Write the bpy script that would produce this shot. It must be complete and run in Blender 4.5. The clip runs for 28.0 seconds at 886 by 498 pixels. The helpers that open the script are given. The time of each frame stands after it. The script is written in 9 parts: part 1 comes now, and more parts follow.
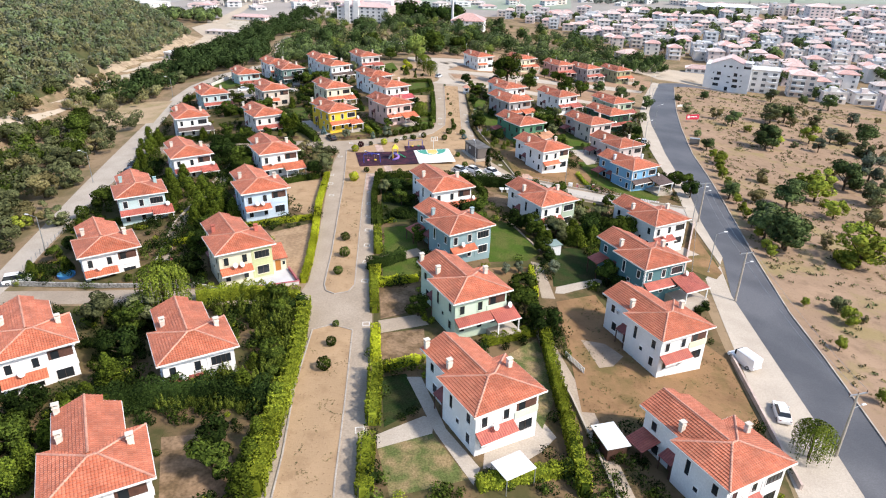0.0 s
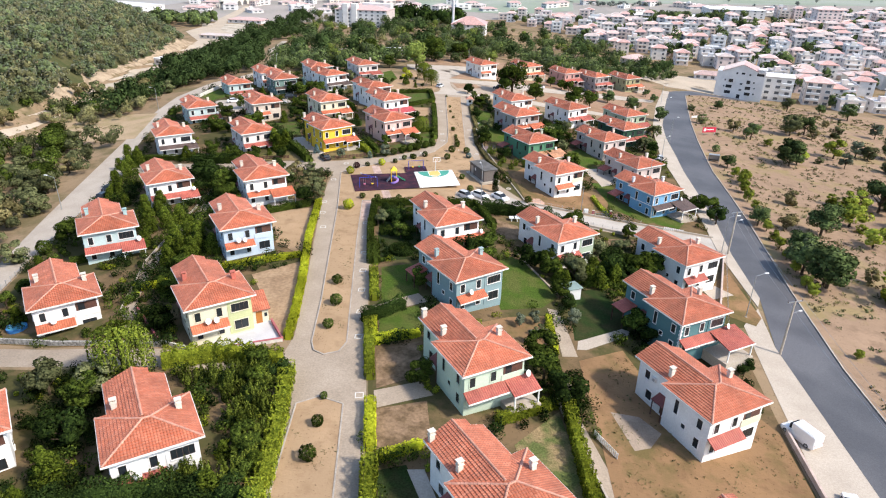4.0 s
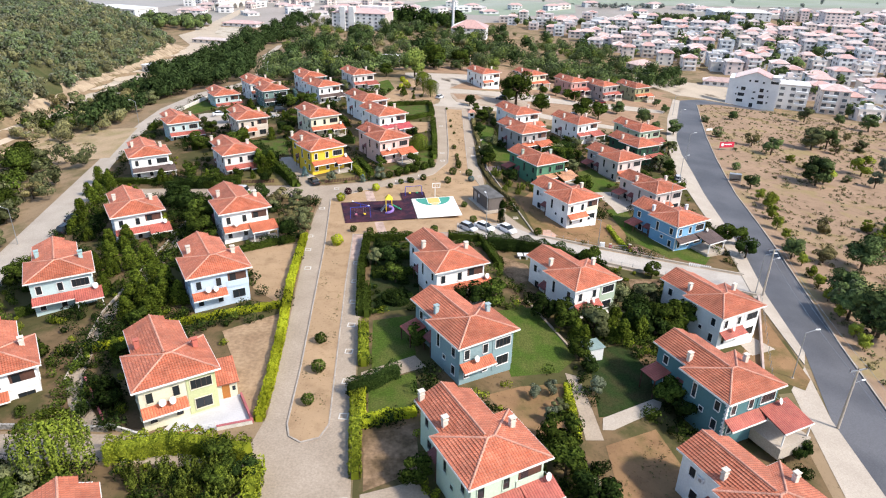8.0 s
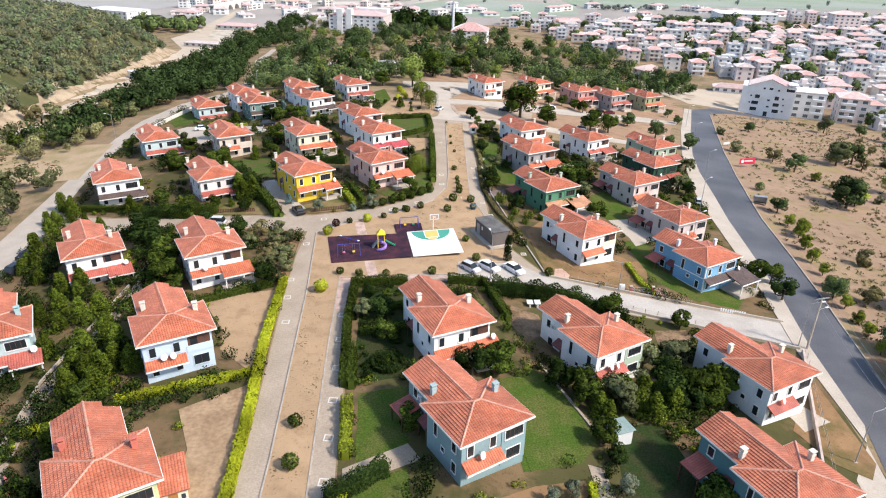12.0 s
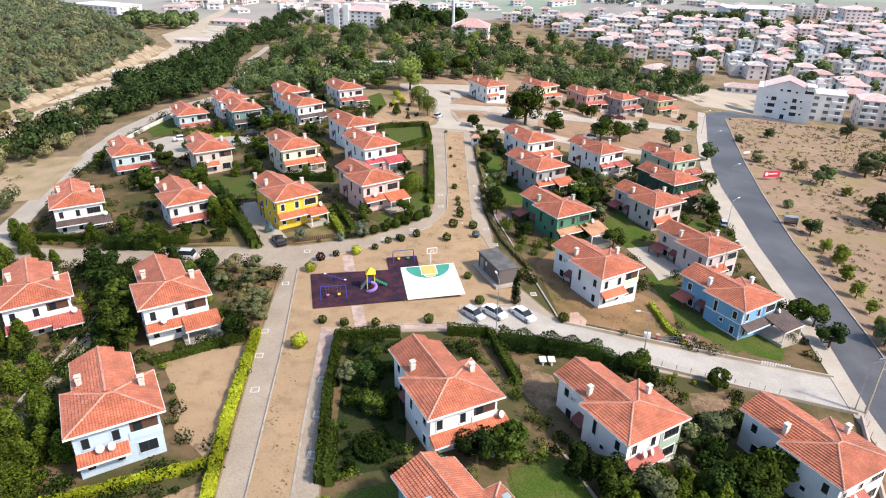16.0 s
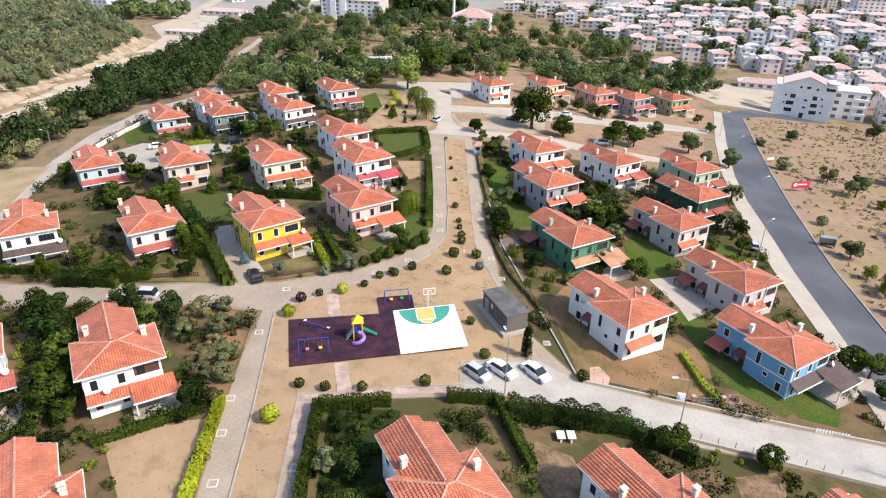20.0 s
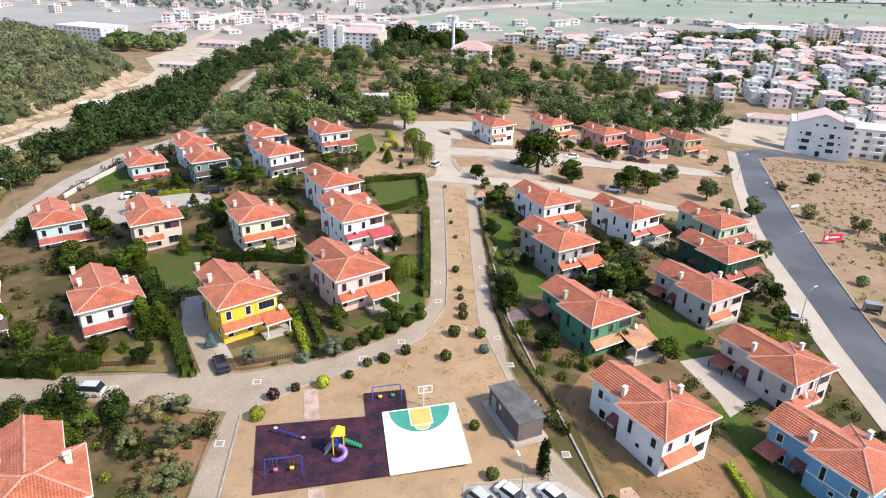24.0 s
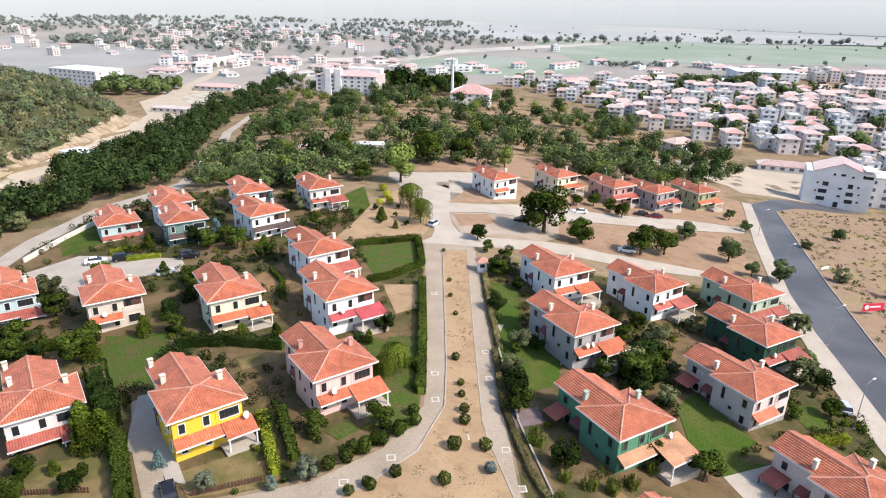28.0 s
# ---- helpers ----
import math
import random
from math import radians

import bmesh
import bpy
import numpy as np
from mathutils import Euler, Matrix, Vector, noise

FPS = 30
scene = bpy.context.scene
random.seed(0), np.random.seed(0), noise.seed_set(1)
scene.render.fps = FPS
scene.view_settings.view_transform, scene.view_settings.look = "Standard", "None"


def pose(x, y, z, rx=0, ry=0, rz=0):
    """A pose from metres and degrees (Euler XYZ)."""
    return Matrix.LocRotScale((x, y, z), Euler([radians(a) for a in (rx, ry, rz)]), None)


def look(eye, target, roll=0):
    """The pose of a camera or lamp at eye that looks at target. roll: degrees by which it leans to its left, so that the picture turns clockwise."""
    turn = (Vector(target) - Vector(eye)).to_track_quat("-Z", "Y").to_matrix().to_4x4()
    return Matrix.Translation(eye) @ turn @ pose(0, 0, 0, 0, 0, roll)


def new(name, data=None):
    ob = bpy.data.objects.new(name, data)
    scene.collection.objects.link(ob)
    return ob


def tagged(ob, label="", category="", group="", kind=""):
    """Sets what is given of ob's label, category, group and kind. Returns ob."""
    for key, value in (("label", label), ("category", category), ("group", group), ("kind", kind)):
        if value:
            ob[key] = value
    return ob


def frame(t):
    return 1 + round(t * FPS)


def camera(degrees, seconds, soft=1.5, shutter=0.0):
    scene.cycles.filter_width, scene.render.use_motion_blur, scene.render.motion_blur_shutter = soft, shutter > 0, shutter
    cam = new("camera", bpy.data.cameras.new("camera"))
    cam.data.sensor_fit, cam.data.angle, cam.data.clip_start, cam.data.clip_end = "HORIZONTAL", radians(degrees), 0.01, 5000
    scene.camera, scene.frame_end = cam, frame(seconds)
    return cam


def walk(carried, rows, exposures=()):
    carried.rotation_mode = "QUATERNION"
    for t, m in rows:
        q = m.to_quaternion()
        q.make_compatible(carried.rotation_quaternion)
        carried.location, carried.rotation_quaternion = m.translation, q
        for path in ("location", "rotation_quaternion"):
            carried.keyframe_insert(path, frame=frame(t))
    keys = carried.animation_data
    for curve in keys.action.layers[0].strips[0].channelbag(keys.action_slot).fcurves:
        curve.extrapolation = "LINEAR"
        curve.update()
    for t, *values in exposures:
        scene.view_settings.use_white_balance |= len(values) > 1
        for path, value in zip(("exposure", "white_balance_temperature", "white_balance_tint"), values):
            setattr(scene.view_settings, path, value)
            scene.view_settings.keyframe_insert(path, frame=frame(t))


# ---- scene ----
cam = camera(68.2, 28.0, soft=1.1)


def aim(x, y, z, pitch, yaw, roll):
    """A camera pose from metres and degrees."""
    p, w = radians(pitch), radians(yaw)
    ahead = Vector((-math.sin(w) * math.cos(p), math.cos(w) * math.cos(p), math.sin(p)))
    return look((x, y, z), Vector((x, y, z)) + 20 * ahead, roll)


# seconds, x, y, z, pitch, yaw, roll
FLIGHT = [
    (0.0, 15.13, -110.74, 51.25, -25.60, -1.50, 1.27),
    (1.0, 14.87, -106.90, 51.32, -25.53, -1.52, 1.27),
    (2.0, 14.69, -102.98, 51.40, -25.51, -1.53, 1.27),
    (3.0, 14.58, -98.99, 51.49, -25.52, -1.55, 1.27),
    (3.5, 14.54, -96.98, 51.53, -25.52, -1.55, 1.27),
    (5.5, 14.50, -88.81, 51.72, -25.52, -1.57, 1.26),
    (6.0, 14.52, -86.74, 51.77, -25.51, -1.58, 1.26),
    (7.0, 14.57, -82.57, 51.87, -25.49, -1.58, 1.26),
    (8.0, 14.66, -78.37, 51.97, -25.46, -1.59, 1.26),
    (9.0, 14.76, -74.15, 52.07, -25.44, -1.59, 1.26),
    (10.0, 14.88, -69.90, 52.16, -25.42, -1.59, 1.26),
    (11.0, 15.01, -65.64, 52.25, -25.43, -1.59, 1.26),
    (12.0, 15.15, -61.37, 52.34, -25.47, -1.59, 1.26),
    (12.5, 15.22, -59.23, 52.39, -25.51, -1.59, 1.26),
    (14.5, 15.50, -50.67, 52.55, -25.75, -1.59, 1.25),
    (15.0, 15.57, -48.53, 52.59, -25.83, -1.59, 1.25),
    (16.0, 15.71, -44.24, 52.66, -26.03, -1.58, 1.25),
    (17.0, 15.84, -39.96, 52.73, -26.25, -1.58, 1.25),
    (18.0, 15.97, -35.69, 52.80, -26.42, -1.58, 1.25),
    (19.0, 16.08, -31.42, 52.86, -26.43, -1.57, 1.25),
    (19.5, 16.14, -29.29, 52.90, -26.56, -1.57, 1.25),
    (20.0, 16.20, -27.16, 52.93, -27.05, -1.57, 1.25),
    (20.5, 16.25, -25.04, 52.96, -27.75, -1.57, 1.25),
    (22.5, 16.46, -16.55, 53.09, -27.10, -1.57, 1.25),
    (23.0, 16.51, -14.44, 53.12, -26.32, -1.57, 1.25),
    (23.5, 16.55, -12.33, 53.15, -25.51, -1.57, 1.24),
    (24.0, 16.60, -10.21, 53.19, -24.76, -1.57, 1.24),
    (25.0, 16.70, -5.99, 53.26, -23.28, -1.57, 1.24),
    (26.0, 16.81, -1.78, 53.34, -22.10, -1.57, 1.24),
    (26.5, 16.86, 0.33, 53.39, -21.70, -1.57, 1.24),
    (27.0, 16.92, 2.43, 53.43, -21.57, -1.57, 1.24),
    (28.0, 17.05, 6.64, 53.53, -21.50, -1.58, 1.24),
]
walk(cam, [(r[0], aim(*r[1:])) for r in FLIGHT])

# ---- light: hazy bright day, the sun high over the road side ----
world = bpy.data.worlds.new("world")
scene.world = world
world.use_nodes = True
wn = world.node_tree
sky = wn.nodes.new("ShaderNodeTexSky")
sky.sky_type, sky.sun_disc = "NISHITA", False
sky.sun_elevation, sky.sun_rotation = radians(43.6), radians(116)
sky.air_density, sky.dust_density, sky.ozone_density = 1.0, 1.2, 1.0
wn.links.new(sky.outputs["Color"], wn.nodes["Background"].inputs["Color"])
wn.nodes["Background"].inputs["Strength"].default_value = 0.15
sun_data = bpy.data.lights.new("sun", "SUN")
sun_data.energy, sun_data.angle, sun_data.color = 2.9, radians(5), (1.0, 0.92, 0.82)
sun = new("sun", sun_data)
sun.matrix_world = look((54, -26, 57), (0, 0, 0))
scene.view_settings.exposure = 0.86

# ---- materials ----
MATS = {}


def mat(name, color, rough=0.85, var=0.18, scale=1.5, bump=0.15, fine=25.0, metal=0.0, second=None, rnd=0.0, blend=(0.42, 0.62)):
    """A procedural surface: base colour with two scales of mottling, grain relief and, where given, a second colour in patches."""
    if name in MATS:
        return MATS[name]
    m = bpy.data.materials.new(name)
    m.use_nodes = True
    nt = m.node_tree
    b = nt.nodes["Principled BSDF"]
    b.inputs["Roughness"].default_value, b.inputs["Metallic"].default_value = rough, metal
    b.inputs["Specular IOR Level"].default_value = 0.03 if rough >= 0.85 else 0.45
    co = nt.nodes.new("ShaderNodeNewGeometry")
    n1, n2 = nt.nodes.new("ShaderNodeTexNoise"), nt.nodes.new("ShaderNodeTexNoise")
    n1.inputs["Scale"].default_value, n1.inputs["Detail"].default_value = scale * 0.2, 6
    n2.inputs["Scale"].default_value, n2.inputs["Detail"].default_value = fine * 0.2, 4
    for n in (n1, n2):
        nt.links.new(co.outputs["Position"], n.inputs["Vector"])
    mix = nt.nodes.new("ShaderNodeMixRGB")
    c2 = second or tuple(c * (1 - 1.6 * var) for c in color)
    mix.inputs[1].default_value, mix.inputs[2].default_value = (*color, 1), (*c2, 1)
    ramp = nt.nodes.new("ShaderNodeValToRGB")
    ramp.color_ramp.elements[0].position, ramp.color_ramp.elements[1].position = blend
    nt.links.new(n1.outputs["Fac"], ramp.inputs["Fac"])
    nt.links.new(ramp.outputs["Color"], mix.inputs[0])
    grain = nt.nodes.new("ShaderNodeMixRGB")
    grain.blend_type = "MULTIPLY"
    grain.inputs[0].default_value = 1.0
    gr = nt.nodes.new("ShaderNodeMapRange")
    gr.inputs[1].default_value, gr.inputs[2].default_value = 0.3, 0.7
    gr.inputs[3].default_value, gr.inputs[4].default_value = 1 - var, 1 + var
    nt.links.new(n2.outputs["Fac"], gr.inputs[0])
    nt.links.new(mix.outputs[0], grain.inputs[1])
    nt.links.new(gr.outputs[0], grain.inputs[2])
    last = grain
    if rnd:
        info, rr = nt.nodes.new("ShaderNodeObjectInfo"), nt.nodes.new("ShaderNodeMapRange")
        rr.inputs[3].default_value, rr.inputs[4].default_value = 1 - rnd, 1 + rnd
        nt.links.new(info.outputs["Random"], rr.inputs[0])
        last = nt.nodes.new("ShaderNodeMixRGB")
        last.blend_type = "MULTIPLY"
        last.inputs[0].default_value = 1.0
        nt.links.new(grain.outputs[0], last.inputs[1])
        nt.links.new(rr.outputs[0], last.inputs[2])
    nt.links.new(last.outputs[0], b.inputs["Base Color"])
    if bump:
        bp = nt.nodes.new("ShaderNodeBump")
        bp.inputs["Strength"].default_value, bp.inputs["Distance"].default_value = bump, 0.05
        nt.links.new(n2.outputs["Fac"], bp.inputs["Height"])
        nt.links.new(bp.outputs["Normal"], b.inputs["Normal"])
    MATS[name] = m
    return m


def earth_mat(name, base, dark, grass, green=0.62):
    """Bare ground: broad damp and dry patches, a scatter of dark crumbs, and thin grass where it holds on."""
    m = bpy.data.materials.new(name)
    m.use_nodes = True
    nt = m.node_tree
    b = nt.nodes["Principled BSDF"]
    b.inputs["Roughness"].default_value, b.inputs["Specular IOR Level"].default_value = 0.95, 0.03
    geo = nt.nodes.new("ShaderNodeNewGeometry")

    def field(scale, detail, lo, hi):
        n, r = nt.nodes.new("ShaderNodeTexNoise"), nt.nodes.new("ShaderNodeMapRange")
        n.inputs["Scale"].default_value, n.inputs["Detail"].default_value = scale, detail
        n.inputs["Roughness"].default_value = 0.62
        r.inputs[1].default_value, r.inputs[2].default_value = lo, hi
        nt.links.new(geo.outputs["Position"], n.inputs["Vector"])
        nt.links.new(n.outputs["Fac"], r.inputs[0])
        return n, r

    def lay(below, factor, colour, share):
        mix, mul = nt.nodes.new("ShaderNodeMixRGB"), nt.nodes.new("ShaderNodeMath")
        mul.operation, mul.inputs[1].default_value = "MULTIPLY", share
        nt.links.new(factor.outputs[0], mul.inputs[0])
        nt.links.new(mul.outputs[0], mix.inputs[0])
        if below is None:
            mix.inputs[1].default_value = (*base, 1)
        else:
            nt.links.new(below.outputs[0], mix.inputs[1])
        mix.inputs[2].default_value = (*colour, 1)
        return mix

    pale = tuple(min(0.9, c * 1.22) for c in base)
    top = lay(None, field(0.11, 5, 0.45, 0.68)[1], pale, 0.8)
    top = lay(top, field(0.33, 8, 0.50, 0.70)[1], dark, 0.75)
    top = lay(top, field(0.09, 9, green, green + 0.10)[1], grass, 0.7)
    crumb, spots = field(2.6, 5, 0.60, 0.70)
    top = lay(top, spots, tuple(c * 0.55 for c in dark), 0.75)
    nt.links.new(top.outputs[0], b.inputs["Base Color"])
    bp = nt.nodes.new("ShaderNodeBump")
    bp.inputs["Strength"].default_value, bp.inputs["Distance"].default_value = 0.6, 0.08
    nt.links.new(crumb.outputs["Fac"], bp.inputs["Height"])
    nt.links.new(bp.outputs["Normal"], b.inputs["Normal"])
    MATS[name] = m
    return m


def leaf_mat(name, light, dark, rnd=0.25):
    """Foliage: each leaf clump has its own shade between two greens."""
    m = bpy.data.materials.new(name)
    m.use_nodes = True
    nt = m.node_tree
    b = nt.nodes["Principled BSDF"]
    b.inputs["Roughness"].default_value = 0.7
    b.inputs["Specular IOR Level"].default_value = 0.0
    geo, info = nt.nodes.new("ShaderNodeNewGeometry"), nt.nodes.new("ShaderNodeObjectInfo")
    mix, mul, rr = nt.nodes.new("ShaderNodeMixRGB"), nt.nodes.new("ShaderNodeMixRGB"), nt.nodes.new("ShaderNodeMapRange")
    mix.inputs[1].default_value, mix.inputs[2].default_value = (*dark, 1), (*light, 1)
    rr.inputs[3].default_value, rr.inputs[4].default_value = 1 - rnd, 1 + rnd
    mul.blend_type = "MULTIPLY"
    mul.inputs[0].default_value = 1.0
    nt.links.new(geo.outputs["Random Per Island"], mix.inputs[0])
    nt.links.new(info.outputs["Random"], rr.inputs[0])
    nt.links.new(mix.outputs[0], mul.inputs[1])
    nt.links.new(rr.outputs[0], mul.inputs[2])
    pn, pr, mul3 = nt.nodes.new("ShaderNodeTexNoise"), nt.nodes.new("ShaderNodeMapRange"), nt.nodes.new("ShaderNodeMixRGB")
    pn.inputs["Scale"].default_value, pn.inputs["Detail"].default_value = 0.14, 2
    pr.inputs[1].default_value, pr.inputs[2].default_value, pr.inputs[3].default_value, pr.inputs[4].default_value = 0.32, 0.68, 0.55, 1.45
    mul3.blend_type, mul3.inputs[0].default_value = "MULTIPLY", 1.0
    nt.links.new(geo.outputs["Position"], pn.inputs["Vector"])
    nt.links.new(pn.outputs["Fac"], pr.inputs[0])
    nt.links.new(mul.outputs[0], mul3.inputs[1])
    nt.links.new(pr.outputs[0], mul3.inputs[2])
    nt.links.new(mul3.outputs[0], b.inputs["Base Color"])
    MATS[name] = m
    return m


def tile_mat(name, base, dark, light, width=0.30, course=0.41, mortar=0.45):
    """Clay roof tiles on UV in metres: each tile its own tone, rolled across, roll shade and lip glint painted in, with
    weather stains.
    """
    m = bpy.data.materials.new(name)
    m.use_nodes = True
    nt = m.node_tree
    b = nt.nodes["Principled BSDF"]
    b.inputs["Roughness"].default_value = 0.62
    uv = nt.nodes.new("ShaderNodeUVMap")
    br = nt.nodes.new("ShaderNodeTexBrick")
    br.offset, br.offset_frequency = 0.0, 2
    br.inputs["Color1"].default_value, br.inputs["Color2"].default_value = (*base, 1), (*light, 1)
    br.inputs["Mortar"].default_value = (*dark, 1)
    br.inputs["Scale"].default_value, br.inputs["Mortar Size"].default_value = 1.0, 0.014
    br.inputs["Mortar Smooth"].default_value, br.inputs["Bias"].default_value = 0.6, -0.1
    br.inputs["Brick Width"].default_value, br.inputs["Row Height"].default_value = width, course
    nt.links.new(uv.outputs["UV"], br.inputs["Vector"])
    geo, n1 = nt.nodes.new("ShaderNodeNewGeometry"), nt.nodes.new("ShaderNodeTexNoise")
    n1.inputs["Scale"].default_value, n1.inputs["Detail"].default_value = 0.5, 8
    nt.links.new(geo.outputs["Position"], n1.inputs["Vector"])
    st, mul, info, rr, mul2 = (nt.nodes.new(k) for k in ("ShaderNodeMapRange", "ShaderNodeMixRGB", "ShaderNodeObjectInfo", "ShaderNodeMapRange", "ShaderNodeMixRGB"))
    st.inputs[1].default_value, st.inputs[2].default_value, st.inputs[3].default_value, st.inputs[4].default_value = 0.3, 0.7, 0.72, 1.14
    rr.inputs[3].default_value, rr.inputs[4].default_value = 0.88, 1.1
    nt.links.new(n1.outputs["Fac"], st.inputs[0])
    nt.links.new(info.outputs["Random"], rr.inputs[0])
    for mm, a, c in ((mul, br.outputs["Color"], st.outputs[0]), (mul2, mul.outputs[0], rr.outputs[0])):
        mm.blend_type = "MULTIPLY"
        mm.inputs[0].default_value = 1.0
        nt.links.new(a, mm.inputs[1])
        nt.links.new(c, mm.inputs[2])
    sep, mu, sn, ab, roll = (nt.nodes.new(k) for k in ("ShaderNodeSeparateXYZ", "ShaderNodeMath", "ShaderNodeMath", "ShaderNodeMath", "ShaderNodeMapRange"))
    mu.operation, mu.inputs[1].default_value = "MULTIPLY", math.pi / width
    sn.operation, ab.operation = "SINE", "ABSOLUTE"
    # hollows between the rolls darkened: shade painted into the colour
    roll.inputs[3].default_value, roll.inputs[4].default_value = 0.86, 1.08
    row, lip_glint, edge = (nt.nodes.new(k) for k in ("ShaderNodeMath", "ShaderNodeMapRange", "ShaderNodeMixRGB"))
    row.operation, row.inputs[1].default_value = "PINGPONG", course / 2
    # pale line along each course edge: a glint painted into the colour
    lip_glint.inputs[1].default_value, lip_glint.inputs[2].default_value, lip_glint.inputs[3].default_value, lip_glint.inputs[4].default_value = 0.0, course * 0.15, 0.10, 0.0
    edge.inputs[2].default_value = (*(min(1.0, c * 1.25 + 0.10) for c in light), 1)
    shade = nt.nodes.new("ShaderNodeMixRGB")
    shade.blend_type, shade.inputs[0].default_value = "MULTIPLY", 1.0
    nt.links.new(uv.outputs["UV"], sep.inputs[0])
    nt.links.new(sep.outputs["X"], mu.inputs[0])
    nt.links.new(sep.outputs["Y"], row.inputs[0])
    nt.links.new(row.outputs[0], lip_glint.inputs[0])
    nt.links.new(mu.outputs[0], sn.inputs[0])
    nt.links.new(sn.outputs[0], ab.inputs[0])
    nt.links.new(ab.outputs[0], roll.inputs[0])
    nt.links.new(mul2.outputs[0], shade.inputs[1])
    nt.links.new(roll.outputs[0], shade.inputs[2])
    nt.links.new(lip_glint.outputs[0], edge.inputs[0])
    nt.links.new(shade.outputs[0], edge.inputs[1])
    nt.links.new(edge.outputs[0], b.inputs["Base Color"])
    bp = nt.nodes.new("ShaderNodeBump")
    bp.inputs["Strength"].default_value, bp.inputs["Distance"].default_value = 0.6, 0.05
    nt.links.new(ab.outputs[0], bp.inputs["Height"])
    nt.links.new(bp.outputs["Normal"], b.inputs["Normal"])
    MATS[name] = m
    return m


def glass_mat(name, color=(0.02, 0.025, 0.03)):
    m = bpy.data.materials.new(name)
    m.use_nodes = True
    b = m.node_tree.nodes["Principled BSDF"]
    b.inputs["Base Color"].default_value = (*color, 1)
    b.inputs["Roughness"].default_value = 0.08
    MATS[name] = m
    return m


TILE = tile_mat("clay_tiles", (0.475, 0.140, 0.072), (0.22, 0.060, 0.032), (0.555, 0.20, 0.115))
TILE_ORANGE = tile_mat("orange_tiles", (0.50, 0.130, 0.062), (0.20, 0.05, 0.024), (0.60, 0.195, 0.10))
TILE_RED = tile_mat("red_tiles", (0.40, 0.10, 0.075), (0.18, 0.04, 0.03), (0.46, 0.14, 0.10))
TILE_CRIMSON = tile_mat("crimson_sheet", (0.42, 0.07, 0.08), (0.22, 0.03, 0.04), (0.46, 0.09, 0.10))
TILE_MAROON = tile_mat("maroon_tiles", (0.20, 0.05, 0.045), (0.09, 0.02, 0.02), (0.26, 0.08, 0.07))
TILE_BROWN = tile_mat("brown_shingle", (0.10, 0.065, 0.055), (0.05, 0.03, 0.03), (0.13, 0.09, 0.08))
CAP = mat("ridge_mortar", (0.56, 0.28, 0.20), 0.8, 0.15, 4)
FASCIA = mat("white_fascia", (0.78, 0.76, 0.72), 0.6, 0.06)
WHITE = mat("white_render", (0.84, 0.83, 0.81), 0.9, 0.06, 2.0, 0.1)
FRAME_BROWN = mat("brown_frame", (0.07, 0.045, 0.035), 0.5, 0.1)
FRAME_WHITE = mat("white_frame", (0.75, 0.75, 0.74), 0.45, 0.05)
GLASS = glass_mat("window_glass")
# town panes lightened from GLASS, haze put into the colour
TOWNGLASS = mat("town_window_glass", (0.115, 0.125, 0.14), 0.3, 0.1)
WOOD = mat("dark_wood", (0.11, 0.05, 0.035), 0.6, 0.2, 6)
METAL = mat("grey_metal", (0.42, 0.43, 0.44), 0.4, 0.08, metal=0.6)
STONE = mat("rubble_stone", (0.42, 0.40, 0.36), 0.9, 0.3, 12, 0.6, second=(0.22, 0.21, 0.19))
CONCRETE = mat("concrete", (0.46, 0.40, 0.335), 0.9, 0.12, 1.2, 0.2, second=(0.40, 0.345, 0.285), blend=(0.36, 0.68))
SOIL = earth_mat("dry_soil", (0.365, 0.250, 0.150), (0.255, 0.165, 0.095), (0.20, 0.16, 0.075), 0.66)
LAWN = mat("lawn", (0.060, 0.098, 0.017), 0.9, 0.38, 1.4, 0.8, second=(0.090, 0.104, 0.028))
DRYGRASS = earth_mat("garden_ground", (0.165, 0.112, 0.062), (0.088, 0.066, 0.034), (0.044, 0.058, 0.018), 0.46)
PAVERS = mat("concrete_pavers", (0.385, 0.315, 0.245), 0.9, 0.15, 1.0, 0.4, second=(0.315, 0.255, 0.195), fine=22, blend=(0.36, 0.68))
LAWN_BRIGHT = mat("bright_lawn", (0.068, 0.105, 0.022), 0.9, 0.38, 2.2, 0.8, second=(0.095, 0.092, 0.034))
PALE_SLAB = mat("pale_slab", (0.44, 0.39, 0.34), 0.85, 0.08, 1.5, 0.2)
# lawn copy with shade put into its green; also lies under the clipped beds
LAWN_DARK = mat("shaded_dark_lawn", (0.026, 0.045, 0.014), 0.95, 0.35, 1.5, 0.8, second=(0.045, 0.045, 0.02))
LAWN_WORN = mat("worn_lawn", (0.10, 0.12, 0.04), 0.95, 0.35, 2.0, 0.8, second=(0.26, 0.19, 0.10))
YARD = earth_mat("yard_soil", (0.245, 0.148, 0.078), (0.17, 0.10, 0.055), (0.105, 0.095, 0.035), 0.54)
CHIM = mat("cream_chimney", (0.66, 0.60, 0.52), 0.85, 0.1, 4)
SOIL_DARK = mat("brown_soil", (0.25, 0.168, 0.105), 0.95, 0.28, 2.2, 0.6, second=(0.14, 0.095, 0.055), fine=13)
ASPHALT = mat("asphalt", (0.066, 0.066, 0.073), 0.6, 0.16, 0.45, 0.3, second=(0.112, 0.110, 0.117), blend=(0.38, 0.66))
KERB = mat("kerb_stone", (0.42, 0.37, 0.32), 0.9, 0.15, 3)
REDPAVE = mat("red_pavers", (0.50, 0.365, 0.305), 0.9, 0.18, 3, 0.3)
RUBBER = mat("dark_rubber_mat", (0.035, 0.022, 0.035), 0.9, 0.3, 2.5, 0.3, second=(0.075, 0.030, 0.042))
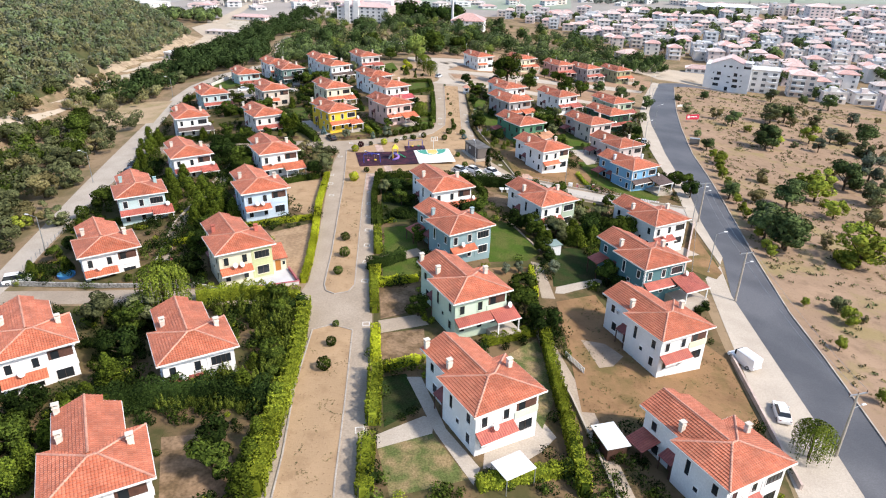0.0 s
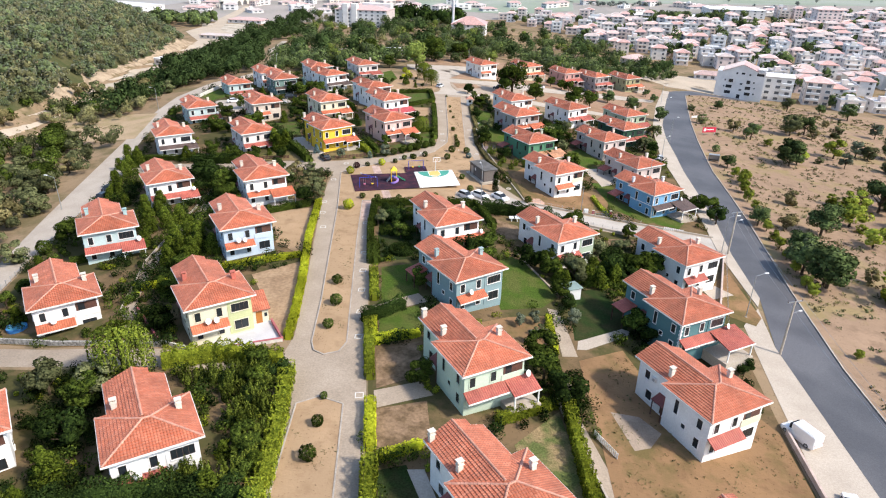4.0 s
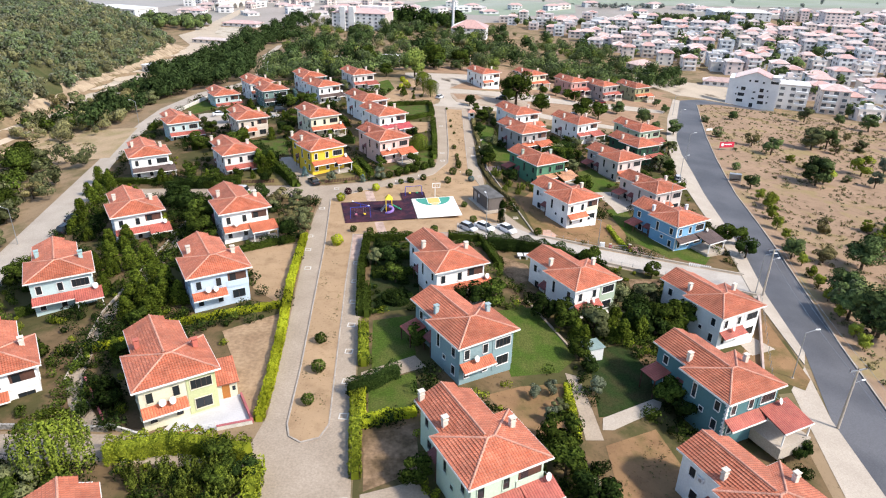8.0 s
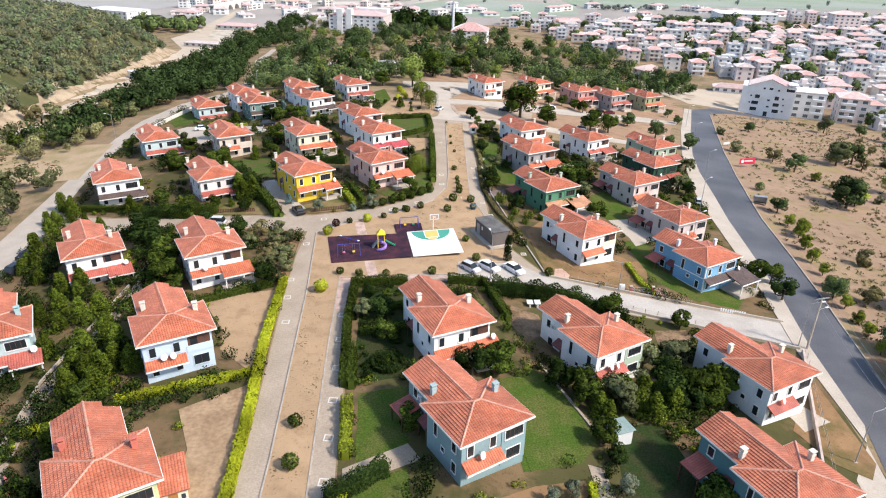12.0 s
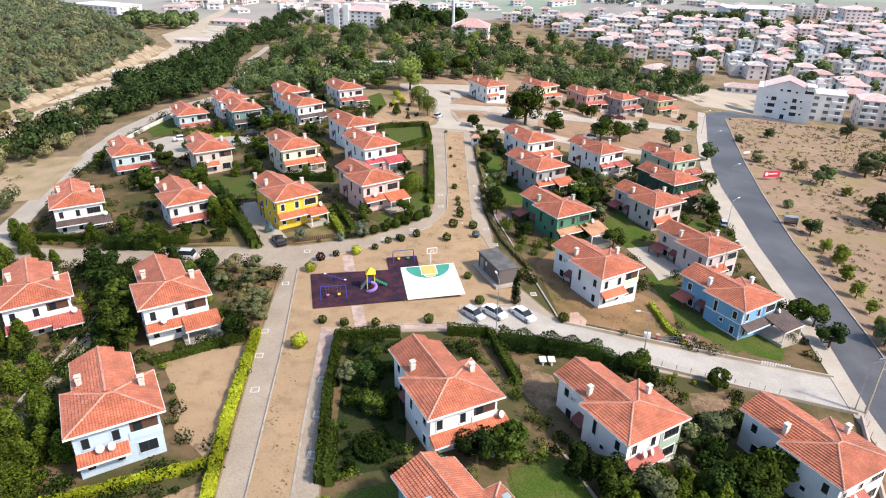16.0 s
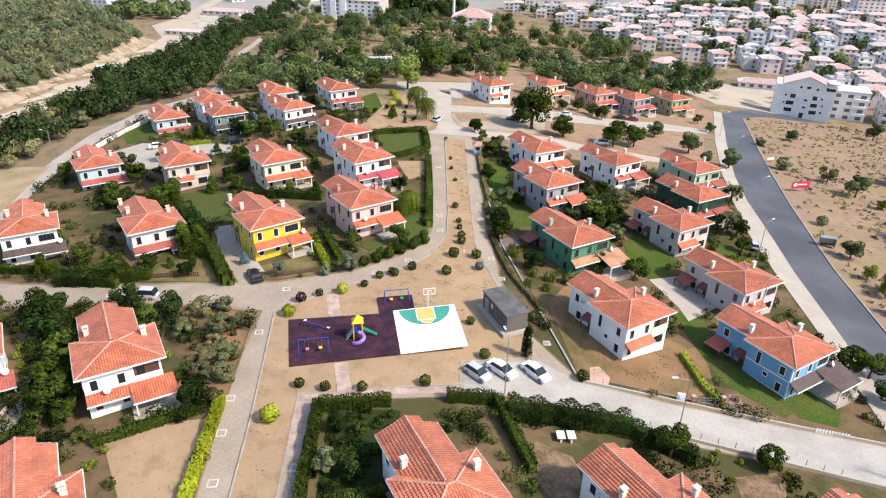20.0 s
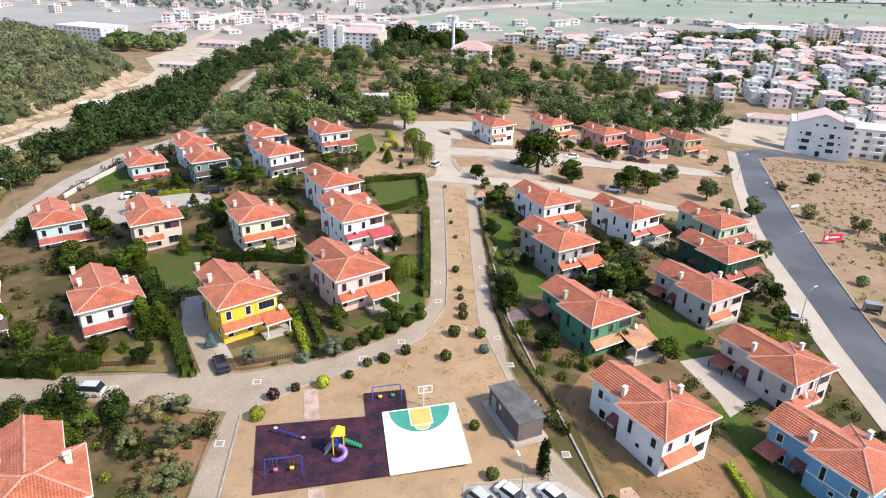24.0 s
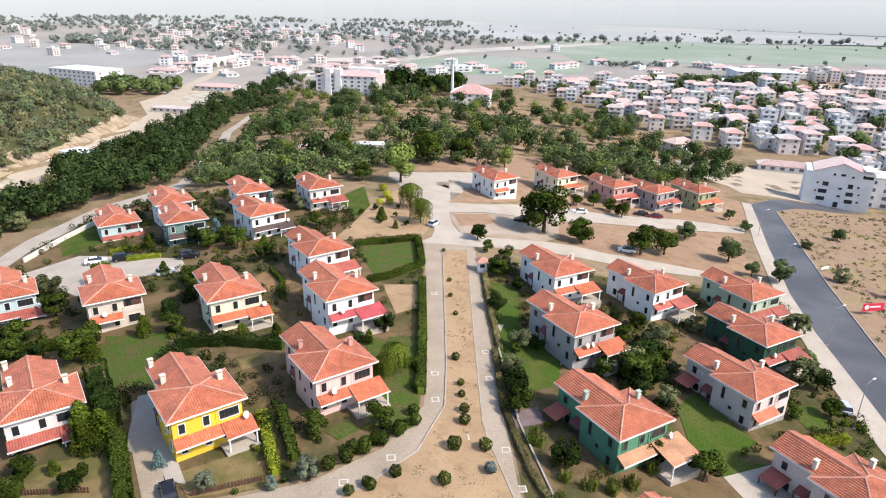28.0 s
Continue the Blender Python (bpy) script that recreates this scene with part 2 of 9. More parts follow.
COURT = mat("white_court", (0.80, 0.79, 0.76), 0.8, 0.05, 1)
COURT_GREEN = mat("court_green", (0.06, 0.30, 0.22), 0.7, 0.06)
COURT_YELLOW = mat("court_yellow", (0.72, 0.46, 0.13), 0.7, 0.06)
HUT = mat("hut_panel", (0.13, 0.11, 0.10), 0.8, 0.12)
HUT_ROOF = mat("hut_roof", (0.15, 0.145, 0.14), 0.85, 0.18, 3)
TRUNK = mat("bark", (0.10, 0.075, 0.05), 0.95, 0.3, 6, 0.6)
CARWHITE = mat("white_car_paint", (0.80, 0.80, 0.80), 0.25, 0.03)
CARSILVER = mat("silver_car_paint", (0.60, 0.61, 0.63), 0.25, 0.03, metal=0.15)
CARBLACK = mat("black_car_paint", (0.015, 0.016, 0.02), 0.2, 0.03)
CARRED = mat("dark_red_car_paint", (0.16, 0.02, 0.025), 0.25, 0.03)
TYRE = mat("tyre_rubber", (0.02, 0.02, 0.02), 0.9, 0.1)
SIGNRED = mat("red_sign", (0.62, 0.03, 0.07), 0.5, 0.06)
PLAYBLUE = mat("blue_play_steel", (0.03, 0.05, 0.35), 0.4, 0.06)
PLAYYELLOW = mat("yellow_play_plastic", (0.82, 0.56, 0.03), 0.4, 0.05)
PLAYPURPLE = mat("purple_play_plastic", (0.30, 0.18, 0.50), 0.4, 0.05)
PLAYGREEN = mat("green_play_plastic", (0.03, 0.30, 0.15), 0.4, 0.05)
ORANGE = mat("orange_plastic", (0.75, 0.20, 0.05), 0.5, 0.05)
GREEN_L = leaf_mat("leaves_green", (0.088, 0.122, 0.020), (0.007, 0.014, 0.004))
DARK_L = leaf_mat("leaves_dark", (0.038, 0.062, 0.014), (0.005, 0.010, 0.004))
LIME_L = leaf_mat("leaves_lime", (0.29, 0.325, 0.030), (0.045, 0.070, 0.010))
YELLOW_L = leaf_mat("leaves_yellow", (0.46, 0.48, 0.03), (0.22, 0.26, 0.018), 0.12)
OLIVE_L = leaf_mat("leaves_olive", (0.16, 0.17, 0.075), (0.055, 0.065, 0.030))
GREY_L = leaf_mat("leaves_grey", (0.20, 0.225, 0.15), (0.075, 0.09, 0.055))
BLUE_L = leaf_mat("leaves_blue", (0.16, 0.24, 0.24), (0.05, 0.09, 0.09))
PURPLE_L = leaf_mat("leaves_purple", (0.10, 0.035, 0.04), (0.035, 0.015, 0.018))
WOOD_GREEN = leaf_mat("leaves_wood", (0.135, 0.180, 0.052), (0.036, 0.056, 0.020))
WOOD_DARK = leaf_mat("leaves_wood_dark", (0.062, 0.095, 0.030), (0.016, 0.028, 0.011))
WOOD_PALE = leaf_mat("leaves_wood_pale", (0.27, 0.255, 0.105), (0.11, 0.11, 0.05))
FIELD_TREE = leaf_mat("leaves_field_tree", (0.115, 0.155, 0.055), (0.025, 0.042, 0.016))
WOOD_BRIGHT = leaf_mat("leaves_wood_bright", (0.22, 0.265, 0.06), (0.075, 0.11, 0.026))
WILLOW_L = leaf_mat("leaves_willow", (0.20, 0.245, 0.032), (0.024, 0.040, 0.008))
FEATHER_L = leaf_mat("leaves_feathery", (0.175, 0.215, 0.034), (0.006, 0.013, 0.003))
CONIFER_L = leaf_mat("leaves_conifer", (0.115, 0.150, 0.018), (0.008, 0.016, 0.004))
HILL_PALE = leaf_mat("leaves_hill_pale", (0.165, 0.160, 0.066), (0.085, 0.088, 0.038))
HILL_GREEN = leaf_mat("leaves_hill", (0.110, 0.142, 0.056), (0.050, 0.068, 0.028))
# far leaves greyed and paled: haze painted into their colour
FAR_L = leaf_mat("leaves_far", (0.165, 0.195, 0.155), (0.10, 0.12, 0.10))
LOLLY_L = leaf_mat("leaves_verge", (0.32, 0.35, 0.05), (0.10, 0.14, 0.02))
DRY_L = leaf_mat("leaves_dry", (0.24, 0.20, 0.09), (0.09, 0.085, 0.035))

# extra sheen on hill, wood and far leaves, added to imitate haze
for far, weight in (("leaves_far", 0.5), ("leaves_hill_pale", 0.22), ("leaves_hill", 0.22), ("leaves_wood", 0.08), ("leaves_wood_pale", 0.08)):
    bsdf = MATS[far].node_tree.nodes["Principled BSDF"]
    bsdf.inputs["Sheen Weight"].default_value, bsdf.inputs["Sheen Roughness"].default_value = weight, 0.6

# ---- helpers for building ----


def softplus(v, w=7.0):
    v = max(-40.0, min(40.0, v / w))
    return w * math.log1p(math.exp(v))


def ground_z(x, y):
    """The lie of the land: a broad ridge that falls to both sides and ahead, a plain beyond, a hill across the valley."""
    z = -0.135 * softplus(x - 20) + 0.045 * softplus(x - 70, 10) - 0.095 * softplus(-24 - x)
    z -= 0.02 * softplus(y - 130, 20) + 0.06 * softplus(y - 225, 25)
    z -= 5 / ((1 + math.exp(min(50, (165 - x) / 9))) * (1 + math.exp(min(50, (232 - y) / 10))))
    z = -27 + softplus(z + 27, 3)
    u = softplus(-122 - 0.155 * (y - 150) - x, 3)
    return z + 36 * (1 - math.exp(-u / 25)) / (1 + math.exp(min((y - 418) / 11, 50)))


def mesh_of(name, verts, faces):
    me = bpy.data.meshes.new(name)
    me.from_pydata([tuple(v) for v in verts], [], faces)
    me.update()
    return me


def finish(bm, name):
    me = bpy.data.meshes.new(name)
    bm.to_mesh(me)
    bm.free()
    return me


def part(name, data, material, parent=None, label="", at=None):
    """One mesh object under a thing; data is a bmesh or a shared mesh; the material sits on the object."""
    me = data if isinstance(data, bpy.types.Mesh) else finish(data, name)
    if not me.materials:
        me.materials.append(None)
    ob = new(name, me)
    ob.material_slots[0].link = "OBJECT"
    ob.material_slots[0].material = material
    if parent is not None:
        ob.parent = parent
    if at is not None:
        ob.matrix_basis = at
    if label:
        ob["label"] = label
    return ob


def empty(name, m=None):
    ob = new(name)
    ob.empty_display_size = 0.2
    if m is not None:
        ob.matrix_basis = m
    return ob


def add_box(bm, x0, y0, z0, x1, y1, z1, bevel=0.0):
    r = bmesh.ops.create_cube(bm, size=1.0)
    vs = r["verts"]
    bmesh.ops.scale(bm, vec=(x1 - x0, y1 - y0, z1 - z0), verts=vs)
    bmesh.ops.translate(bm, vec=((x0 + x1) / 2, (y0 + y1) / 2, (z0 + z1) / 2), verts=vs)
    if bevel:
        es = list({e for v in vs for e in v.link_edges})
        bmesh.ops.bevel(bm, geom=es, offset=bevel, segments=1, affect="EDGES")
    return bm


def box_bm(*a, bevel=0.0):
    return add_box(bmesh.new(), *a, bevel=bevel)


def add_tube(bm, a, b, r0, r1=None, n=8):
    a, b = Vector(a), Vector(b)
    m = Matrix.Translation((a + b) / 2) @ (b - a).to_track_quat("Z", "Y").to_matrix().to_4x4()
    bmesh.ops.create_cone(bm, cap_ends=True, segments=n, radius1=r0, radius2=r0 if r1 is None else r1, depth=(b - a).length, matrix=m)
    return bm


def tube_bm(*a, **k):
    return add_tube(bmesh.new(), *a, **k)


SURFACES = []


def in_poly(x, y, poly):
    inside = False
    for (ax, ay), (bx, by) in zip(poly, poly[1:] + poly[:1]):
        if (ay > y) != (by > y) and x < ax + (y - ay) * (bx - ax) / (by - ay):
            inside = not inside
    return inside


def drape(name, poly, lift, material, cell=4.0, thick=0.0, kind="structure", label="", category=""):
    """A flat-laid surface that follows the land: poly is a list of (x, y)."""
    SURFACES.append((name, poly))
    bm = bmesh.new()
    f = bm.faces.new([bm.verts.new((x, y, 0)) for x, y in poly])
    bmesh.ops.triangulate(bm, faces=[f])
    for axis in (0, 1):
        lo, hi = min(p[axis] for p in poly), max(p[axis] for p in poly)
        n = math.floor(lo / cell) + 1
        while n * cell < hi:
            co, no = [0, 0, 0], [0, 0, 0]
            co[axis], no[axis] = n * cell, 1
            bmesh.ops.bisect_plane(bm, geom=bm.verts[:] + bm.edges[:] + bm.faces[:], plane_co=co, plane_no=no)
            n += 1
    if thick:
        rim = [e for e in bm.edges if e.is_boundary]
        r = bmesh.ops.extrude_edge_only(bm, edges=rim)
        for v in r["geom"]:
            if isinstance(v, bmesh.types.BMVert):
                v.co.z = -thick
    for v in bm.verts:
        v.co.z += ground_z(v.co.x, v.co.y) + lift
    bmesh.ops.recalc_face_normals(bm, faces=bm.faces[:])
    me = finish(bm, name)
    me.materials.append(material)
    return tagged(new(name, me), label, category, "", kind)


def band(line, w0, w1):
    """The polygon between two offsets (to the right) of a polyline."""
    left, right = [], []
    for i, p in enumerate(line):
        a, b = Vector(line[max(i - 1, 0)]), Vector(line[min(i + 1, len(line) - 1)])
        d = (b - a).normalized()
        n = Vector((d.y, -d.x))
        left.append(tuple(Vector(p) + n * w0))
        right.append(tuple(Vector(p) + n * w1))
    return left + right[::-1]


# ---- ground ----
def axis_steps(lo, a, b, hi, fine):
    out, v, s = [], a, fine
    while v > lo:
        s *= 1.22
        v -= s
        out.append(max(v, lo))
    out.reverse()
    v = a
    while v < b:
        out.append(v)
        v += fine
    s = fine
    while v < hi:
        out.append(v)
        s *= 1.22
        v += s
    return out + [hi]


GX, GY = axis_steps(-9000, -320, 240, 9000, 5.0), axis_steps(-400, -110, 470, 14000, 5.0)
gv = [(x, y, ground_z(x, y)) for y in GY for x in GX]
W_ = len(GX)
gf = [(j * W_ + i, j * W_ + i + 1, (j + 1) * W_ + i + 1, (j + 1) * W_ + i) for j in range(len(GY) - 1) for i in range(W_ - 1)]
GROUND = earth_mat("land", (0.27, 0.195, 0.122), (0.18, 0.125, 0.075), (0.13, 0.115, 0.055), 0.50)
land = mesh_of("ground", gv, gf)
land.materials.append(GROUND)
tagged(new("ground", land), "dry grassy land with bare brown soil", "ground", "", "structure")

# ---- the houses: one plan, varied ----
EAVE, FW, FD, RISE = 5.9, 9.64, 8.1, 1.32
RX0, RX1, RY1 = 1.2, 7.7, 14.2
SHARED = {}


def clip_poly(poly, k, lim, keep_above):
    out = []
    for i in range(len(poly)):
        p, q = poly[i], poly[(i + 1) % len(poly)]
        ip, iq = (p[k] >= lim) == keep_above or p[k] == lim, (q[k] >= lim) == keep_above or q[k] == lim
        if ip:
            out.append(p)
        if ip != iq:
            t = (lim - p[k]) / (q[k] - p[k])
            out.append(tuple(a + (b - a) * t for a, b in zip(p, q)))
    return out


def add_roof_plane(bm, pts, course=0.36, step=0.10, thick=0.14):
    """A slope of tiles laid in courses; pts is a convex polygon whose first edge is the eave."""
    uvl = bm.loops.layers.uv.verify()
    p = [Vector(v) for v in pts]
    e = (p[1] - p[0]).normalized()
    n = e.cross(p[2] - p[1]).normalized()
    if n.z < 0:
        n = -n
    u = n.cross(e)
    if u.z < 0:
        u = -u
    flat = [((v - p[0]).dot(e), (v - p[0]).dot(u)) for v in p]
    top = max(b for a, b in flat)
    k = 0
    while k * course < top - 0.02:
        b0, b1 = k * course, min((k + 1) * course, top)
        strip = clip_poly(clip_poly(flat, 1, b0, True), 1, b1, False)
        k += 1
        if len(strip) < 3:
            continue
        vs = []
        for a, b in strip:
            h = step * (1 - (b - b0) / course)
            vs.append(bm.verts.new(p[0] + e * a + u * b + n * h))
        try:
            f = bm.faces.new(vs)
        except ValueError:
            continue
        for lp, (a, b) in zip(f.loops, strip):
            lp[uvl].uv = (a, b)
        low = sorted([c for c in strip if abs(c[1] - b0) < 1e-6])
        if len(low) >= 2:
            a0, a1 = low[0][0], low[-1][0]
            q = [bm.verts.new(p[0] + e * a + u * b0 + n * h) for a, h in ((a0, 0), (a1, 0), (a1, step), (a0, step))]
            f = bm.faces.new(q)
            for lp, a in zip(f.loops, (a0, a1, a1, a0)):
                lp[uvl].uv = (a, b0 + 0.01)
    lo = [bm.verts.new(v - n * thick) for v in p]
    hi = [bm.verts.new(v) for v in p]
    bm.faces.new(lo[::-1])
    for i in range(len(p)):
        j = (i + 1) % len(p)
        bm.faces.new((lo[i], lo[j], hi[j], hi[i]))
    bmesh.ops.remove_doubles(bm, verts=bm.verts[:], dist=0.002)
    return bm


def shared(key, make):
    if key not in SHARED:
        SHARED[key] = finish(make(), key)
    return SHARED[key]


def roof_front():
    bm, z = bmesh.new(), EAVE
    a, b = (FW / 2 - 0.4, FD / 2, z + RISE), (FW / 2 + 0.4, FD / 2, z + RISE)
    c = [(0, 0, z), (FW, 0, z), (FW, FD, z), (0, FD, z)]
    add_roof_plane(bm, [c[0], c[1], b, a])
    add_roof_plane(bm, [c[1], c[2], b])
    add_roof_plane(bm, [c[2], c[3], a, b])
    add_roof_plane(bm, [c[3], c[0], a])
    return bm


def roof_rear():
    bm, z, m = bmesh.new(), EAVE, 4.45
    y0, h = FD / 2 + 0.6, RISE
    add_roof_plane(bm, [(RX0, RY1, z), (RX0, y0, z), (m, y0, z + h), (m, RY1, z + h)])
    add_roof_plane(bm, [(RX1, y0, z), (RX1, RY1 - 1.0, z), (m, RY1 - 1.0, z + h), (m, y0, z + h)])
    add_roof_plane(bm, [(RX1 - 1.6, RY1 - 1.0, z + 0.65), (RX1 - 1.6, RY1, z + 0.65), (m, RY1, z + h), (m, RY1 - 1.0, z + h)])
    return bm


def cap_run(p, q):
    """A run of half-round ridge tiles, each lapping the next."""
    bm = bmesh.new()
    p, q = Vector(p), Vector(q)
    n = max(3, int((q - p).length / 0.4))
    d = (q - p).normalized()
    side = d.cross(Vector((0, 0, 1))).normalized()
    up = side.cross(d)
    rings = []
    for i in range(n):
        for t, r in ((i / n, 0.15), ((i + 0.97) / n, 0.115)):
            c = p.lerp(q, t)
            rings.append([bm.verts.new(c + side * (r * math.cos(a)) + up * (r * math.sin(a) - 0.02)) for a in [math.pi * k / 6 for k in range(7)]])
    for a, b in zip(rings, rings[1:]):
        for k in range(6):
            bm.faces.new((a[k], a[k + 1], b[k + 1], b[k]))
    for r in (rings[0], rings[-1]):
        bm.faces.new(r)
    bmesh.ops.recalc_face_normals(bm, faces=bm.faces[:])
    return bm


def cap_runs():
    z, r = EAVE + 0.05, RISE
    a, b = (FW / 2 - 0.4, FD / 2, z + r), (FW / 2 + 0.4, FD / 2, z + r)
    return [((0, 0, z), a), ((FW, 0, z), b), ((0, FD, z), a), ((FW, FD, z), b), (a, b), ((4.45, FD / 2 + 0.5, z + r), (4.45, RY1, z + r))]


def fascia():
    bm, z = bmesh.new(), EAVE
    t, h = 0.1, 0.17
    for x0, y0, x1, y1 in ((0, -t, FW, 0), (0, FD, RX0, FD + t), (RX1, FD, FW, FD + t), (-t, -t, 0, FD + t), (FW, -t, FW + t, FD + t), (RX0 - t, FD + t, RX0, RY1), (RX1, FD + t, RX1 + t, RY1 - 1)):
        add_box(bm, x0, y0, z - h, x1, y1, z + 0.03)
    return bm


def gable_wall():
    """Rear gable under the rear roof."""
    bm = bmesh.new()
    y = RY1 - 0.55
    tri = [(RX0 + 0.5, y, EAVE - 0.1), (RX1 - 0.5, y, EAVE - 0.1), (4.45, y, EAVE + RISE - 0.2)]
    f = bm.faces.new([bm.verts.new(v) for v in tri])
    r = bmesh.ops.extrude_face_region(bm, geom=[f])
    bmesh.ops.translate(bm, vec=(0, -0.25, 0), verts=[v for v in r["geom"] if isinstance(v, bmesh.types.BMVert)])
    return bm


def window_frame(w, h):
    bm, t = bmesh.new(), 0.09
    for a in ((-w / 2 - t, -0.08, -t, -w / 2, 0.02, h + t), (w / 2, -0.08, -t, w / 2 + t, 0.02, h + t), (-w / 2, -0.08, h, w / 2, 0.02, h + t), (-w / 2 - 0.05, -0.16, -t, w / 2 + 0.05, 0.02, 0)):
        add_box(bm, *a)
    return bm


def window_sash(w, h, n):
    bm, t = bmesh.new(), 0.05
    for i in range(n + 1):
        x = -w / 2 + (w - t) * i / n
        add_box(bm, x, -0.05, 0, x + t, 0.01, h)
    add_box(bm, -w / 2, -0.05, 0, w / 2, 0.01, t)
    add_box(bm, -w / 2, -0.05, h - t, w / 2, 0.01, h)
    return bm


def add_window(house, x, y, z, w, h, side, trim, n=1, sash=None):
    """side: 'f' front, 'l' left, 'r' right, 'b' back."""
    turn = {"f": 0, "l": -90, "r": 90, "b": 180}[side]
    win = part("window", shared(f"window_frame_{w}_{h}", lambda: window_frame(w, h)), trim, house, at=pose(x, y, z, 0, 0, turn))
    part("sash", shared(f"sash_{w}_{h}_{n}", lambda: window_sash(w, h, n)), sash or FRAME_BROWN, win)
    part("pane", shared(f"pane_{w}_{h}", lambda: box_bm(-w / 2, -0.02, 0.0, w / 2, 0.004, h)), GLASS, win)
    return win


def lean_to(x0, x1, y0, z0, z1, key):
    """A tiled lean-to roof against the front wall, with its white gutter board."""
    def make():
        bm = bmesh.new()
        add_roof_plane(bm, [(x0, y0, z0), (x1, y0, z0), (x1, 0.55, z1), (x0, 0.55, z1)], 0.33, 0.04, 0.1)
        return bm
    return shared(key, make)


def chimney_mesh():
    bm = bmesh.new()
    add_box(bm, -0.3, -0.24, -0.75, 0.3, 0.24, 0.95, bevel=0.02)
    add_box(bm, -0.36, -0.30, 0.72, 0.36, 0.30, 0.80)
    return bm


def chimney_cap():
    bm = bmesh.new()
    for x in (-0.24, 0.24):
        for y in (-0.19, 0.19):
            add_box(bm, x - 0.05, y - 0.05, 0.95, x + 0.05, y + 0.05, 1.16)
    add_box(bm, -0.38, -0.32, 1.16, 0.38, 0.32, 1.26, bevel=0.02)
    return bm


def dish_mesh():
    bm = bmesh.new()
    bmesh.ops.create_uvsphere(bm, u_segments=16, v_segments=10, radius=0.75)
    bmesh.ops.delete(bm, geom=[v for v in bm.verts if v.co.z > -0.58], context="VERTS")
    bmesh.ops.translate(bm, vec=(0, 0, 0.6), verts=bm.verts[:])
    bmesh.ops.rotate(bm, cent=(0, 0, 0), matrix=Euler((radians(-115), 0, radians(20))).to_matrix(), verts=bm.verts[:])
    bmesh.ops.solidify(bm, geom=bm.faces[:], thickness=0.02)
    return bm


def canopy_roof():
    """The small gabled roof over the side door."""
    bm = bmesh.new()
    add_roof_plane(bm, [(-1.25, -1.0, 0), (-1.25, 1.0, 0), (0.1, 0.9, 0.75), (0.1, -0.9, 0.75)], 0.3, 0.03, 0.08)
    return bm


def build_house(m, wall, front="short", third=False, trim=None, accent=None, porch=None, balcony=True, dishes=1, base=None, chim=None, quoins=False, side_porch=False, sash=None, deep=False, cooler=False, bands=False):
    """A two-storey villa: a square hipped block in front, a gabled wing behind, porches as given."""
    h = empty("house", m)
    trim, accent, porch, chim = trim or wall, accent or wall, porch or TILE_ORANGE, chim or CHIM
    x0, x1, y0, y1 = 0.6, FW - 0.6, 0.6, FD - 0.5
    part("wall", shared("front_block", lambda: box_bm(x0, y0, -1.6, x1, y1, EAVE - 0.02)), wall, h)
    part("wall", shared("rear_block", lambda: box_bm(RX0 + 0.5, y1 - 0.05, -1.6, RX1 - 0.5, RY1 - 0.55, EAVE - 0.02)), wall, h)
    part("gable", shared("gable", gable_wall), wall, h)
    if base:
        part("plinth", shared("plinth", lambda: add_box(box_bm(x0 - 0.06, y0 - 0.06, -1.6, x1 + 0.06, y1, 0.7), RX0 + 0.44, y1 - 0.1, -1.6, RX1 - 0.44, RY1 - 0.49, 0.68)), base, h, "rough stone plinth")
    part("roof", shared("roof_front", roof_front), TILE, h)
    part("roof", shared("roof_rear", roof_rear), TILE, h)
    for k, (p, q) in enumerate(cap_runs()):
        part("ridge_cap", shared(f"ridge_cap_{k}", lambda: cap_run(p, q)), CAP, h)
    part("fascia", shared("fascia", fascia), FASCIA, h)
    for cx, cy, cz in [(2.0, 8.6, EAVE + 0.35), (8.1, 5.2, EAVE + 0.5)] + ([(1.75, 13.6, EAVE + 0.25)] if third else []):
        c = part("chimney", shared("chimney", chimney_mesh), chim, h, at=pose(cx, cy, cz, 0, 0, 0))
        part("cap", shared("chimney_cap", chimney_cap), chim, c)
    # front openings
    add_window(h, 1.7, y0, 3.55, 0.75, 1.35, "f", trim, 1, sash)
    add_window(h, 4.6, y0, 3.55, 0.75, 1.35, "f", trim, 1, sash)
    if balcony:
        # no recess is cut: a flat dark panel stands for its shade
        part("loggia", shared("loggia", lambda: box_bm(6.0, y0 - 0.012, 3.95, x1 - 0.25, y0 + 0.05, 5.25)), WOOD, h, "flat dark panel painted as balcony shade")
        part("parapet", shared("parapet", lambda: box_bm(5.75, y0 - 0.10, 2.95, x1 + 0.03, y0, 3.95, bevel=0.02)), accent, h)
        part("balcony_door", shared("balcony_door", lambda: box_bm(6.3, y0 - 0.02, 3.4, 7.2, y0 + 0.02, 5.1)), GLASS, h)
    else:
        part("bay", shared("bay", lambda: box_bm(5.75, y0 - 0.08, 0.3, x1 + 0.03, y0 + 0.02, 5.75)), accent, h)
        add_window(h, 7.4, y0 - 0.08, 3.75, 2.4, 1.25, "f", trim, 4, sash)
    add_window(h, 4.6, y0, 0.75, 0.75, 1.35, "f", trim, 1, sash)
    add_window(h, 1.7, y0, 0.75, 0.75, 1.35, "f", trim, 1, sash)
    add_window(h, 7.4, y0 - (0.0 if balcony else 0.08), 0.9, 1.9, 1.4, "f", trim, 2, sash)
    # left side: tall stair window, small ones, the door with its canopy in the corner
    add_window(h, x0, 5.7, 3.0, 0.6, 2.0, "l", trim, 1, sash)
    add_window(h, x0, 2.0, 3.55, 0.75, 1.3, "l", trim, 1, sash)
